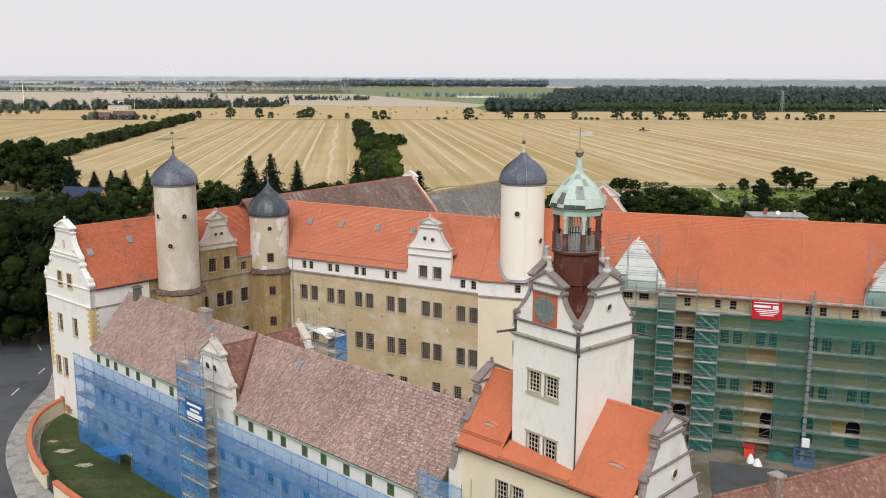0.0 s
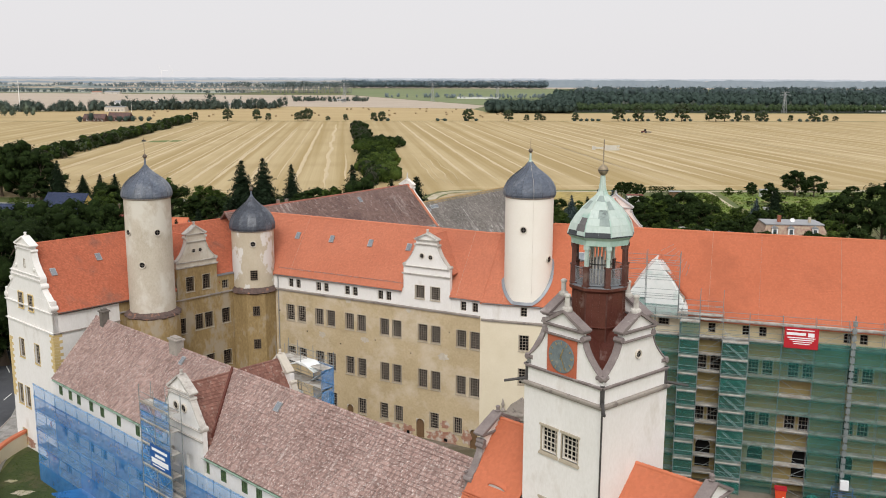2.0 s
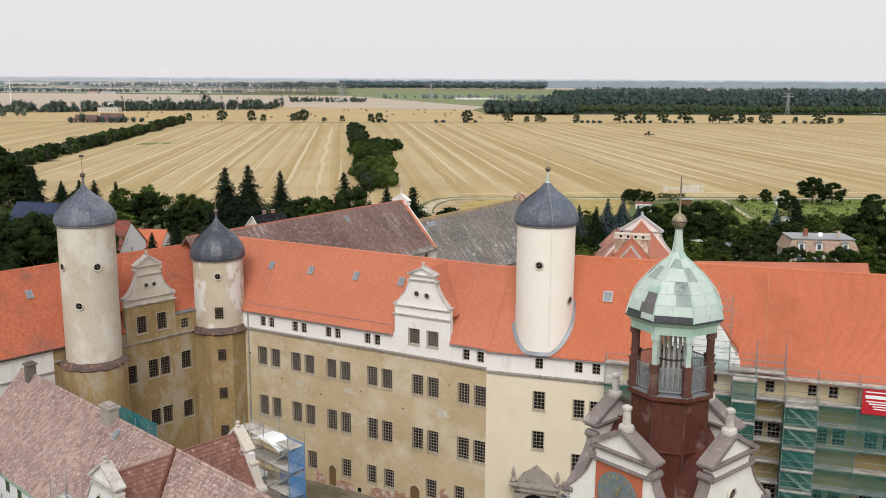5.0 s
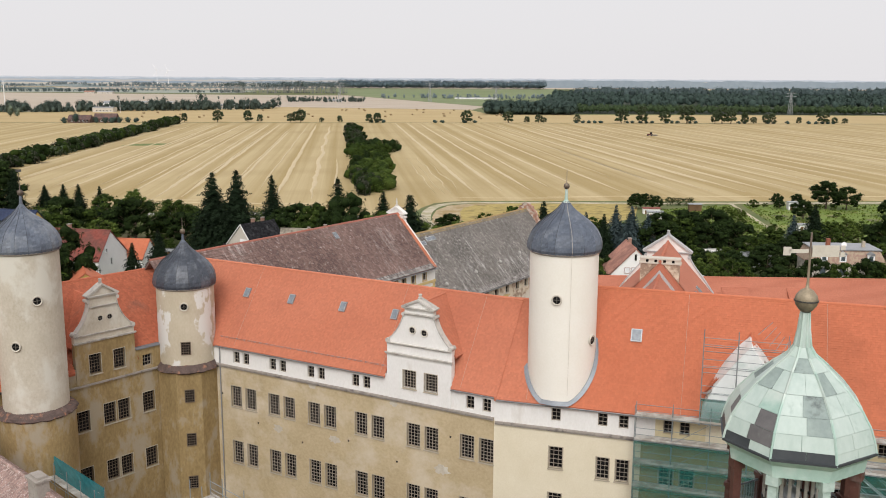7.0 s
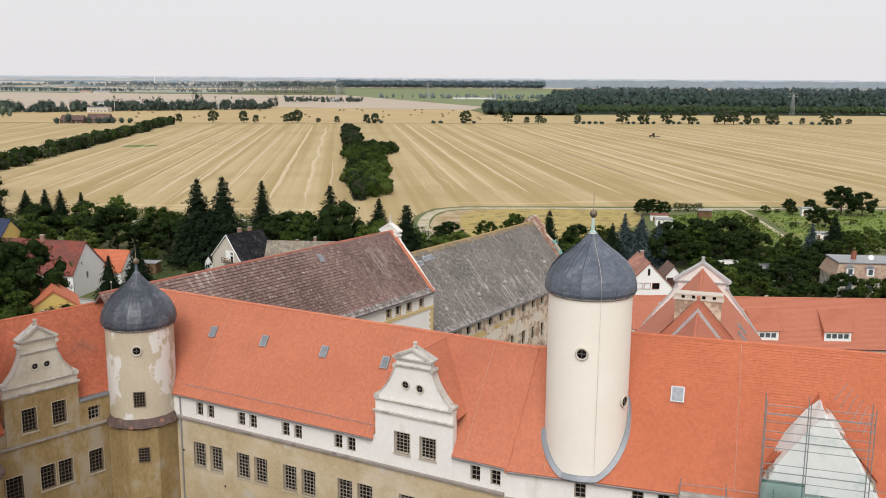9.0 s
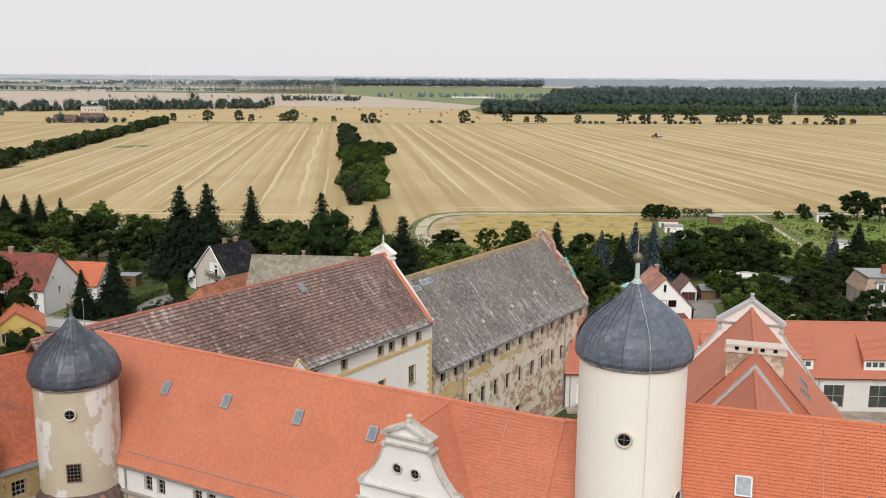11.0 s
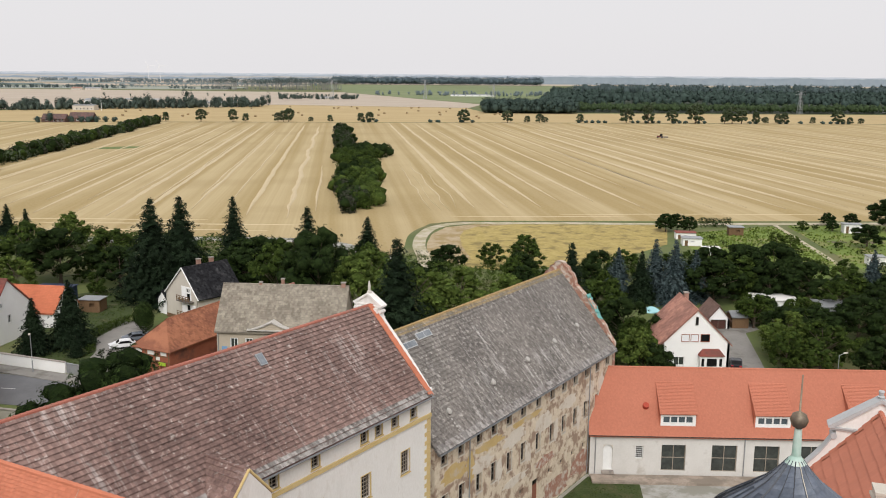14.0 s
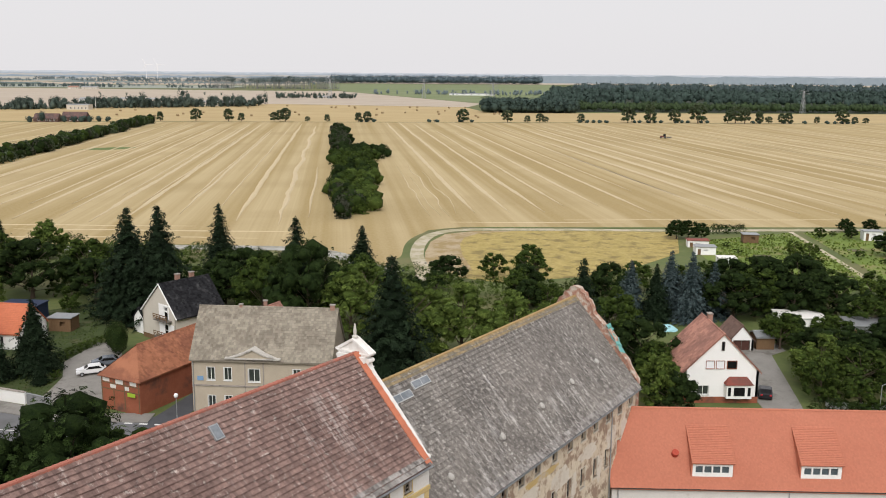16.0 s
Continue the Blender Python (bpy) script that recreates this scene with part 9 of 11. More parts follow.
def foliage_belt(name, line, width, height, count, size, leaf, label, seed, rough=0.35, category="hedge", kind="stuff"):
    """A long hedge or wood edge: leaf sprays spread over an uneven rounded bank."""
    r = np.random.RandomState(seed)
    P = np.array(line, float)
    seg = np.linalg.norm(np.diff(P, axis=0), axis=1)
    cum = np.concatenate([[0], np.cumsum(seg)])
    s = r.uniform(0, cum[-1], count)
    k = np.clip(np.searchsorted(cum, s) - 1, 0, len(seg) - 1)
    f = (s - cum[k]) / seg[k]
    base = P[k] + (P[k + 1] - P[k]) * f[:, None]
    d = (P[k + 1] - P[k]) / seg[k][:, None]
    nrm = np.stack([-d[:, 1], d[:, 0]], 1)
    bump = 1 + rough * np.sin(s / height * 0.9 + seed) * np.sin(s / height * 0.37 + 2 * seed) + rough * 0.6 * np.sin(s / height * 2.1)
    a = r.uniform(0.02, math.pi - 0.02, count)
    rad = r.uniform(0.78, 1.05, count)
    side = np.cos(a) * width / 2 * rad * (0.85 + 0.15 * bump)
    up = np.maximum(0.15, np.sin(a) ** 0.7 * height * rad * bump)
    pos = np.stack([base[:, 0] + nrm[:, 0] * side, base[:, 1] + nrm[:, 1] * side, up], 1)
    pos += r.normal(0, size * 0.5, pos.shape)
    pos[:, 2] = np.maximum(pos[:, 2], size * 0.3)
    n3 = np.stack([nrm[:, 0] * np.cos(a), nrm[:, 1] * np.cos(a), np.sin(a) + 0.3], 1)
    ob = solo(name, quads(pos, np.full(count, size) * r.uniform(0.6, 1.3, count), n3, seed), leaf, Matrix(), label, category, kind=kind)
    return ob


def bush_bank(name, left, right, y0, y1, count, h0, h1, leaf, label, seed, size=0.5, per=130):
    """A dense bank of bushes between two edges given as x at y: each bush a rounded clump of leaf sprays of its own height."""
    r = np.random.RandomState(seed)
    spots = []
    for i in range(count):
        y = y0 + (y1 - y0) * r.uniform() ** 1.15
        a, b = left(y), right(y)
        h = r.uniform(h0, h1)
        rad = min(h * r.uniform(0.35, 0.5), (b - a) * 0.35)
        spots.append((r.uniform(a + rad * 0.7, b - rad * 0.7), y, h, rad))
    S = np.array(spots)
    d = r.normal(0, 1, (count, per, 3))
    d /= np.linalg.norm(d, axis=2)[:, :, None]
    d[:, :, 2] = np.abs(d[:, :, 2]) - 0.25
    k = r.uniform(0.75, 1.05, (count, per))
    pos = np.empty((count, per, 3))
    pos[:, :, 0] = S[:, None, 0] + d[:, :, 0] * S[:, None, 3] * k
    pos[:, :, 1] = S[:, None, 1] + d[:, :, 1] * S[:, None, 3] * k
    pos[:, :, 2] = np.maximum(0.2, S[:, None, 2] * (0.42 + 0.58 * d[:, :, 2] * k))
    low = pos.copy()[:, ::2]
    low[:, :, 2] *= r.uniform(0.05, 0.75, (count, low.shape[1]))
    p = np.concatenate([pos.reshape(-1, 3), low.reshape(-1, 3)])
    nrm = np.concatenate([d.reshape(-1, 3), d[:, ::2].reshape(-1, 3)]) + np.array([0, 0, 0.25])
    bank = solo(name, quads(p, np.full(len(p), size) * r.uniform(0.6, 1.3, len(p)), nrm, seed), leaf, Matrix(), label, "hedge", kind="stuff")
    lumps = np.repeat(S, 3, axis=0)
    at = lumps[:, :2] + r.normal(0, 0.35, (len(lumps), 2)) * lumps[:, 3:4]
    up = lumps[:, 2] * np.tile([0.3, 0.5, 0.66], count)
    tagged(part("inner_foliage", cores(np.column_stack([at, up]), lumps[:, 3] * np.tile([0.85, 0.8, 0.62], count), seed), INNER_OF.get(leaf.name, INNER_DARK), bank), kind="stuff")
    return bank


LEAF_GREYED = leaf_material("dry_twiggy_bushes", (0.030, 0.034, 0.023), (0.058, 0.060, 0.040), 0.25)
wave = lambda y, k: 1.6 * math.sin(y * 0.11 + k) + 1.0 * math.sin(y * 0.29 + 2 * k)
edge_l = lambda y: -32 - (y - 372) * 0.113 + wave(y, 1) * 0.6
edge_r = lambda y: -18.5 - (y - 372) * 0.052 + wave(y, 2) - (2.5 if 500 < y < 560 else 0) - max(0, 388 - y) * 0.2
bush_bank("field_hedge", edge_l, edge_r, 382, 585, 44, 4.5, 9, LEAF_MID, "broad overgrown hedge between two stubble fields", 1, 0.47, 240)
bush_bank("field_hedge", edge_l, edge_r, 380, 580, 34, 4, 8.5, LEAF_DARK, "dark bushes in a broad field hedge", 2, 0.47, 240)
bush_bank("field_hedge", edge_l, edge_r, 395, 560, 14, 5, 8.5, LEAF_LIGHT, "light green bushes in a broad field hedge", 29, 0.47, 230)
bush_bank("field_hedge", edge_l, lambda y: edge_r(y) - 1, 378, 425, 9, 5, 8, LEAF_GREYED, "dry twiggy near end of a field hedge", 3, 0.4, 260)
bush_bank("field_hedge", edge_l, lambda y: edge_l(y) + 13, 600, 800, 46, 5, 9.5, LEAF_GREYED, "dry grey far end of a field hedge", 25, 0.5, 170)
bush_bank("field_hedge", lambda y: -54 - (y - 600) * 0.11, lambda y: -22.5 - (y - 585) * 0.1, 574, 604, 16, 5, 8.6, LEAF_DARK, "rounded bulge of bushes beside the hedge", 26, 0.5, 300)
for seed_, count_, leaf_, tone in ((4, 120, ROW_LEAF, "dull green"), (34, 80, LEAF_GREYED, "dry greyish"), (35, 40, LEAF_DARK, "dark")):
    bush_bank("field_hedge", lambda y: -211 - (y - 455) * 0.1 + wave(y, 3), lambda y: -199 - (y - 455) * 0.1 + wave(y, 4), 455, 900, count_, 4.0, 9.5, leaf_, tone + " bushes of a long field hedge", seed_, 0.6, 95)
foliage_belt("clipped_hedge", [(78.6, 355), (88.5, 355.6)], 2.4, 2.6, 900, 0.3, LEAF_DARK, "clipped dark garden hedge", 5, 0.05)
foliage_belt("clipped_hedge", [(-58.8, 235.6), (-57.4, 241.6), (-54.9, 246.6)], 1.3, 1.3, 900, 0.25, LEAF_MID, "low clipped hedge beside the yard", 6, 0.05)
foliage_belt("garden_hedge", [(49, 212), (66, 211), (100, 209)], 2.5, 2.6, 2200, 0.35, LEAF_DARK, "dark hedge behind a low building", 7, 0.2)
foliage_belt("undergrowth", [(-44, 292), (-20, 300), (-8, 290), (2, 280), (24, 272), (48, 292)], 10, 3.5, 4500, 0.5, LEAF_MID, "bushy undergrowth at the edge of the trees", 8, 0.4)
foliage_belt("undergrowth", [(-140, 300), (-110, 312), (-95, 318), (-70, 318), (-48, 312)], 9, 3.5, 4500, 0.5, LEAF_MID, "bushy undergrowth beside the country road", 9, 0.4)
foliage_belt("undergrowth", [(20, 214), (26, 226), (30, 244)], 8, 4, 2500, 0.45, LEAF_DARK, "shrubs behind the derelict building", 10, 0.4)


def tufts(name, outline, count, size, leaf, label, seed):
    """Rough grass: many small blades inside an outline."""
    r = np.random.RandomState(seed)
    P = np.array(outline, float)
    lo, hi = P.min(0), P.max(0)
    q = r.uniform(lo, hi, (count * 4, 2))
    inside = np.zeros(len(q), bool)
    for (x0, y0), (x1, y1) in zip(P, np.roll(P, -1, axis=0)):
        cross = (y0 > q[:, 1]) != (y1 > q[:, 1])
        inside ^= cross & (q[:, 0] < (x1 - x0) * (q[:, 1] - y0) / ((y1 - y0) if abs(y1 - y0) > 1e-9 else 1e-9) + x0)
    q = q[inside][:count]
    keep = np.array([noise.noise(Vector((x * 0.35, y * 0.35, seed))) for x, y in q]) > -0.28
    q = q[keep]
    pos = np.column_stack([q, np.full(len(q), 0.05 + size * 0.4)])
    nrm = np.column_stack([r.normal(0, 1, (len(q), 2)), np.full(len(q), 0.6)])
    return solo(name, quads(pos, size * r.uniform(0.5, 1.4, len(q)), nrm, seed), leaf, Matrix(), label, "grass", kind="stuff")


LEAF_GRASS = leaf_material("rough_grass_blades", (0.036, 0.058, 0.013), (0.085, 0.112, 0.032), 0.5)
tufts("rough_grass", [(-46.4, 115), (-48.2, 108), (-47.4, 101), (-44, 94), (-39, 87.3), (-30, 80.6), (-12, 64), (-6, 66), (-41, 100.5)], 15000, 0.055, LEAF_GRASS, "rough dark grass in the castle garden", 41)
LEAF_MEADOW = leaf_material("light_grass_blades", (0.085, 0.125, 0.024), (0.155, 0.195, 0.045), 0.4)
tufts("rough_grass", [(72, 342), (102, 357), (97, 297), (84, 290), (70, 318)], 2600, 0.35, LEAF_MEADOW, "uneven grass between garden beds", 42)
tufts("rough_grass", [(106, 357), (190, 360), (190, 300), (99, 296)], 2800, 0.4, LEAF_MEADOW, "long grass on allotments", 43)
tufts("rough_grass", [(17.0, 182.0), (22.4, 181.8), (21.8, 176.6), (14.0, 166.6), (2.7, 150.6), (-2.0, 153.6)], 9000, 0.06, LEAF_GRASS, "unmown tufts on the lawn", 46)
tufts("rough_grass", [(-67, 223), (-55, 219.5), (-55.4, 228.3), (-58.0, 235), (-57, 246), (-64, 272), (-74, 263), (-70, 248)], 5000, 0.11, LEAF_GRASS, "grass in a house garden", 44)


def far_trees(name, spots, leaf, label, seed, size=1.15, per=34, category="wood", kind="stuff", squash=1.0, canopy=False, core=0.66):
    """Many far crowns, each a loose bundle of leaf sprays over its foot: spots are (x, y, height, radius)."""
    r = np.random.RandomState(seed)
    S = np.array(spots, float)
    n = len(S)
    d = r.normal(0, 1, (n, per, 3))
    d /= np.linalg.norm(d, axis=2)[:, :, None]
    d *= r.uniform(0.3, 1.0, (n, per, 1)) ** 0.45
    if canopy:
        d[:, :, 2] = d[:, :, 2] * 0.95 if canopy == "edge" else np.abs(d[:, :, 2]) - 0.15
        d[:, :, 1] = -np.abs(d[:, :, 1]) * 0.9
    pos = np.empty((n, per, 3))
    pos[:, :, 0] = S[:, None, 0] + d[:, :, 0] * S[:, None, 3]
    pos[:, :, 1] = S[:, None, 1] + d[:, :, 1] * S[:, None, 3]
    pos[:, :, 2] = S[:, None, 2] * ((0.50 + 0.48 * d[:, :, 2]) if canopy == "edge" else (0.56 + 0.40 * d[:, :, 2] * squash))
    ob = solo(name, quads(pos.reshape(-1, 3), np.repeat(S[:, 3] * size * 0.28, per) * r.uniform(0.6, 1.2, n * per), d.reshape(-1, 3) + np.array([0, 0, 0.4]), seed), leaf, Matrix(), label, category, kind=kind)
    if core:
        heights, sizes = ([0.5], [1.0]) if n > 700 else ([0.34, 0.6], [0.95, 0.8])
        k = len(heights)
        lumps = np.repeat(S, k, axis=0)
        at = lumps[:, :2] + r.normal(0, 0.25, (k * n, 2)) * lumps[:, 3:4]
        at = np.column_stack([at, lumps[:, 2] * np.tile(heights, n)])
        tagged(part("inner_foliage", cores(at, core * lumps[:, 3] * np.tile(sizes, n), seed, 1.2), leaf, ob), kind="stuff")
    return ob


far_trees("thuja", [(-50.8, 239.6, 5.6, 1.9)], LEAF_DARK, "round dense dark thuja beside a paved yard", 55, size=0.45, per=2600, category="bush", kind="", squash=1.12, core=0.85)
fr_ = np.random.RandomState(5)


def scatter(n, x0, x1, y0, y1, h0, h1, inside=None):
    out = []
    while len(out) < n:
        x, y = fr_.uniform(x0, x1), fr_.uniform(y0, y1)
        if inside and not inside(x, y):
            continue
        h = fr_.uniform(h0, h1)
        out.append((x, y, h, h * fr_.uniform(0.26, 0.4)))
    return out


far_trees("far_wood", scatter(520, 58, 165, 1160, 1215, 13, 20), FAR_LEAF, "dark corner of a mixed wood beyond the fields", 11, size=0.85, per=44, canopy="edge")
# Near-black sheet under the crowns; the wood's shade is put into its colour.
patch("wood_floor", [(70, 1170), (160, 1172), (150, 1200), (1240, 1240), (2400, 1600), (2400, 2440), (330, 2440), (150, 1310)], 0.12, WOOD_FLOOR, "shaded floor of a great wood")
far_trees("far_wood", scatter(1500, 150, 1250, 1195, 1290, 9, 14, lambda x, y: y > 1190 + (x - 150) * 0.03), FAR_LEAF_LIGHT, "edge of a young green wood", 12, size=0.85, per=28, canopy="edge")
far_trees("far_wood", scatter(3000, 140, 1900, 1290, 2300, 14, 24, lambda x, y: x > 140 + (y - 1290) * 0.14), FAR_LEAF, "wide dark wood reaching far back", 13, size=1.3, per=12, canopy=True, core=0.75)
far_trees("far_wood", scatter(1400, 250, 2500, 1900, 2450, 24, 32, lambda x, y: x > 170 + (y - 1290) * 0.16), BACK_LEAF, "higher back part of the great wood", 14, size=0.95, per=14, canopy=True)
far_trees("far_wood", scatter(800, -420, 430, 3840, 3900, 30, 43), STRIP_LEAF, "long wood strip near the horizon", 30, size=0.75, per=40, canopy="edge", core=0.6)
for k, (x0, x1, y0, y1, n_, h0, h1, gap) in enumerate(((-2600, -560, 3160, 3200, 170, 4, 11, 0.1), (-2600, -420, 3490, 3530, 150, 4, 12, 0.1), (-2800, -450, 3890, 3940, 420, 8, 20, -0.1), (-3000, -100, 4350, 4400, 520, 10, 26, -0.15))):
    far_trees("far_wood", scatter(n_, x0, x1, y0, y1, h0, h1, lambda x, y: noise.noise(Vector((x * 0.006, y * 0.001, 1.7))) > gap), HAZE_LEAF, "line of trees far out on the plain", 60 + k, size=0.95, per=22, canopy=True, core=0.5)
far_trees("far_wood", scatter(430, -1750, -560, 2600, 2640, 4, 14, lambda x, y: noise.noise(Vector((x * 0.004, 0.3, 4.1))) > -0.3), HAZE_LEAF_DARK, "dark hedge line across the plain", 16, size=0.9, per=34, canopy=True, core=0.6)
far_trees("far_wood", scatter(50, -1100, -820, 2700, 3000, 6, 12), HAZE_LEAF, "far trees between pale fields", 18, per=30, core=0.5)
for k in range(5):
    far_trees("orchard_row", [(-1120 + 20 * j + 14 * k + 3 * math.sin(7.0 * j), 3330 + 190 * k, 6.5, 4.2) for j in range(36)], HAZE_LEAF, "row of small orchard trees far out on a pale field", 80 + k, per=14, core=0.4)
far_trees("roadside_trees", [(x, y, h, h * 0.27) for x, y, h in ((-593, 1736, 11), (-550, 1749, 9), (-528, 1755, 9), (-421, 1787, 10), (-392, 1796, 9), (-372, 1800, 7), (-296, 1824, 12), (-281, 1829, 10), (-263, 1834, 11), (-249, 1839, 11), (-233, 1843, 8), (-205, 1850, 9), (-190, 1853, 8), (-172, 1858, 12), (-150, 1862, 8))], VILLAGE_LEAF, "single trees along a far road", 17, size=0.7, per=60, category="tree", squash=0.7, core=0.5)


def pine_stand(spots, label, seed):
    """A thin stand of tall pines: bare stems with the field showing between them, foliage only in the upper part."""
    r = np.random.RandomState(seed)
    S = np.array(spots, float)
    per = 46
    d = r.normal(0, 1, (len(S), per, 3))
    d /= np.linalg.norm(d, axis=2)[:, :, None]
    d *= r.uniform(0.4, 1.0, (len(S), per, 1))
    pos = S[:, None, :3] * np.array([1, 1, 0]) + d * np.stack([S[:, 3] * 1.5, S[:, 3] * 1.5, S[:, 2] * 0.24], 1)[:, None]
    pos[:, :, 2] += S[:, None, 2] * 0.76
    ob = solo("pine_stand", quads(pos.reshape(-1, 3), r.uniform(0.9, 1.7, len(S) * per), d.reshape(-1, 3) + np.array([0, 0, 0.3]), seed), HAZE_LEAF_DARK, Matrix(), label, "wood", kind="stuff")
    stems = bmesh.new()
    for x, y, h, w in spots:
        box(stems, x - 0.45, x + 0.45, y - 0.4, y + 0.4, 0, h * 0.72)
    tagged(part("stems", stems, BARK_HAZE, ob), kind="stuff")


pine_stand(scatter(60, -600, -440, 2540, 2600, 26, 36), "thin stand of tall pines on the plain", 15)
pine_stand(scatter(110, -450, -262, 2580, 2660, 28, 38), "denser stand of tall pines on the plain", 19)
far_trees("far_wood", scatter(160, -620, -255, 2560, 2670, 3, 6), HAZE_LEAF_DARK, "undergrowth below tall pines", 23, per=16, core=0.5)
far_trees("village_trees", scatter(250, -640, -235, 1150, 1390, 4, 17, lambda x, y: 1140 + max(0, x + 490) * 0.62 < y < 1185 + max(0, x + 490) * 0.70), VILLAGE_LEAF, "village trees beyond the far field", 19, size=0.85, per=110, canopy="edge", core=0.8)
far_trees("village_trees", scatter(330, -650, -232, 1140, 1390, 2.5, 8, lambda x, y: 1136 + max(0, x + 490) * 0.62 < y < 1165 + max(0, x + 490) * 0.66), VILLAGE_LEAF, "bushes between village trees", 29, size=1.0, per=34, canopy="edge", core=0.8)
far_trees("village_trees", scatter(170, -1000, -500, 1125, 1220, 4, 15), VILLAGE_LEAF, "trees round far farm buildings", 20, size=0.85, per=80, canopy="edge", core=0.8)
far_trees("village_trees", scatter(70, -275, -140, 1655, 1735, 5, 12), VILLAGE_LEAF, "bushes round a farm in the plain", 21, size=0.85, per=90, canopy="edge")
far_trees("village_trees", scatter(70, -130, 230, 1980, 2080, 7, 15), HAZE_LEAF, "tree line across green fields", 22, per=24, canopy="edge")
far_trees("farmyard_trees", [(-352, 898, 6, 3.4), (-340, 896, 11, 4.0), (-322, 897, 7, 3.2), (-316, 904, 6, 3.4), (-310, 908, 6, 3.6), (-304, 911, 6, 3.4), (-298, 915, 5.5, 3.2), (-291, 918, 5, 3.0)], FAR_LEAF, "dark trees round an old farm", 27, size=0.6, per=160, category="bush")
far_trees("field_trees", [(-486, 984, 16, 5.0), (-477, 986, 18, 5.0), (-468, 989, 17, 4.6), (-460, 993, 15, 4.0), (-450, 1002, 17, 4.0), (-445, 1006, 13, 3.6), (-500, 980, 14, 5.0)], POPLAR_LEAF, "grey-green poplars at the edge of a far field", 33, size=0.7, per=220, canopy="edge", core=0.75, category="tree")
tall = [(-352, 1217, 22, 4.5), (-320, 1265, 29, 5.5), (-314, 1268, 24, 4.5), (-226, 1330, 22, 4), (-231, 1326, 18, 4.5), (-420, 1178, 15, 5), (-470, 1160, 16, 5)]
far_trees("village_trees", tall, VILLAGE_LEAF, "tall trees standing over a village", 28, size=0.85, per=150, canopy="edge")
ROW = ((285, 9), (345, 12), (400, 12), (422, 8), (478, 9), (488, 11), (497, 13), (535, 5), (569, 7), (805, 13), (883, 12), (918, 7), (940, 9), (950, 6), (1013, 9), (1097, 15), (1137, 18), (1181, 13), (1223, 19), (1277, 13), (1291, 17), (1308, 16), (1335, 12), (1352, 7), (1375, 10), (1388, 11), (1440, 7), (1487, 14), (1510, 7), (1530, 6))
for px, h in ROW:
    x = (px - 784) / 1607.0 * 850 + 15
    y = 946 + 0.052 * x
    plant("round", x, y, h, 1.0 if h > 8 else 1.15)
far_trees("field_bushes", [(x, 946 + 0.052 * x, 2.6, 2.6) for x in (-68, -62, -56, 24, 34, -5, 1, 136, 142, 148, 154, 160, 186, 192, 200, 206, 212, 226, 232, 238, 250, 256, 300, 306, 330, 336, 350, 372, 380, 386, 392, 398)], FAR_LEAF, "low bushes on a field margin", 24, size=0.7, per=90, category="bush")
plant("round", -70, 942, 9, 1.2)
plant("round", -62, 942, 10, 1.2)

SOIL = surface("garden_soil", (0.10, 0.075, 0.05), (0.17, 0.13, 0.09), (0.10, 0.12, 0.04), 0.6, 5, cscale=0.6)
gb_ = random.Random(15)
for k in range(16):
    x, y = 80 + 6.5 * (k % 8) * 1.4, 302 + 22 * (k // 8) + gb_.uniform(-6, 6)
    if abs(x - (96 + (y - 296) * 0.11)) < 5:
        continue
    w, d = gb_.uniform(2.5, 6), gb_.uniform(2, 5)
    patch("garden_bed", [(x, y), (x + w, y + 0.1 * w), (x + w, y + d), (x, y + d)], 0.12, SOIL, "dug vegetable bed in the allotments", category="garden bed")

# ---- houses ----
ROOF_RED = surface("dull_red_roof_tile", (0.21, 0.058, 0.044), (0.28, 0.082, 0.06), (0.17, 0.066, 0.052), 0.4, 7, pieces=0.15, cscale=0.4)
ROOF_ROSE = surface("rose_brown_roof_tile", (0.39, 0.185, 0.135), (0.49, 0.25, 0.185), (0.31, 0.155, 0.12), 0.4, 7, pieces=0.15)
ROOF_BLACK = surface("black_bitumen_shingles", (0.013, 0.013, 0.015), (0.03, 0.03, 0.032), (0.055, 0.055, 0.056), 0.6, 6, pieces=0.4, cscale=0.6, cover=0.6, rough=0.9, spec=0.12)
ROOF_NAVY = surface("dark_blue_glazed_tile", (0.02, 0.03, 0.07), (0.035, 0.05, 0.10), None, 1, 7, rough=0.35, pieces=0.12)
ROOF_SANDY = surface("sandy_grey_pantile", (0.26, 0.23, 0.18), (0.34, 0.30, 0.24), (0.22, 0.19, 0.15), 0.5, 6, pieces=0.2, cscale=0.5)
BRICK_RED = surface("old_red_brick", (0.24, 0.075, 0.04), (0.32, 0.11, 0.06), (0.12, 0.06, 0.045), 0.8, 9, cscale=0.22, cover=0.58)
CHIMNEY_BRICK = surface("faded_chimney_brick", (0.27, 0.15, 0.11), (0.36, 0.22, 0.17), None, 1.0, 9)
TAN_RENDER = surface("tan_house_render", (0.40, 0.34, 0.26), (0.48, 0.41, 0.32), None, 0.6, 8)
GREY_RENDER = surface("beige_house_render", (0.50, 0.46, 0.39), (0.58, 0.53, 0.46), None, 0.6, 8)
HOUSE_WHITE = surface("white_house_render", (0.80, 0.79, 0.77), (0.86, 0.85, 0.83), None, 0.5, 8)
YELLOW_RENDER = surface("yellow_house_render", (0.62, 0.42, 0.12), (0.70, 0.50, 0.18), None, 0.5, 8)


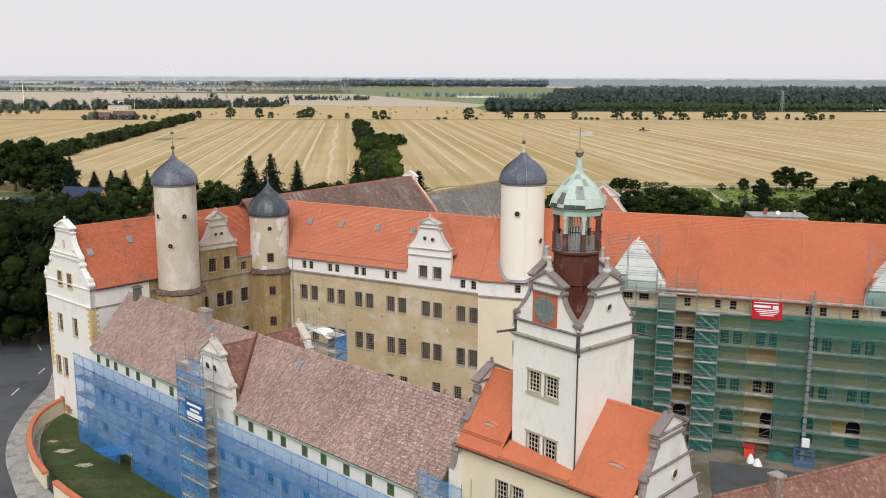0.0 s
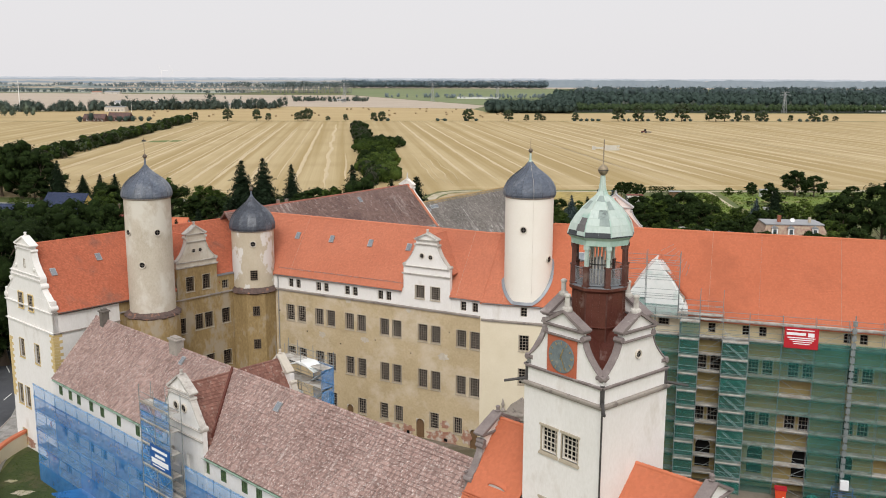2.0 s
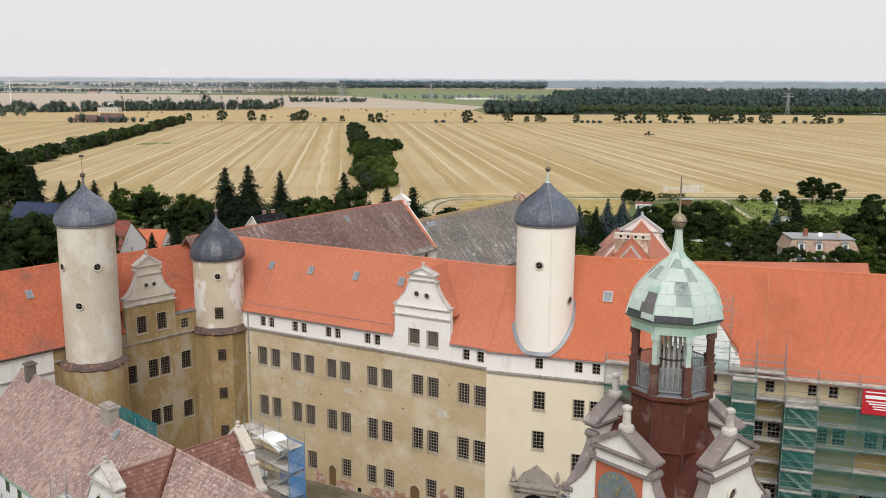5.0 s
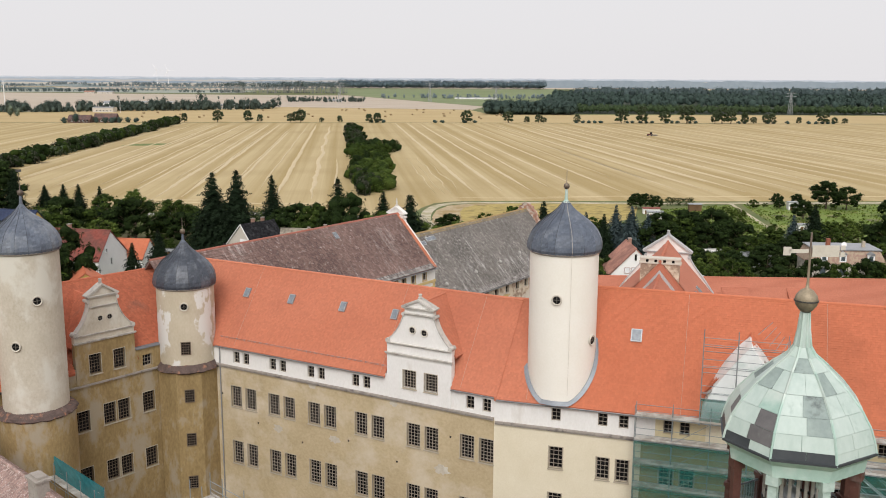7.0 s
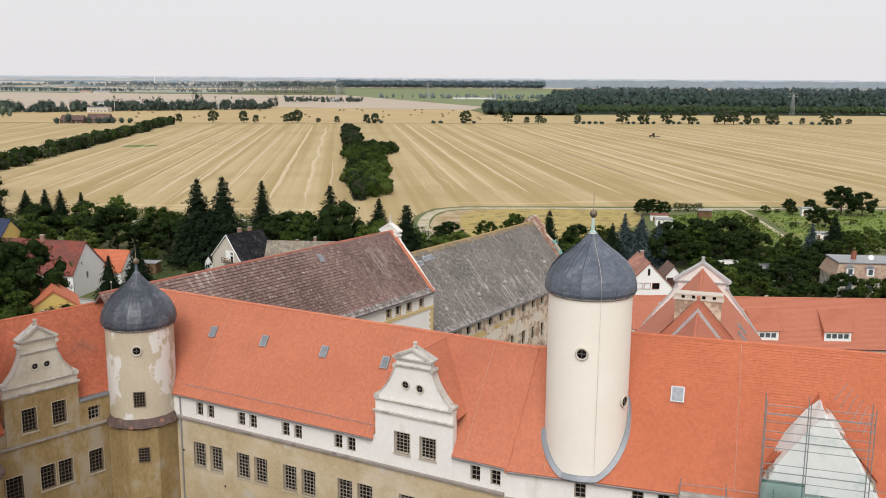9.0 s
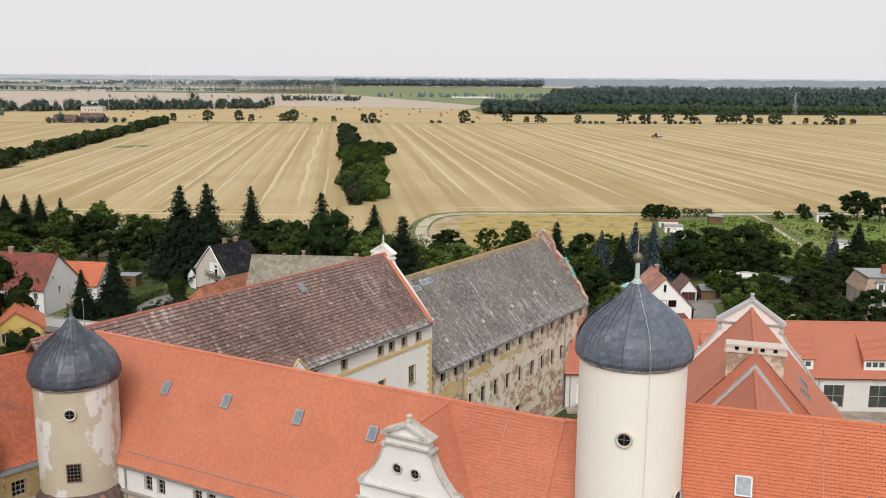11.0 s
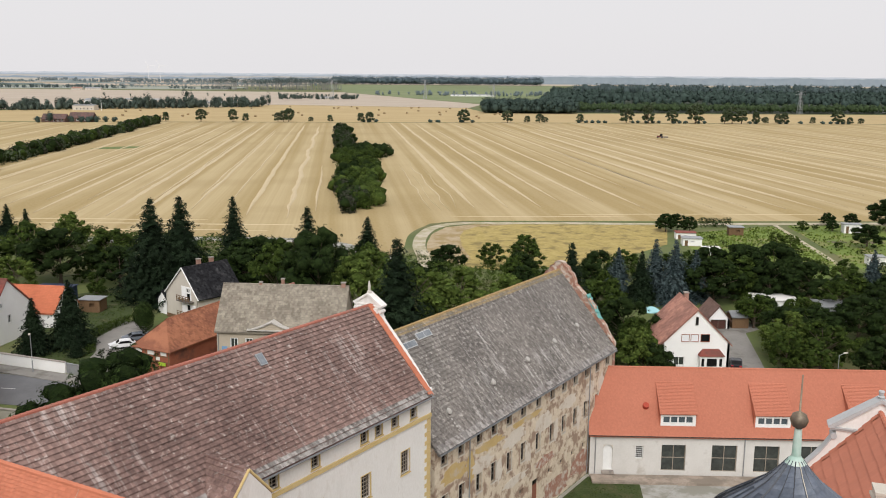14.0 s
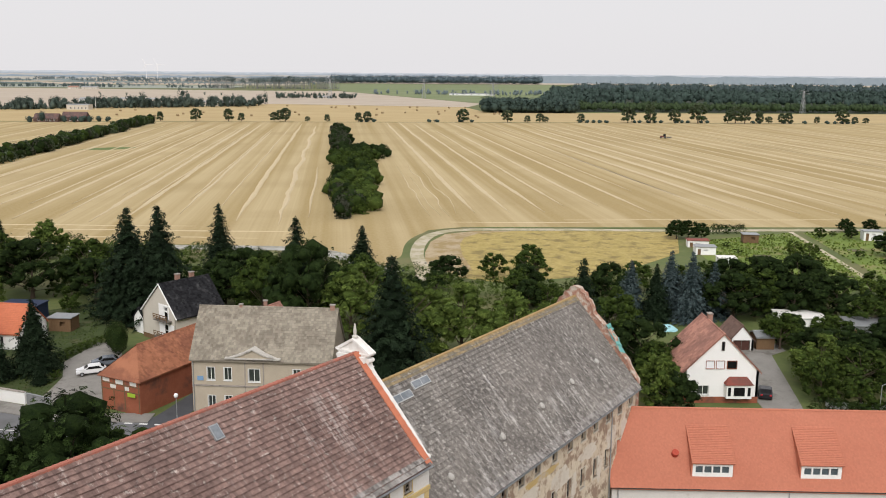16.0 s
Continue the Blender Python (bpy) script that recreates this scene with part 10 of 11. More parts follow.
def house(name, m, length, half, eave, ridge, wall, tile, label, front=(), ends=(), chimneys=(), over=0.35, hip0=0.0, hip1=0.0, plinth=None, glass=None, wide=0.3, course=0.34, frame=None, back_half=None):
    """A plain gabled house: walls with window openings, gable ends, tiled roof, chimneys."""
    t = thing(name, m, label, "house")
    bh = back_half or half
    deep = half + bh
    part("wall", wall_mesh(0, length, 0, eave, 0.35, [f[:4] for f in front]), wall, t)
    part("rear_wall", boxes((0, length, deep - 0.35, deep, 0, eave)), wall, t)
    for x, rot, k in ((0, -90, 0), (length, 90, 1)):
        gm2 = pose(x, deep if rot == -90 else 0, 0, 0, 0, rot)
        holes = [e[1:5] for e in ends if e[0] == k]
        part("end_wall", wall_mesh(0.001, deep - 0.001, 0, eave - 0.01, 0.35, [h for h in holes if h[3] < eave - 0.05]), wall, t, at=gm2)
        hip = hip0 if k == 0 else hip1
        if not hip:
            mid = half if rot == 90 else bh
            part("gable", slab([(0, eave - 0.01), (deep, eave - 0.01), (mid, ridge - 0.08)], 0, 0.35), wall, t, at=gm2)
        for h in holes:
            inn = h[3] < eave - 0.05
            window(t, h[0], h[2], h[1] - h[0], h[3] - h[2], 2, 1, frame=frame or FRAME_WHITE, at=gm2 if inn else gm2 @ pose(0, -0.2, 0), deep=0.15, glass=glass, bars=0.07, surround=frame or FRAME_WHITE)
    for f in front:
        window(t, f[0], f[2], f[1] - f[0], f[3] - f[2], 2, 1, frame=frame or FRAME_WHITE, deep=0.15, glass=glass, bars=0.07, surround=frame or FRAME_WHITE)
    gable_roof(t, -0.2 if not hip0 else -0.3, length + (0.2 if not hip1 else 0.3), half, eave, ridge, tile, wide, course, seed=int(abs(m.translation.x) * 7) % 97, over=over, hip0=hip0, hip1=hip1, back_half=back_half)
    if hip0 or hip1:
        k = (ridge - eave) / half
        z0 = eave - over * k
        for hp, x, sx in ((hip0, -0.3, 1), (hip1, length + 0.3, -1)):
            if hp:
                v = [(x, -over, z0), (x, deep + over, z0), (x + sx * hp, half, ridge)]
                part("hip", mesh_of("hip", v + [(a, b, c - 0.12) for a, b, c in v], [(0, 1, 2) if sx < 0 else (2, 1, 0), (3, 4, 5), (0, 3, 4, 1), (1, 4, 5, 2), (2, 5, 3, 0)]), tile, t)
    for x, y, w, z in chimneys:
        c = part("chimney", boxes((x - w, x + w, y - w * 0.8, y + w * 0.8, eave, z)), CHIMNEY_BRICK, t)
        part("chimney_cap", boxes((x - w - 0.08, x + w + 0.08, y - w * 0.8 - 0.08, y + w * 0.8 + 0.08, z, z + 0.12)), STONE, c)
    if plinth:
        part("plinth", boxes((-0.04, length + 0.04, -0.04, 0.0, 0, plinth[0]), (-0.04, 0.0, 0, deep, 0, plinth[0]), (length, length + 0.04, 0, deep, 0, plinth[0])), plinth[1], t)
    return t


OLD_GARAGE = surface("dark_brown_garage_tile", (0.14, 0.085, 0.07), (0.20, 0.125, 0.10), None, 0.5, 7, pieces=0.15)
# white gabled house with a bay
wm = frame_at(34.1, 218.9, 0) @ pose(10.3, 0, 0, 0, 0, 90)
wh = house("white_house", wm, 10.5, 5.15, 4.7, 9.9, HOUSE_WHITE, ROOF_ROSE, "white gabled house with a rose tiled roof", [(2, 3.2, 1.3, 2.6), (6, 7.2, 1.3, 2.6)], [(0, 6.3, 8.2, 1.2, 2.6), (0, 1.9, 3.5, 1.2, 2.5)], [(7.6, 4.9, 0.4, 10.7)], plinth=(0.9, BRICK_RED), glass=GLASS_DUSK)
wf = pose(0, 10.3, 0, 0, 0, -90)
for x0, x1, z0, z1 in ((2.9, 4.1, 4.9, 6.1), (4.3, 5.5, 4.9, 6.1), (5.8, 7.2, 4.9, 6.1), (4.9, 5.35, 7.5, 8.8)):
    window(wh, x0, z0, x1 - x0, z1 - z0, 1, 1, frame=BRICK_RED if z0 < 7 else FRAME_DARK, glass=WHITE_PRINT if x0 < 5 and z0 < 7 else GLASS_DARK, at=wf @ pose(0, -0.2, 0), deep=0.14)
bay = part("bay_window", boxes((5.7, 9.2, -0.9, 0.0, 0.9, 2.9)), HOUSE_WHITE, wh, at=wf)
for x0, x1 in ((5.9, 6.3), (6.7, 8.2), (8.6, 9.0)):
    part("pane", boxes((x0, x1, -0.93, -0.9, 1.3, 2.5)), GLASS_DARK, bay)
part("bay_roof", mesh_of("bay_roof", [(5.5, -1.15, 2.9), (9.4, -1.15, 2.9), (9.4, 0, 2.9), (5.5, 0, 2.9), (6.2, 0, 3.8), (8.7, 0, 3.8)], [(0, 1, 5, 4), (1, 2, 5), (0, 4, 3), (0, 3, 2, 1), (3, 4, 5, 2)]), ROOF_RED, bay)
house("garage", frame_at(48.3, 243.0, 0) @ pose(3.9, 0, 0, 0, 0, 90), 6, 1.95, 2.0, 4.3, HOUSE_WHITE, OLD_GARAGE, "small white gabled garage with a dark door", (), [(0, 0.6, 3.3, 0.05, 1.75)], glass=surface("dark_brown_garage_door", (0.06, 0.025, 0.018), (0.09, 0.04, 0.03), None, 2, 14), frame=FRAME_DARK)
house("carport", frame_at(52.9, 243.6, 0), 3.0, 1.6, 2.3, 2.8, DOOR_WOOD, ZINC, "low dark carport beside a garage")
# flat-roofed sheds
for x, y, w, d, h, mat_, lab in ((61, 255, 8, 5.5, 2.4, HOUSE_WHITE, "low workshop with a pale flat roof"), (71, 249, 7, 6, 2.6, ZINC, "grey flat-roofed garden shed"), (66.4, 334, 5.4, 3.2, 1.8, HOUSE_WHITE, "small allotment hut with red roof"), (65.6, 324, 5, 3.5, 2.0, HOUSE_WHITE, "white allotment hut among shrubs"), (83, 340, 4, 3, 2.4, DOOR_WOOD, "brown wooden allotment hut"), (67.3, 311, 4.2, 3, 1.8, HOUSE_WHITE, "low pale garden hut"), (104, 300, 4, 3, 2.0, HOUSE_WHITE, "small white garden hut behind shrubs"), (118, 345, 5, 3, 2.6, HOUSE_WHITE, "white garden hut near the field"), (-58, 268, 3.4, 2.4, 1.9, HOUSE_WHITE, "small pale garden hut"), (-67, 252.5, 4, 3, 2.4, DOOR_WOOD, "dark garden shed with felt roof"), (-78, 258, 7, 4, 3.2, ROOF_NAVY, "shed with blue-grey roof")):
    s = thing("garden_shed", pose(x, y, 0, 0, 0, -6), lab, "shed")
    part("wall", wall_mesh(0, w, 0, h, 0.15, [(0.5, 1.3, 0.0, h - 0.5), (2.0, 3.0, 1.0, h - 0.6)]), mat_, s)
    part("body", boxes((0, w, 0.5, d, 0, h)), mat_, s)
    part("roof", slab([(-0.2, h), (w + 0.2, h), (w + 0.2, h + 0.14), (-0.2, h + 0.14)], -0.25, d + 0.2), ROOF_RED if "red" in lab else (ROOF_NAVY if "blue" in lab else PLASTER_WHITE if "pale" in lab else ZINC), s)
    part("door", boxes((0.5, 1.3, 0.08, 0.12, 0, h - 0.5)), DOOR_WOOD, s)
# tan two-storey house with pediment
h2 = house("village_house", frame_at(-31.5, 212.3, -4.5), 18.2, 4.6, 8.6, 14.0, TAN_RENDER, ROOF_SANDY, "tan two-storey house with grey pantiles and pediment", [(x, x + 1.0, z, z + 1.7) for x in (2.0, 4.2, 13.2, 15.6) for z in (5.4, 1.6)] + [(7.4, 8.9, 5.3, 7.0), (7.4, 8.9, 1.6, 3.4)], [(1, 2.2, 3.0, 5.4, 7.0), (1, 5.4, 6.2, 5.4, 7.0)], [(5.4, 4.6, 0.2, 14.3), (8.6, 4.9, 0.22, 14.8), (17.6, 4.6, 0.3, 14.5)], over=0.4, glass=GLASS_DUSK, wide=0.34, course=0.36)
part("pediment", slab([(5.5, 8.5), (10.8, 8.5), (9.5, 8.95), (8.15, 9.6), (6.8, 8.95)], -0.5, 1.0), TAN_RENDER, h2)
bm = bmesh.new()
for a, b in (((4.6, 8.45), (11.7, 8.45)), ((5.2, 8.5), (6.8, 9.0)), ((6.8, 9.0), (8.15, 9.66)), ((8.15, 9.66), (9.5, 9.0)), ((9.5, 9.0), (11.1, 8.5))):
    seg_box(bm, a, b, -0.7, 1.4, 0.16)
part("pediment_roof", bm, COPING_PALE, h2)
part("string_course", boxes((0, 18.2, -0.1, 0, 4.55, 4.75), (6.9, 7.05, -0.06, 0, 0, 8.5), (9.3, 9.45, -0.06, 0, 0, 8.5)), STONE, h2)
downpipe(h2, 0.2, -0.1, 0, 8.4)
part("street_sign", boxes((0.7, 1.5, -0.06, -0.02, 5.3, 5.9)), surface("pale_blue_sign", (0.15, 0.28, 0.45), (0.2, 0.33, 0.5), None, 2, 8), h2)
# brick barn with hipped end
barn = house("brick_barn", frame_at(-38.65, 213.2, 63.5) @ pose(0, 0, 0), 24, 3.4, 5.0, 8.3, BRICK_RED, surface("orange_pantile", (0.30, 0.12, 0.065), (0.38, 0.155, 0.085), (0.24, 0.095, 0.055), 0.4, 7, pieces=0.2, cscale=0.3), "red brick barn with orange hipped roof", (), (), (), over=0.35, hip0=3.6, wide=0.34, course=0.36)
BOARD = surface("whitewashed_boarding", (0.62, 0.60, 0.55), (0.7, 0.68, 0.63), None, 2, 9)
em = pose(0, 6.8, 0, 0, 0, -90)
for x0, x1, z0, z1 in ((0.3, 1.5, 3.9, 4.7), (2.6, 3.9, 3.8, 4.8), (1.6, 2.6, 3.1, 3.6), (4.2, 4.9, 3.1, 3.6), (5.1, 6.2, 3.9, 4.7)):
    part("shutter", boxes((x0, x1, -0.03, 0.01, z0, z1)), BOARD, barn, at=em)
bm = bmesh.new()
for x in (0.1, 2.2, 4.1, 6.6):
    box(bm, x - 0.09, x + 0.09, -0.025, 0.0, 0.4, 4.8)
for z in (2.9, 3.75):
    box(bm, 0, 6.8, -0.02, 0.0, z - 0.08, z + 0.08)
part("timber_frame", bm, DOOR_WOOD, barn, at=em)
part("shop_sign", boxes((5.0, 6.3, -0.4, -0.34, 2.5, 3.0)), surface("lime_green_sign", (0.3, 0.42, 0.03), (0.36, 0.5, 0.05), None, 2, 8), barn, at=em)
house("side_barn", frame_at(-26, 226, 63.5), 10, 3.0, 6.0, 9.6, BRICK_RED, ROOF_ROSE, "old brick side barn with mossy tiles")
# beige house with black roof and balconies
h1 = house("village_house", frame_at(-42.5, 243.9, 50), 9.6, 4.2, 5.2, 9.9, GREY_RENDER, ROOF_BLACK, "beige house with black shingle roof and balconies", (), [(0, 6.6, 7.6, 5.6, 6.4), (0, 6.6, 7.6, 2.4, 3.2)], [(4.0, 4.9, 0.36, 10.8), (6.6, 4.6, 0.36, 10.8)], over=0.5, back_half=5.4, glass=GLASS_DARK, wide=0.4, course=0.4, plinth=(0.8, DOOR_WOOD))
hm = pose(0, 9.6, 0, 0, 0, -90)
part("loggia", boxes((4.9, 9.0, -0.03, 0.0, 1.2, 3.4), (4.9, 7.8, -0.03, 0.0, 4.2, 6.6)), HOUSE_WHITE, h1, at=hm)
for z, x1 in ((1.2, 9.2), (4.1, 8.6)):
    bl = part("balcony", boxes((4.7, x1, -1.1, 0.0, z - 0.15, z)), FRAME_DARK, h1, at=hm)
    bm = bmesh.new()
    for h in (0.35, 0.6, 0.95):
        box(bm, 4.7, x1, -1.1, -1.05, z + h - 0.06, z + h + 0.06)
    for x in np.linspace(4.75, x1 - 0.05, 5):
        box(bm, x - 0.04, x + 0.04, -1.1, -1.03, z, z + 1.0)
    part("railing", bm, DOOR_WOOD, bl)
    part("balcony_door", boxes((6.6, 7.4, -0.05, -0.03, z + 0.05, z + 2.05)), GLASS_DARK, bl)
bm = bmesh.new()
bar(bm, (-0.25, -0.6, 4.6), (-0.25, 4.2, 9.95), 0.1, 6)
bar(bm, (-0.25, 9.7, 4.7), (-0.25, 4.2, 9.95), 0.1, 6)
part("barge_board", bm, HOUSE_WHITE, h1)
house("timber_annex", frame_at(-49.9, 251.0, 50), 5, 1.6, 2.8, 4.4, HOUSE_WHITE, ROOF_BLACK, "small white annex with dark timber frame", (), [(0, 1.0, 1.9, 1.2, 2.2)])
# white house with red roof at the street, and its neighbours
house("village_house", frame_at(-90.2, 232.2, -11), 18.5, 5.0, 5.2, 10.6, HOUSE_WHITE, ROOF_RED, "white house with a dull red tiled roof", [(x, x + 0.9, z, z + 1.3) for x in (3, 6.5, 10.5, 14.0, 16.4) for z in (3.0, 0.8)], [(1, 4.6, 5.4, 3.2, 4.6), (1, 2.6, 3.3, 6.2, 7.0)], [(9, 5.0, 0.4, 11.6)], glass=GLASS_DARK, back_half=6.4)
house("village_house", frame_at(-77.5, 243, -8), 10.5, 4.0, 3.0, 6.6, HOUSE_WHITE, TILE_NEW, "low house with bright orange roof", [(2, 3.2, 0.9, 2.2), (6.5, 7.7, 0.9, 2.2)])
house("village_house", frame_at(-66.0, 196.0, 25) @ pose(7.4, 0, 0, 0, 0, 90), 9, 3.7, 6.3, 9.0, YELLOW_RENDER, TILE_NEW, "yellow rendered house with an orange tiled roof", (), [(0, 1.6, 2.6, 4.4, 5.9), (0, 5.0, 6.0, 4.4, 5.9), (0, 1.6, 2.6, 1.3, 2.8), (0, 5.0, 6.0, 1.3, 2.8)], glass=GLASS_DUSK)
house("village_house", frame_at(-109.7, 254.6, -12), 12, 5.0, 6.8, 11.4, YELLOW_RENDER, ROOF_NAVY, "yellow house with dark blue glazed roof", [(x, x + 1.1, 2.0, 3.4) for x in (2, 5, 8.5)], [(1, 3, 4, 2.2, 3.6), (1, 6, 7, 2.2, 3.6)])
house("village_house", frame_at(-120.9, 245.0, -12), 14, 5, 5.2, 9.6, YELLOW_RENDER, ROOF_NAVY, "yellow house with blue roof behind trees")
# villa with a mansard roof
vl = thing("villa", frame_at(77.5, 226.5, -6), "grey villa with tiled mansard roof and flat top", "house")
part("wall", wall_mesh(0, 15, 0, 5.6, 0.4, [(x, x + 1.2, z, z + 1.6) for x in (2.0, 6.0, 11.5) for z in (3.2, 0.8)]), GREY_RENDER, vl)
part("side_wall", wall_mesh(0, 9.5, 0, 5.6, 0.4, [(x, x + 1.1, z, z + 1.6) for x in (1.5, 4.2, 7.0) for z in (3.2, 0.8)]), GREY_RENDER, vl, at=pose(0, 9.5, 0, 0, 0, -90))
part("core", boxes((0.4, 15, 0.4, 9.5, 0, 5.6)), GREY_RENDER, vl)
part("mansard", mesh_of("mansard", [(-0.3, -0.3, 5.6), (15.3, -0.3, 5.6), (15.3, 9.8, 5.6), (-0.3, 9.8, 5.6), (0.9, 0.9, 8.4), (14.1, 0.9, 8.4), (14.1, 8.6, 8.4), (0.9, 8.6, 8.4)], [(0, 1, 5, 4), (1, 2, 6, 5), (2, 3, 7, 6), (3, 0, 4, 7), (4, 5, 6, 7), (3, 2, 1, 0)]), surface("dull_rose_mansard_tile", (0.25, 0.155, 0.12), (0.34, 0.225, 0.175), (0.36, 0.28, 0.20), 1.2, 8, pieces=0.2, cscale=1.6), vl)
part("flat_roof", boxes((0.6, 14.4, 0.6, 8.9, 8.4, 8.6)), ZINC, vl)
for x in (2.0, 5.8, 11.4):
    d = part("dormer", boxes((x, x + 1.4, -0.1, 1.2, 6.0, 7.7)), HOUSE_WHITE, vl)
    part("dormer_roof", slab([(x - 0.2, 7.7), (x + 1.6, 7.7), (x + 0.7, 8.3)], -0.3, 1.3), ZINC, d)
    part("pane", boxes((x + 0.3, x + 1.1, -0.13, -0.1, 6.3, 7.4)), GLASS_BLUE, d)
part("chimney", boxes((4.2, 5.0, 4.0, 4.8, 8.4, 10.2)), BRICK_RED, vl)
part("chimney", boxes((11.5, 12.1, 4.0, 4.6, 8.4, 9.8)), TAN_RENDER, vl)
dish = lathe([(0.05, 0), (0.3, 0.05), (0.55, 0.18), (0.52, 0.2), (0.28, 0.09), (0.03, 0.05)], 16)
part("satellite_dish", dish, HOUSE_WHITE, vl, at=pose(7.4, 3.0, 9.2, 70, 0, 0))
bm = bmesh.new()
bar(bm, (7.4, 3.1, 8.6), (7.4, 3.1, 9.3), 0.04)
part("dish_pole", bm, ZINC, vl)
part("window", boxes((2.0, 3.2, -0.0, 0.05, 0.8, 2.4), (6.0, 7.2, -0.0, 0.05, 3.2, 4.8), (2.0, 3.2, 0.0, 0.05, 3.2, 4.8), (11.5, 12.7, 0.0, 0.05, 3.2, 4.8)), GLASS_BLUE, vl)
# far farmsteads and halls
OLD_BRICK = surface("sooty_old_brick", (0.08, 0.05, 0.042), (0.13, 0.08, 0.065), None, 0.4, 3)
OLD_TILE = surface("dark_red_old_tile", (0.12, 0.068, 0.06), (0.175, 0.10, 0.085), (0.10, 0.07, 0.065), 0.3, 3, pieces=0.15)
for x, y, w, d, h, rg_, wall_, tile_, lab in ((-352, 906, 22, 9, 3.2, 7.2, OLD_BRICK, OLD_TILE, "old brick farmhouse in the fields"), (-330, 912, 22, 10, 4.0, 8.4, OLD_BRICK, OLD_TILE, "dark red-roofed barn in the fields"), (-426, 1166, 26, 12, 5.6, 6.4, GREY_RENDER, ZINC, "pale far hall beyond the field"), (-436, 1230, 18, 12, 10, 12, HOUSE_WHITE, ZINC, "pale hall among village trees"), (-455, 1431, 52, 14, 5, 6.5, GREY_RENDER, ZINC, "long grey-roofed hall among trees"), (-310, 1305, 46, 14, 5, 6.5, GREY_RENDER, ZINC, "low grey shed among trees"), (-912, 2400, 26, 12, 4, 7, GREY_RENDER, CHIMNEY_BRICK, "far white farm on the plain"), (-880, 2405, 40, 12, 4, 6.5, GREY_RENDER, ZINC, "far farm building on the plain"), (580, 1262, 60, 16, 6, 8, HOUSE_WHITE, ZINC, "white building at the wood edge"), (-205, 1700, 26, 10, 3, 4.5, GREY_RENDER, ZINC, "farm hall in the plain"), (30, 2000, 90, 12, 3, 4, HOUSE_WHITE, ZINC, "long pale sheds behind green fields")):
    house("farm_building", frame_at(x, y, -4), w, d / 2, h, rg_, wall_, tile_, lab, [(w * k / 6, w * k / 6 + 1.6, 1.0, 2.8) for k in range(1, 6)], wide=1.2, course=1.2)

# ---- walls, fences, lamps, cars, pylons ----
def wall_run(name, line, h, thick, material, cap, label, cap_mat):
    pts = [Vector((x, y, 0)) for x, y in line]
    t = new(name)
    tagged(t, label, "wall")
    for part_name, w, z0, z1, mt in (("masonry", thick, -0.1, h, material), ("coping", thick + 0.22, h, h + cap, cap_mat)):
        bm = bmesh.new()
        rows = []
        for i, p in enumerate(pts):
            d = (pts[min(i + 1, len(pts) - 1)] - pts[max(i - 1, 0)]).normalized()
            nrm = Vector((-d.y, d.x, 0)) * w / 2
            rows.append([bm.verts.new(q) for q in (p - nrm + Vector((0, 0, z0)), p + nrm + Vector((0, 0, z0)), p + nrm * (1 if z0 < 0 else 0.8) + Vector((0, 0, z1)), p - nrm * (1 if z0 < 0 else 0.8) + Vector((0, 0, z1)))])
        for u, v in zip(rows, rows[1:]):
            for k in range(4):
                bm.faces.new((u[k], u[(k + 1) % 4], v[(k + 1) % 4], v[k]))
        bm.faces.new(rows[0])
        bm.faces.new(rows[-1][::-1])
        part(part_name, bm, mt, t)
    return t


wall_run("boundary_wall", curve([(-45.2, 115.2), (-48.3, 112.5), (-49.6, 107), (-48.4, 100.8), (-45.2, 94.2), (-41.4, 88.9)], 8), 1.75, 0.45, PLASTER_CREAM, 0.28, "curved cream garden wall with orange tile coping", TILE_NEW)
wall_run("boundary_wall", curve([(-39.6, 86.9), (-36.5, 83.8), (-28, 76), (-16, 65)], 6), 1.75, 0.45, PLASTER_CREAM, 0.28, "cream garden wall with orange tile coping", TILE_NEW)
gt = thing("yard_gate", frame_at(-41.3, 88.8, -48), "dark grey solid yard gate", "gate")
part("gate_leaf", boxes((0.05, 1.2, -0.03, 0.03, 0.08, 1.75), (1.25, 2.45, -0.03, 0.03, 0.08, 1.75)), GLASS_DARK, gt)
wall_run("garden_wall", [(-72, 223.5), (-63.5, 220.3), (-55.5, 217.3)], 1.7, 0.3, HOUSE_WHITE, 0.1, "white rendered garden wall", STONE)
wall_run("garden_wall", [(-55.3, 217.22), (-51.2, 215.3)], 1.6, 0.08, ZINC, 0.06, "grey sheet metal gate panel", ZINC)
wall_run("garden_wall", [(-58, 199), (-47, 196.4)], 1.5, 0.3, GREY_RENDER, 0.1, "low grey rendered wall", STONE)
fence = thing("metal_fence", pose(0, 0, 0), "grey metal fence behind the low building", "fence")
for i in range(18):
    x = 52 + i * 2.4
    part("post", boxes((-0.04, 0.04, -0.04, 0.04, 0, 1.9)), ZINC, fence, at=pose(x, 214.5 - i * 0.09, 0))
    part("slat", boxes((0, 2.4, -0.02, 0.02, 0.3, 1.75)), ZINC, fence, at=pose(x, 214.5 - i * 0.09, 0, 0, 0, -2.1))


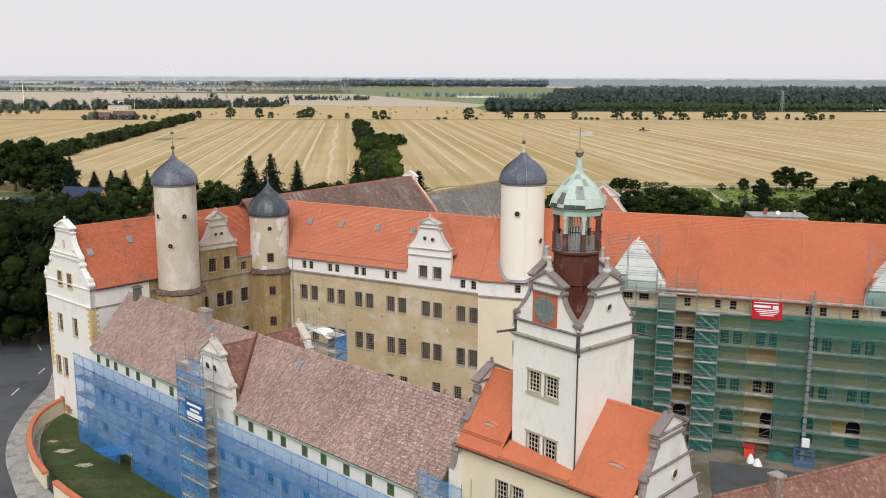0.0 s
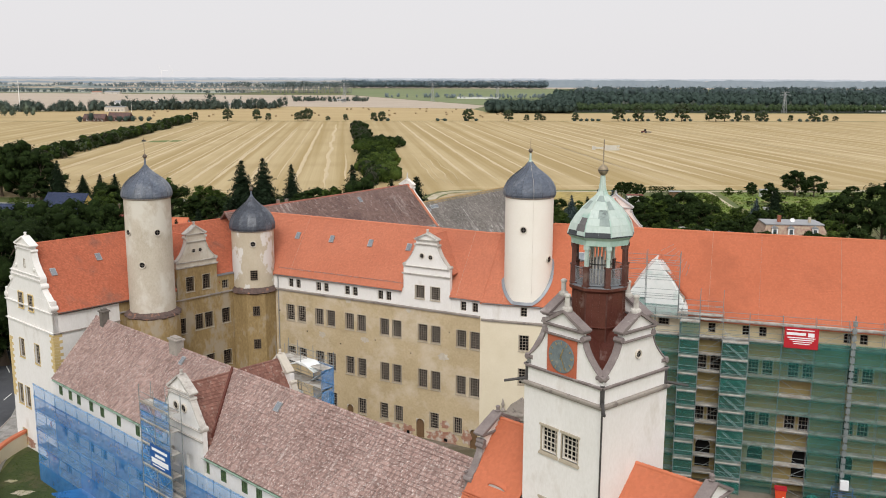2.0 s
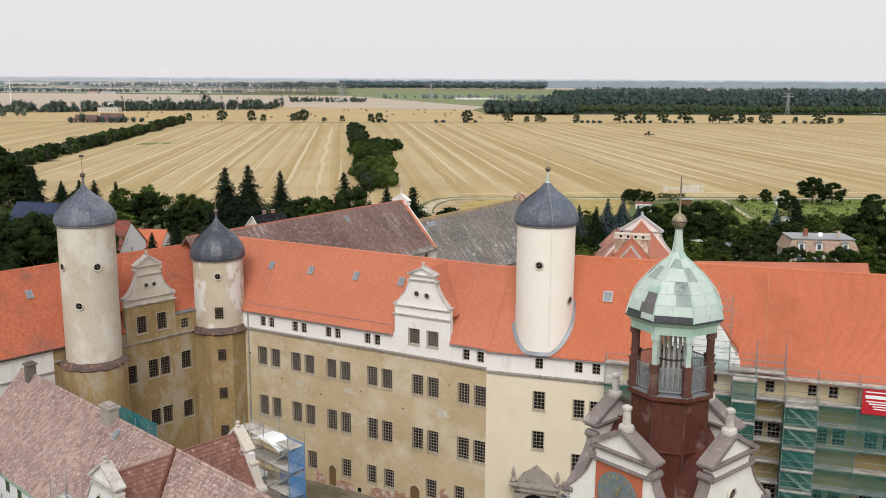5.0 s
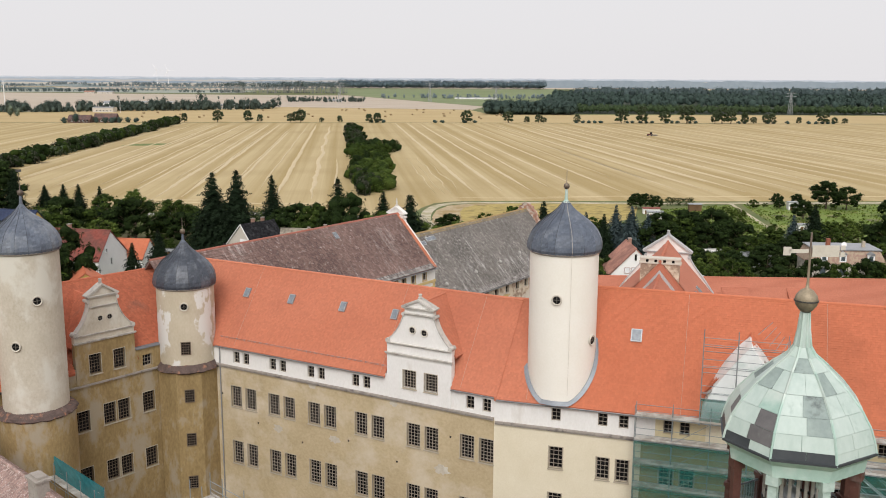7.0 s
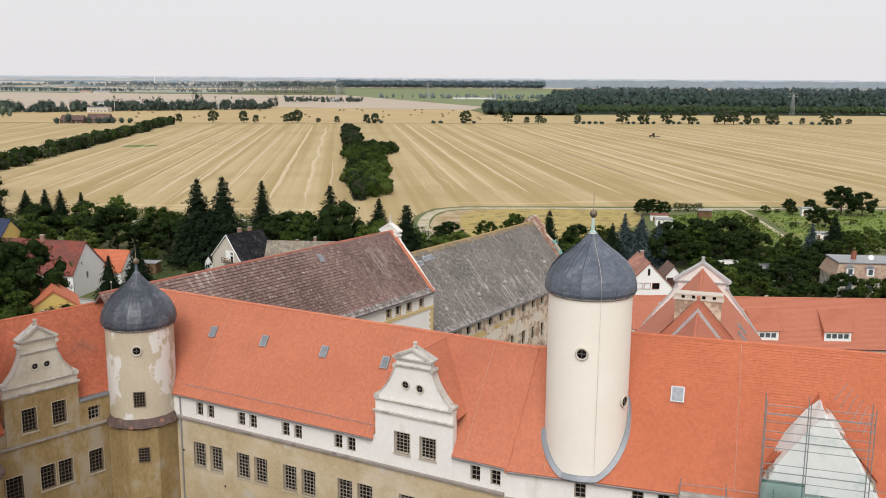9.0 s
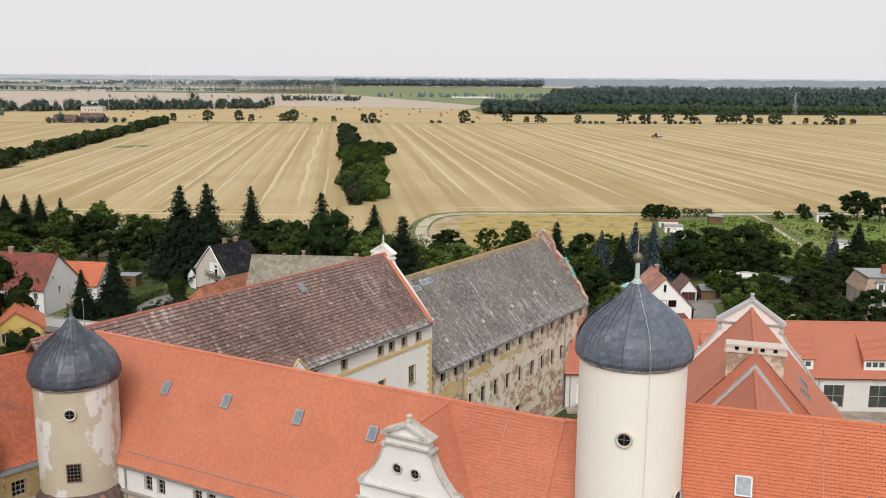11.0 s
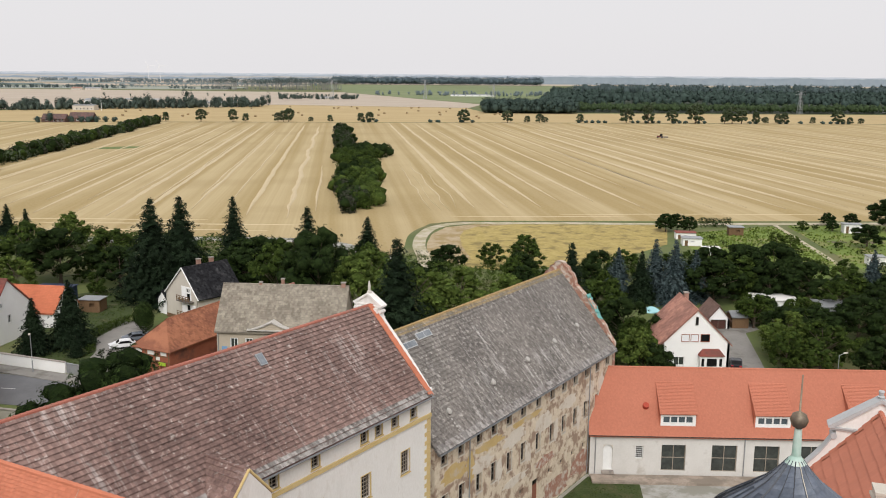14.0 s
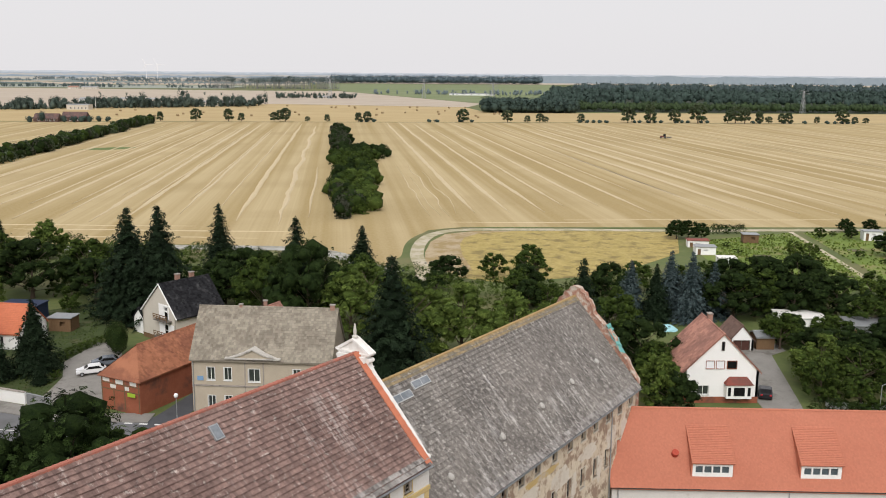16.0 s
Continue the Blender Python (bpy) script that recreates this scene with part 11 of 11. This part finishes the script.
def street_lamp(x, y, h, turn, ball=False):
    t = thing("street_lamp", pose(x, y, 0, 0, 0, turn), "tall grey street lamp post" if not ball else "street lamp with a white globe", "lamp")
    bm = bmesh.new()
    bar(bm, (0, 0, 0), (0, 0, h * 0.3), 0.09, 8)
    bar(bm, (0, 0, h * 0.3), (0, 0, h), 0.055, 8)
    part("post", bm, ZINC, t)
    if ball:
        part("globe", lathe([(0, h - 0.05), (0.2, h + 0.05), (0.3, h + 0.3), (0.2, h + 0.52), (0, h + 0.6)], 14), HOUSE_WHITE, t, smooth=True)
    else:
        bm = bmesh.new()
        bar(bm, (0, 0, h), (0.9, 0, h + 0.25), 0.04, 6)
        part("arm", bm, ZINC, t)
        part("head", boxes((0.8, 1.5, -0.12, 0.12, h + 0.2, h + 0.34)), GREY_RENDER, t)


street_lamp(-47.0, 88.3, 7.4, 120)
street_lamp(-33.3, 210.9, 3.4, 0, True)
street_lamp(-60.5, 217.5, 6.0, -70)
street_lamp(-53, 128, 7.0, 150)
street_lamp(58, 212, 5.0, 20)


def car(name, m, paint, label):
    t = thing(name, m, label, "car")
    prof = [(-2.05, 0.35), (2.05, 0.35), (2.1, 0.7), (1.95, 0.88), (0.95, 1.0), (0.35, 1.42), (-1.2, 1.46), (-1.9, 1.0), (-2.1, 0.9)]
    bm = slab(prof, -0.85, 0.85)
    bmesh.ops.bevel(bm, geom=[e for e in bm.edges if abs(e.verts[0].co.y - e.verts[1].co.y) < 0.01], offset=0.12, segments=2, affect="EDGES")
    part("body", bm, paint, t)
    part("side_window", slab([(-1.55, 1.02), (0.72, 1.02), (0.28, 1.36), (-1.1, 1.38)], -0.87, 0.87), GLASS_DARK, t)
    part("windscreen", boxes((-0.02, 0.0, -0.68, 0.68, -0.3, 0.3)), GLASS_DARK, t, at=pose(0.7, 0, 1.22) @ pose(0, 0, 0, 0, -55, 0))
    part("rear_window", boxes((-0.02, 0.0, -0.66, 0.66, -0.28, 0.28)), GLASS_DARK, t, at=pose(-1.6, 0, 1.25) @ pose(0, 0, 0, 0, 55, 0))
    for x in (-1.3, 1.3):
        for y in (-0.78, 0.78):
            bm = bmesh.new()
            bar(bm, (x, y - 0.1, 0.32), (x, y + 0.1, 0.32), 0.32, 16)
            w = part("wheel", bm, IRON, t)
            bm = bmesh.new()
            bar(bm, (x, y - 0.11, 0.32), (x, y + 0.11, 0.32), 0.19, 12)
            part("rim", bm, ZINC, w)
    for y in (-0.6, 0.6):
        part("headlight", boxes((2.0, 2.1, y - 0.18, y + 0.18, 0.66, 0.8)), WHITE_PRINT, t)
        part("tail_light", boxes((-2.12, -2.05, y - 0.15, y + 0.15, 0.75, 0.92)), BANNER_RED, t)


PAINT_WHITE = surface("white_car_paint", (0.7, 0.7, 0.7), (0.76, 0.76, 0.76), None, 1, 5, rough=0.25, bump=0)
PAINT_GREY = surface("grey_blue_car_paint", (0.16, 0.18, 0.21), (0.2, 0.22, 0.25), None, 1, 5, rough=0.25, bump=0, metal=0.4)
PAINT_BLACK = surface("black_car_paint", (0.015, 0.015, 0.017), (0.025, 0.025, 0.028), None, 1, 5, rough=0.2, bump=0)
car("parked_car", frame_at(-51.3, 229.8, 202, 0.06), PAINT_WHITE, "white parked compact car on the paved yard")
car("parked_car", frame_at(-50.6, 233.8, 202, 0.06), PAINT_GREY, "grey-blue parked car beside a white car")
car("parked_car", frame_at(46.4, 221.5, 75, 0.06), PAINT_BLACK, "black parked car beside the white house")
car("parked_car", frame_at(-86, 322, 10, 0.06), PAINT_WHITE, "white car parked on the country road")


def pylon(x, y, h, w):
    t = thing("power_pylon", pose(x, y, 0, 0, 0, 12), "grey lattice power pylon on the plain", "pylon")
    bm = bmesh.new()
    r = max(0.16, h * 0.006)
    for sx in (-1, 1):
        for sy in (-1, 1):
            bar(bm, (sx * w, sy * w, 0), (sx * w * 0.25, sy * w * 0.25, h), r, 4)
    for k in range(6):
        z0, z1 = h * k / 6, h * (k + 1) / 6
        a, b = w * (1 - 0.75 * k / 6), w * (1 - 0.75 * (k + 1) / 6)
        for s in (-1, 1):
            bar(bm, (-a, s * a, z0), (b, s * b, z1), r * 0.6, 4)
            bar(bm, (a, s * a, z0), (-b, s * b, z1), r * 0.6, 4)
            bar(bm, (s * a, -a, z0), (s * b, b, z1), r * 0.6, 4)
    part("mast", bm, ZINC, t)
    for z, L in ((h * 0.99, h * 0.24), (h * 0.86, h * 0.3)):
        bm = bmesh.new()
        bar(bm, (-L, 0, z), (L, 0, z), r, 4)
        bar(bm, (-L, 0, z), (0, 0, z + h * 0.06), r * 0.6, 4)
        bar(bm, (L, 0, z), (0, 0, z + h * 0.06), r * 0.6, 4)
        part("crossarm", bm, ZINC, t)


pylon(442, 1200, 27, 2.4)
pylon(-174, 1631, 34, 3)
pylon(-20, 1750, 34, 3)
pylon(88, 1500, 30, 3)
for x, y, h in ((-1260, 4150, 72), (-1210, 4150, 72), (-390, 1160, 16), (-525, 1150, 38)):
    t = thing("wind_turbine" if h > 50 else "radio_mast", pose(x, y, 0), "far white wind turbine mast" if h > 50 else "slender pale mast in the fields", "mast")
    part("tower", lathe([(h * 0.014, 0), (h * 0.007, h)], 10), HOUSE_WHITE, t)
    if h > 50:
        for a in (90, 210, 330):
            part("blade", boxes((-0.5, 0.5, -0.2, 0.2, 0, 30)), HOUSE_WHITE, t, at=pose(0, -2, h) @ pose(0, 0, 0, 0, a, 0))
# tractor at work
tr_ = thing("tractor", frame_at(163, 750, 170), "dark red tractor with an implement on stubble", "tractor")
TRACTOR_RED = surface("dull_red_tractor_paint", (0.10, 0.03, 0.03), (0.15, 0.045, 0.04), None, 2, 8)
part("body", slab([(-1.6, 0.7), (2.4, 0.7), (2.4, 1.7), (0.3, 1.9), (-1.6, 1.7)], -0.6, 0.6), TRACTOR_RED, tr_)
part("cab", boxes((-1.5, 0.2, -0.7, 0.7, 1.7, 3.0)), GLASS_DARK, tr_)
part("cab_roof", boxes((-1.6, 0.3, -0.8, 0.8, 3.0, 3.15)), FRAME_DARK, tr_)
for x, r in ((-1.1, 0.95), (1.8, 0.6)):
    for y in (-0.95, 0.95):
        bm = bmesh.new()
        bar(bm, (x, y - 0.25, r), (x, y + 0.25, r), r, 16)
        part("wheel", bm, IRON, tr_)
part("implement", boxes((-5.5, -2.4, -1.6, 1.6, 0.5, 1.2), (-2.6, -1.5, -0.1, 0.1, 0.8, 0.95)), FRAME_DARK, tr_)
heap("pool_cover", pose(41.2, 255.5, 0), 1.9, 1.9, 0.9, surface("turquoise_pool_cover", (0.3, 0.55, 0.6), (0.38, 0.62, 0.66), None, 1, 5), "turquoise covered garden pool", "pool", 6)

# flat backdrop bands far behind all else, with haze put into their colours
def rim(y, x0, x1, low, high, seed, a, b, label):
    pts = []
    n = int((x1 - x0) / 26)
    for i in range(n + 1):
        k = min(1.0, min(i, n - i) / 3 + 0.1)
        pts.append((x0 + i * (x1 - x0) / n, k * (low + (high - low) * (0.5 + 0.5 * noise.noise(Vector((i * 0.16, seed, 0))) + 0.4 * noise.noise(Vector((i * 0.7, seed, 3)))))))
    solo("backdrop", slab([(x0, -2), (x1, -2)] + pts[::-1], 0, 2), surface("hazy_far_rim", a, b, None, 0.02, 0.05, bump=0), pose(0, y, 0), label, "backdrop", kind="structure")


# bands stand for land beyond the plain: paler painted haze, heights fitted to view
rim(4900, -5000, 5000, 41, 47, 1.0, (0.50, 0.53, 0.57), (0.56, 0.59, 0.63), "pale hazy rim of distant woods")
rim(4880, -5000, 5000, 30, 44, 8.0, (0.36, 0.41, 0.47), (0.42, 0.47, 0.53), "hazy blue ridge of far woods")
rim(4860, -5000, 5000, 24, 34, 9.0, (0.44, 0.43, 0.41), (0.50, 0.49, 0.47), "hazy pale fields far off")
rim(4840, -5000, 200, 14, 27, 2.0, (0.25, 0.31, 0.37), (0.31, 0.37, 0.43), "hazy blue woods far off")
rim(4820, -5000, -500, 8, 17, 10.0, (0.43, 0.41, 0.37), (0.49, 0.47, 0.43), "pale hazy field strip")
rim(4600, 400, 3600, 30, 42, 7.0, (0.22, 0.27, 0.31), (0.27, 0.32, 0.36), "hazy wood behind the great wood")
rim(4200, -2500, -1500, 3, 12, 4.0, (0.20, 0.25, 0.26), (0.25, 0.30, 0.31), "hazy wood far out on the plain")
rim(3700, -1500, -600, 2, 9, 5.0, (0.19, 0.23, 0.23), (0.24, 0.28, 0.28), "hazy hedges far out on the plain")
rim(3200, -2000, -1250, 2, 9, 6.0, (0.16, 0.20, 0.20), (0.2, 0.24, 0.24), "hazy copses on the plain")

# single slabs of the curved pavement beside the street
SLAB_STONE = surface("worn_paving_slab", (0.25, 0.238, 0.222), (0.34, 0.326, 0.305), (0.17, 0.165, 0.145), 0.8, 7, pieces=0.16, cscale=0.6, cover=0.6)
slab_mesh = take(boxes((-0.4, 0.4, -0.41, 0.41, 0.0, 0.03)), "paving_slab")
line = [Vector((*p, 0)) for p in curve([(-37, 80), (-43.8, 90.6), (-47.8, 97.4), (-50.4, 104), (-52.0, 111.7), (-53.0, 120), (-56, 130)], 24)]
along = 0.0
for p, q in zip(line, line[1:]):
    d = q - p
    while along < d.length:
        c = p + d.normalized() * along
        turn = math.degrees(math.atan2(d.y, d.x))
        for k in range(4):
            part("paving_slab", slab_mesh, SLAB_STONE, pavement, at=pose(c.x, c.y, 0.165, 0, 0, turn) @ pose(0, -1.29 + 0.86 * k, 0.004 * ((k * 7 + int(c.y * 5)) % 3)))
        along += 0.84
    along -= d.length
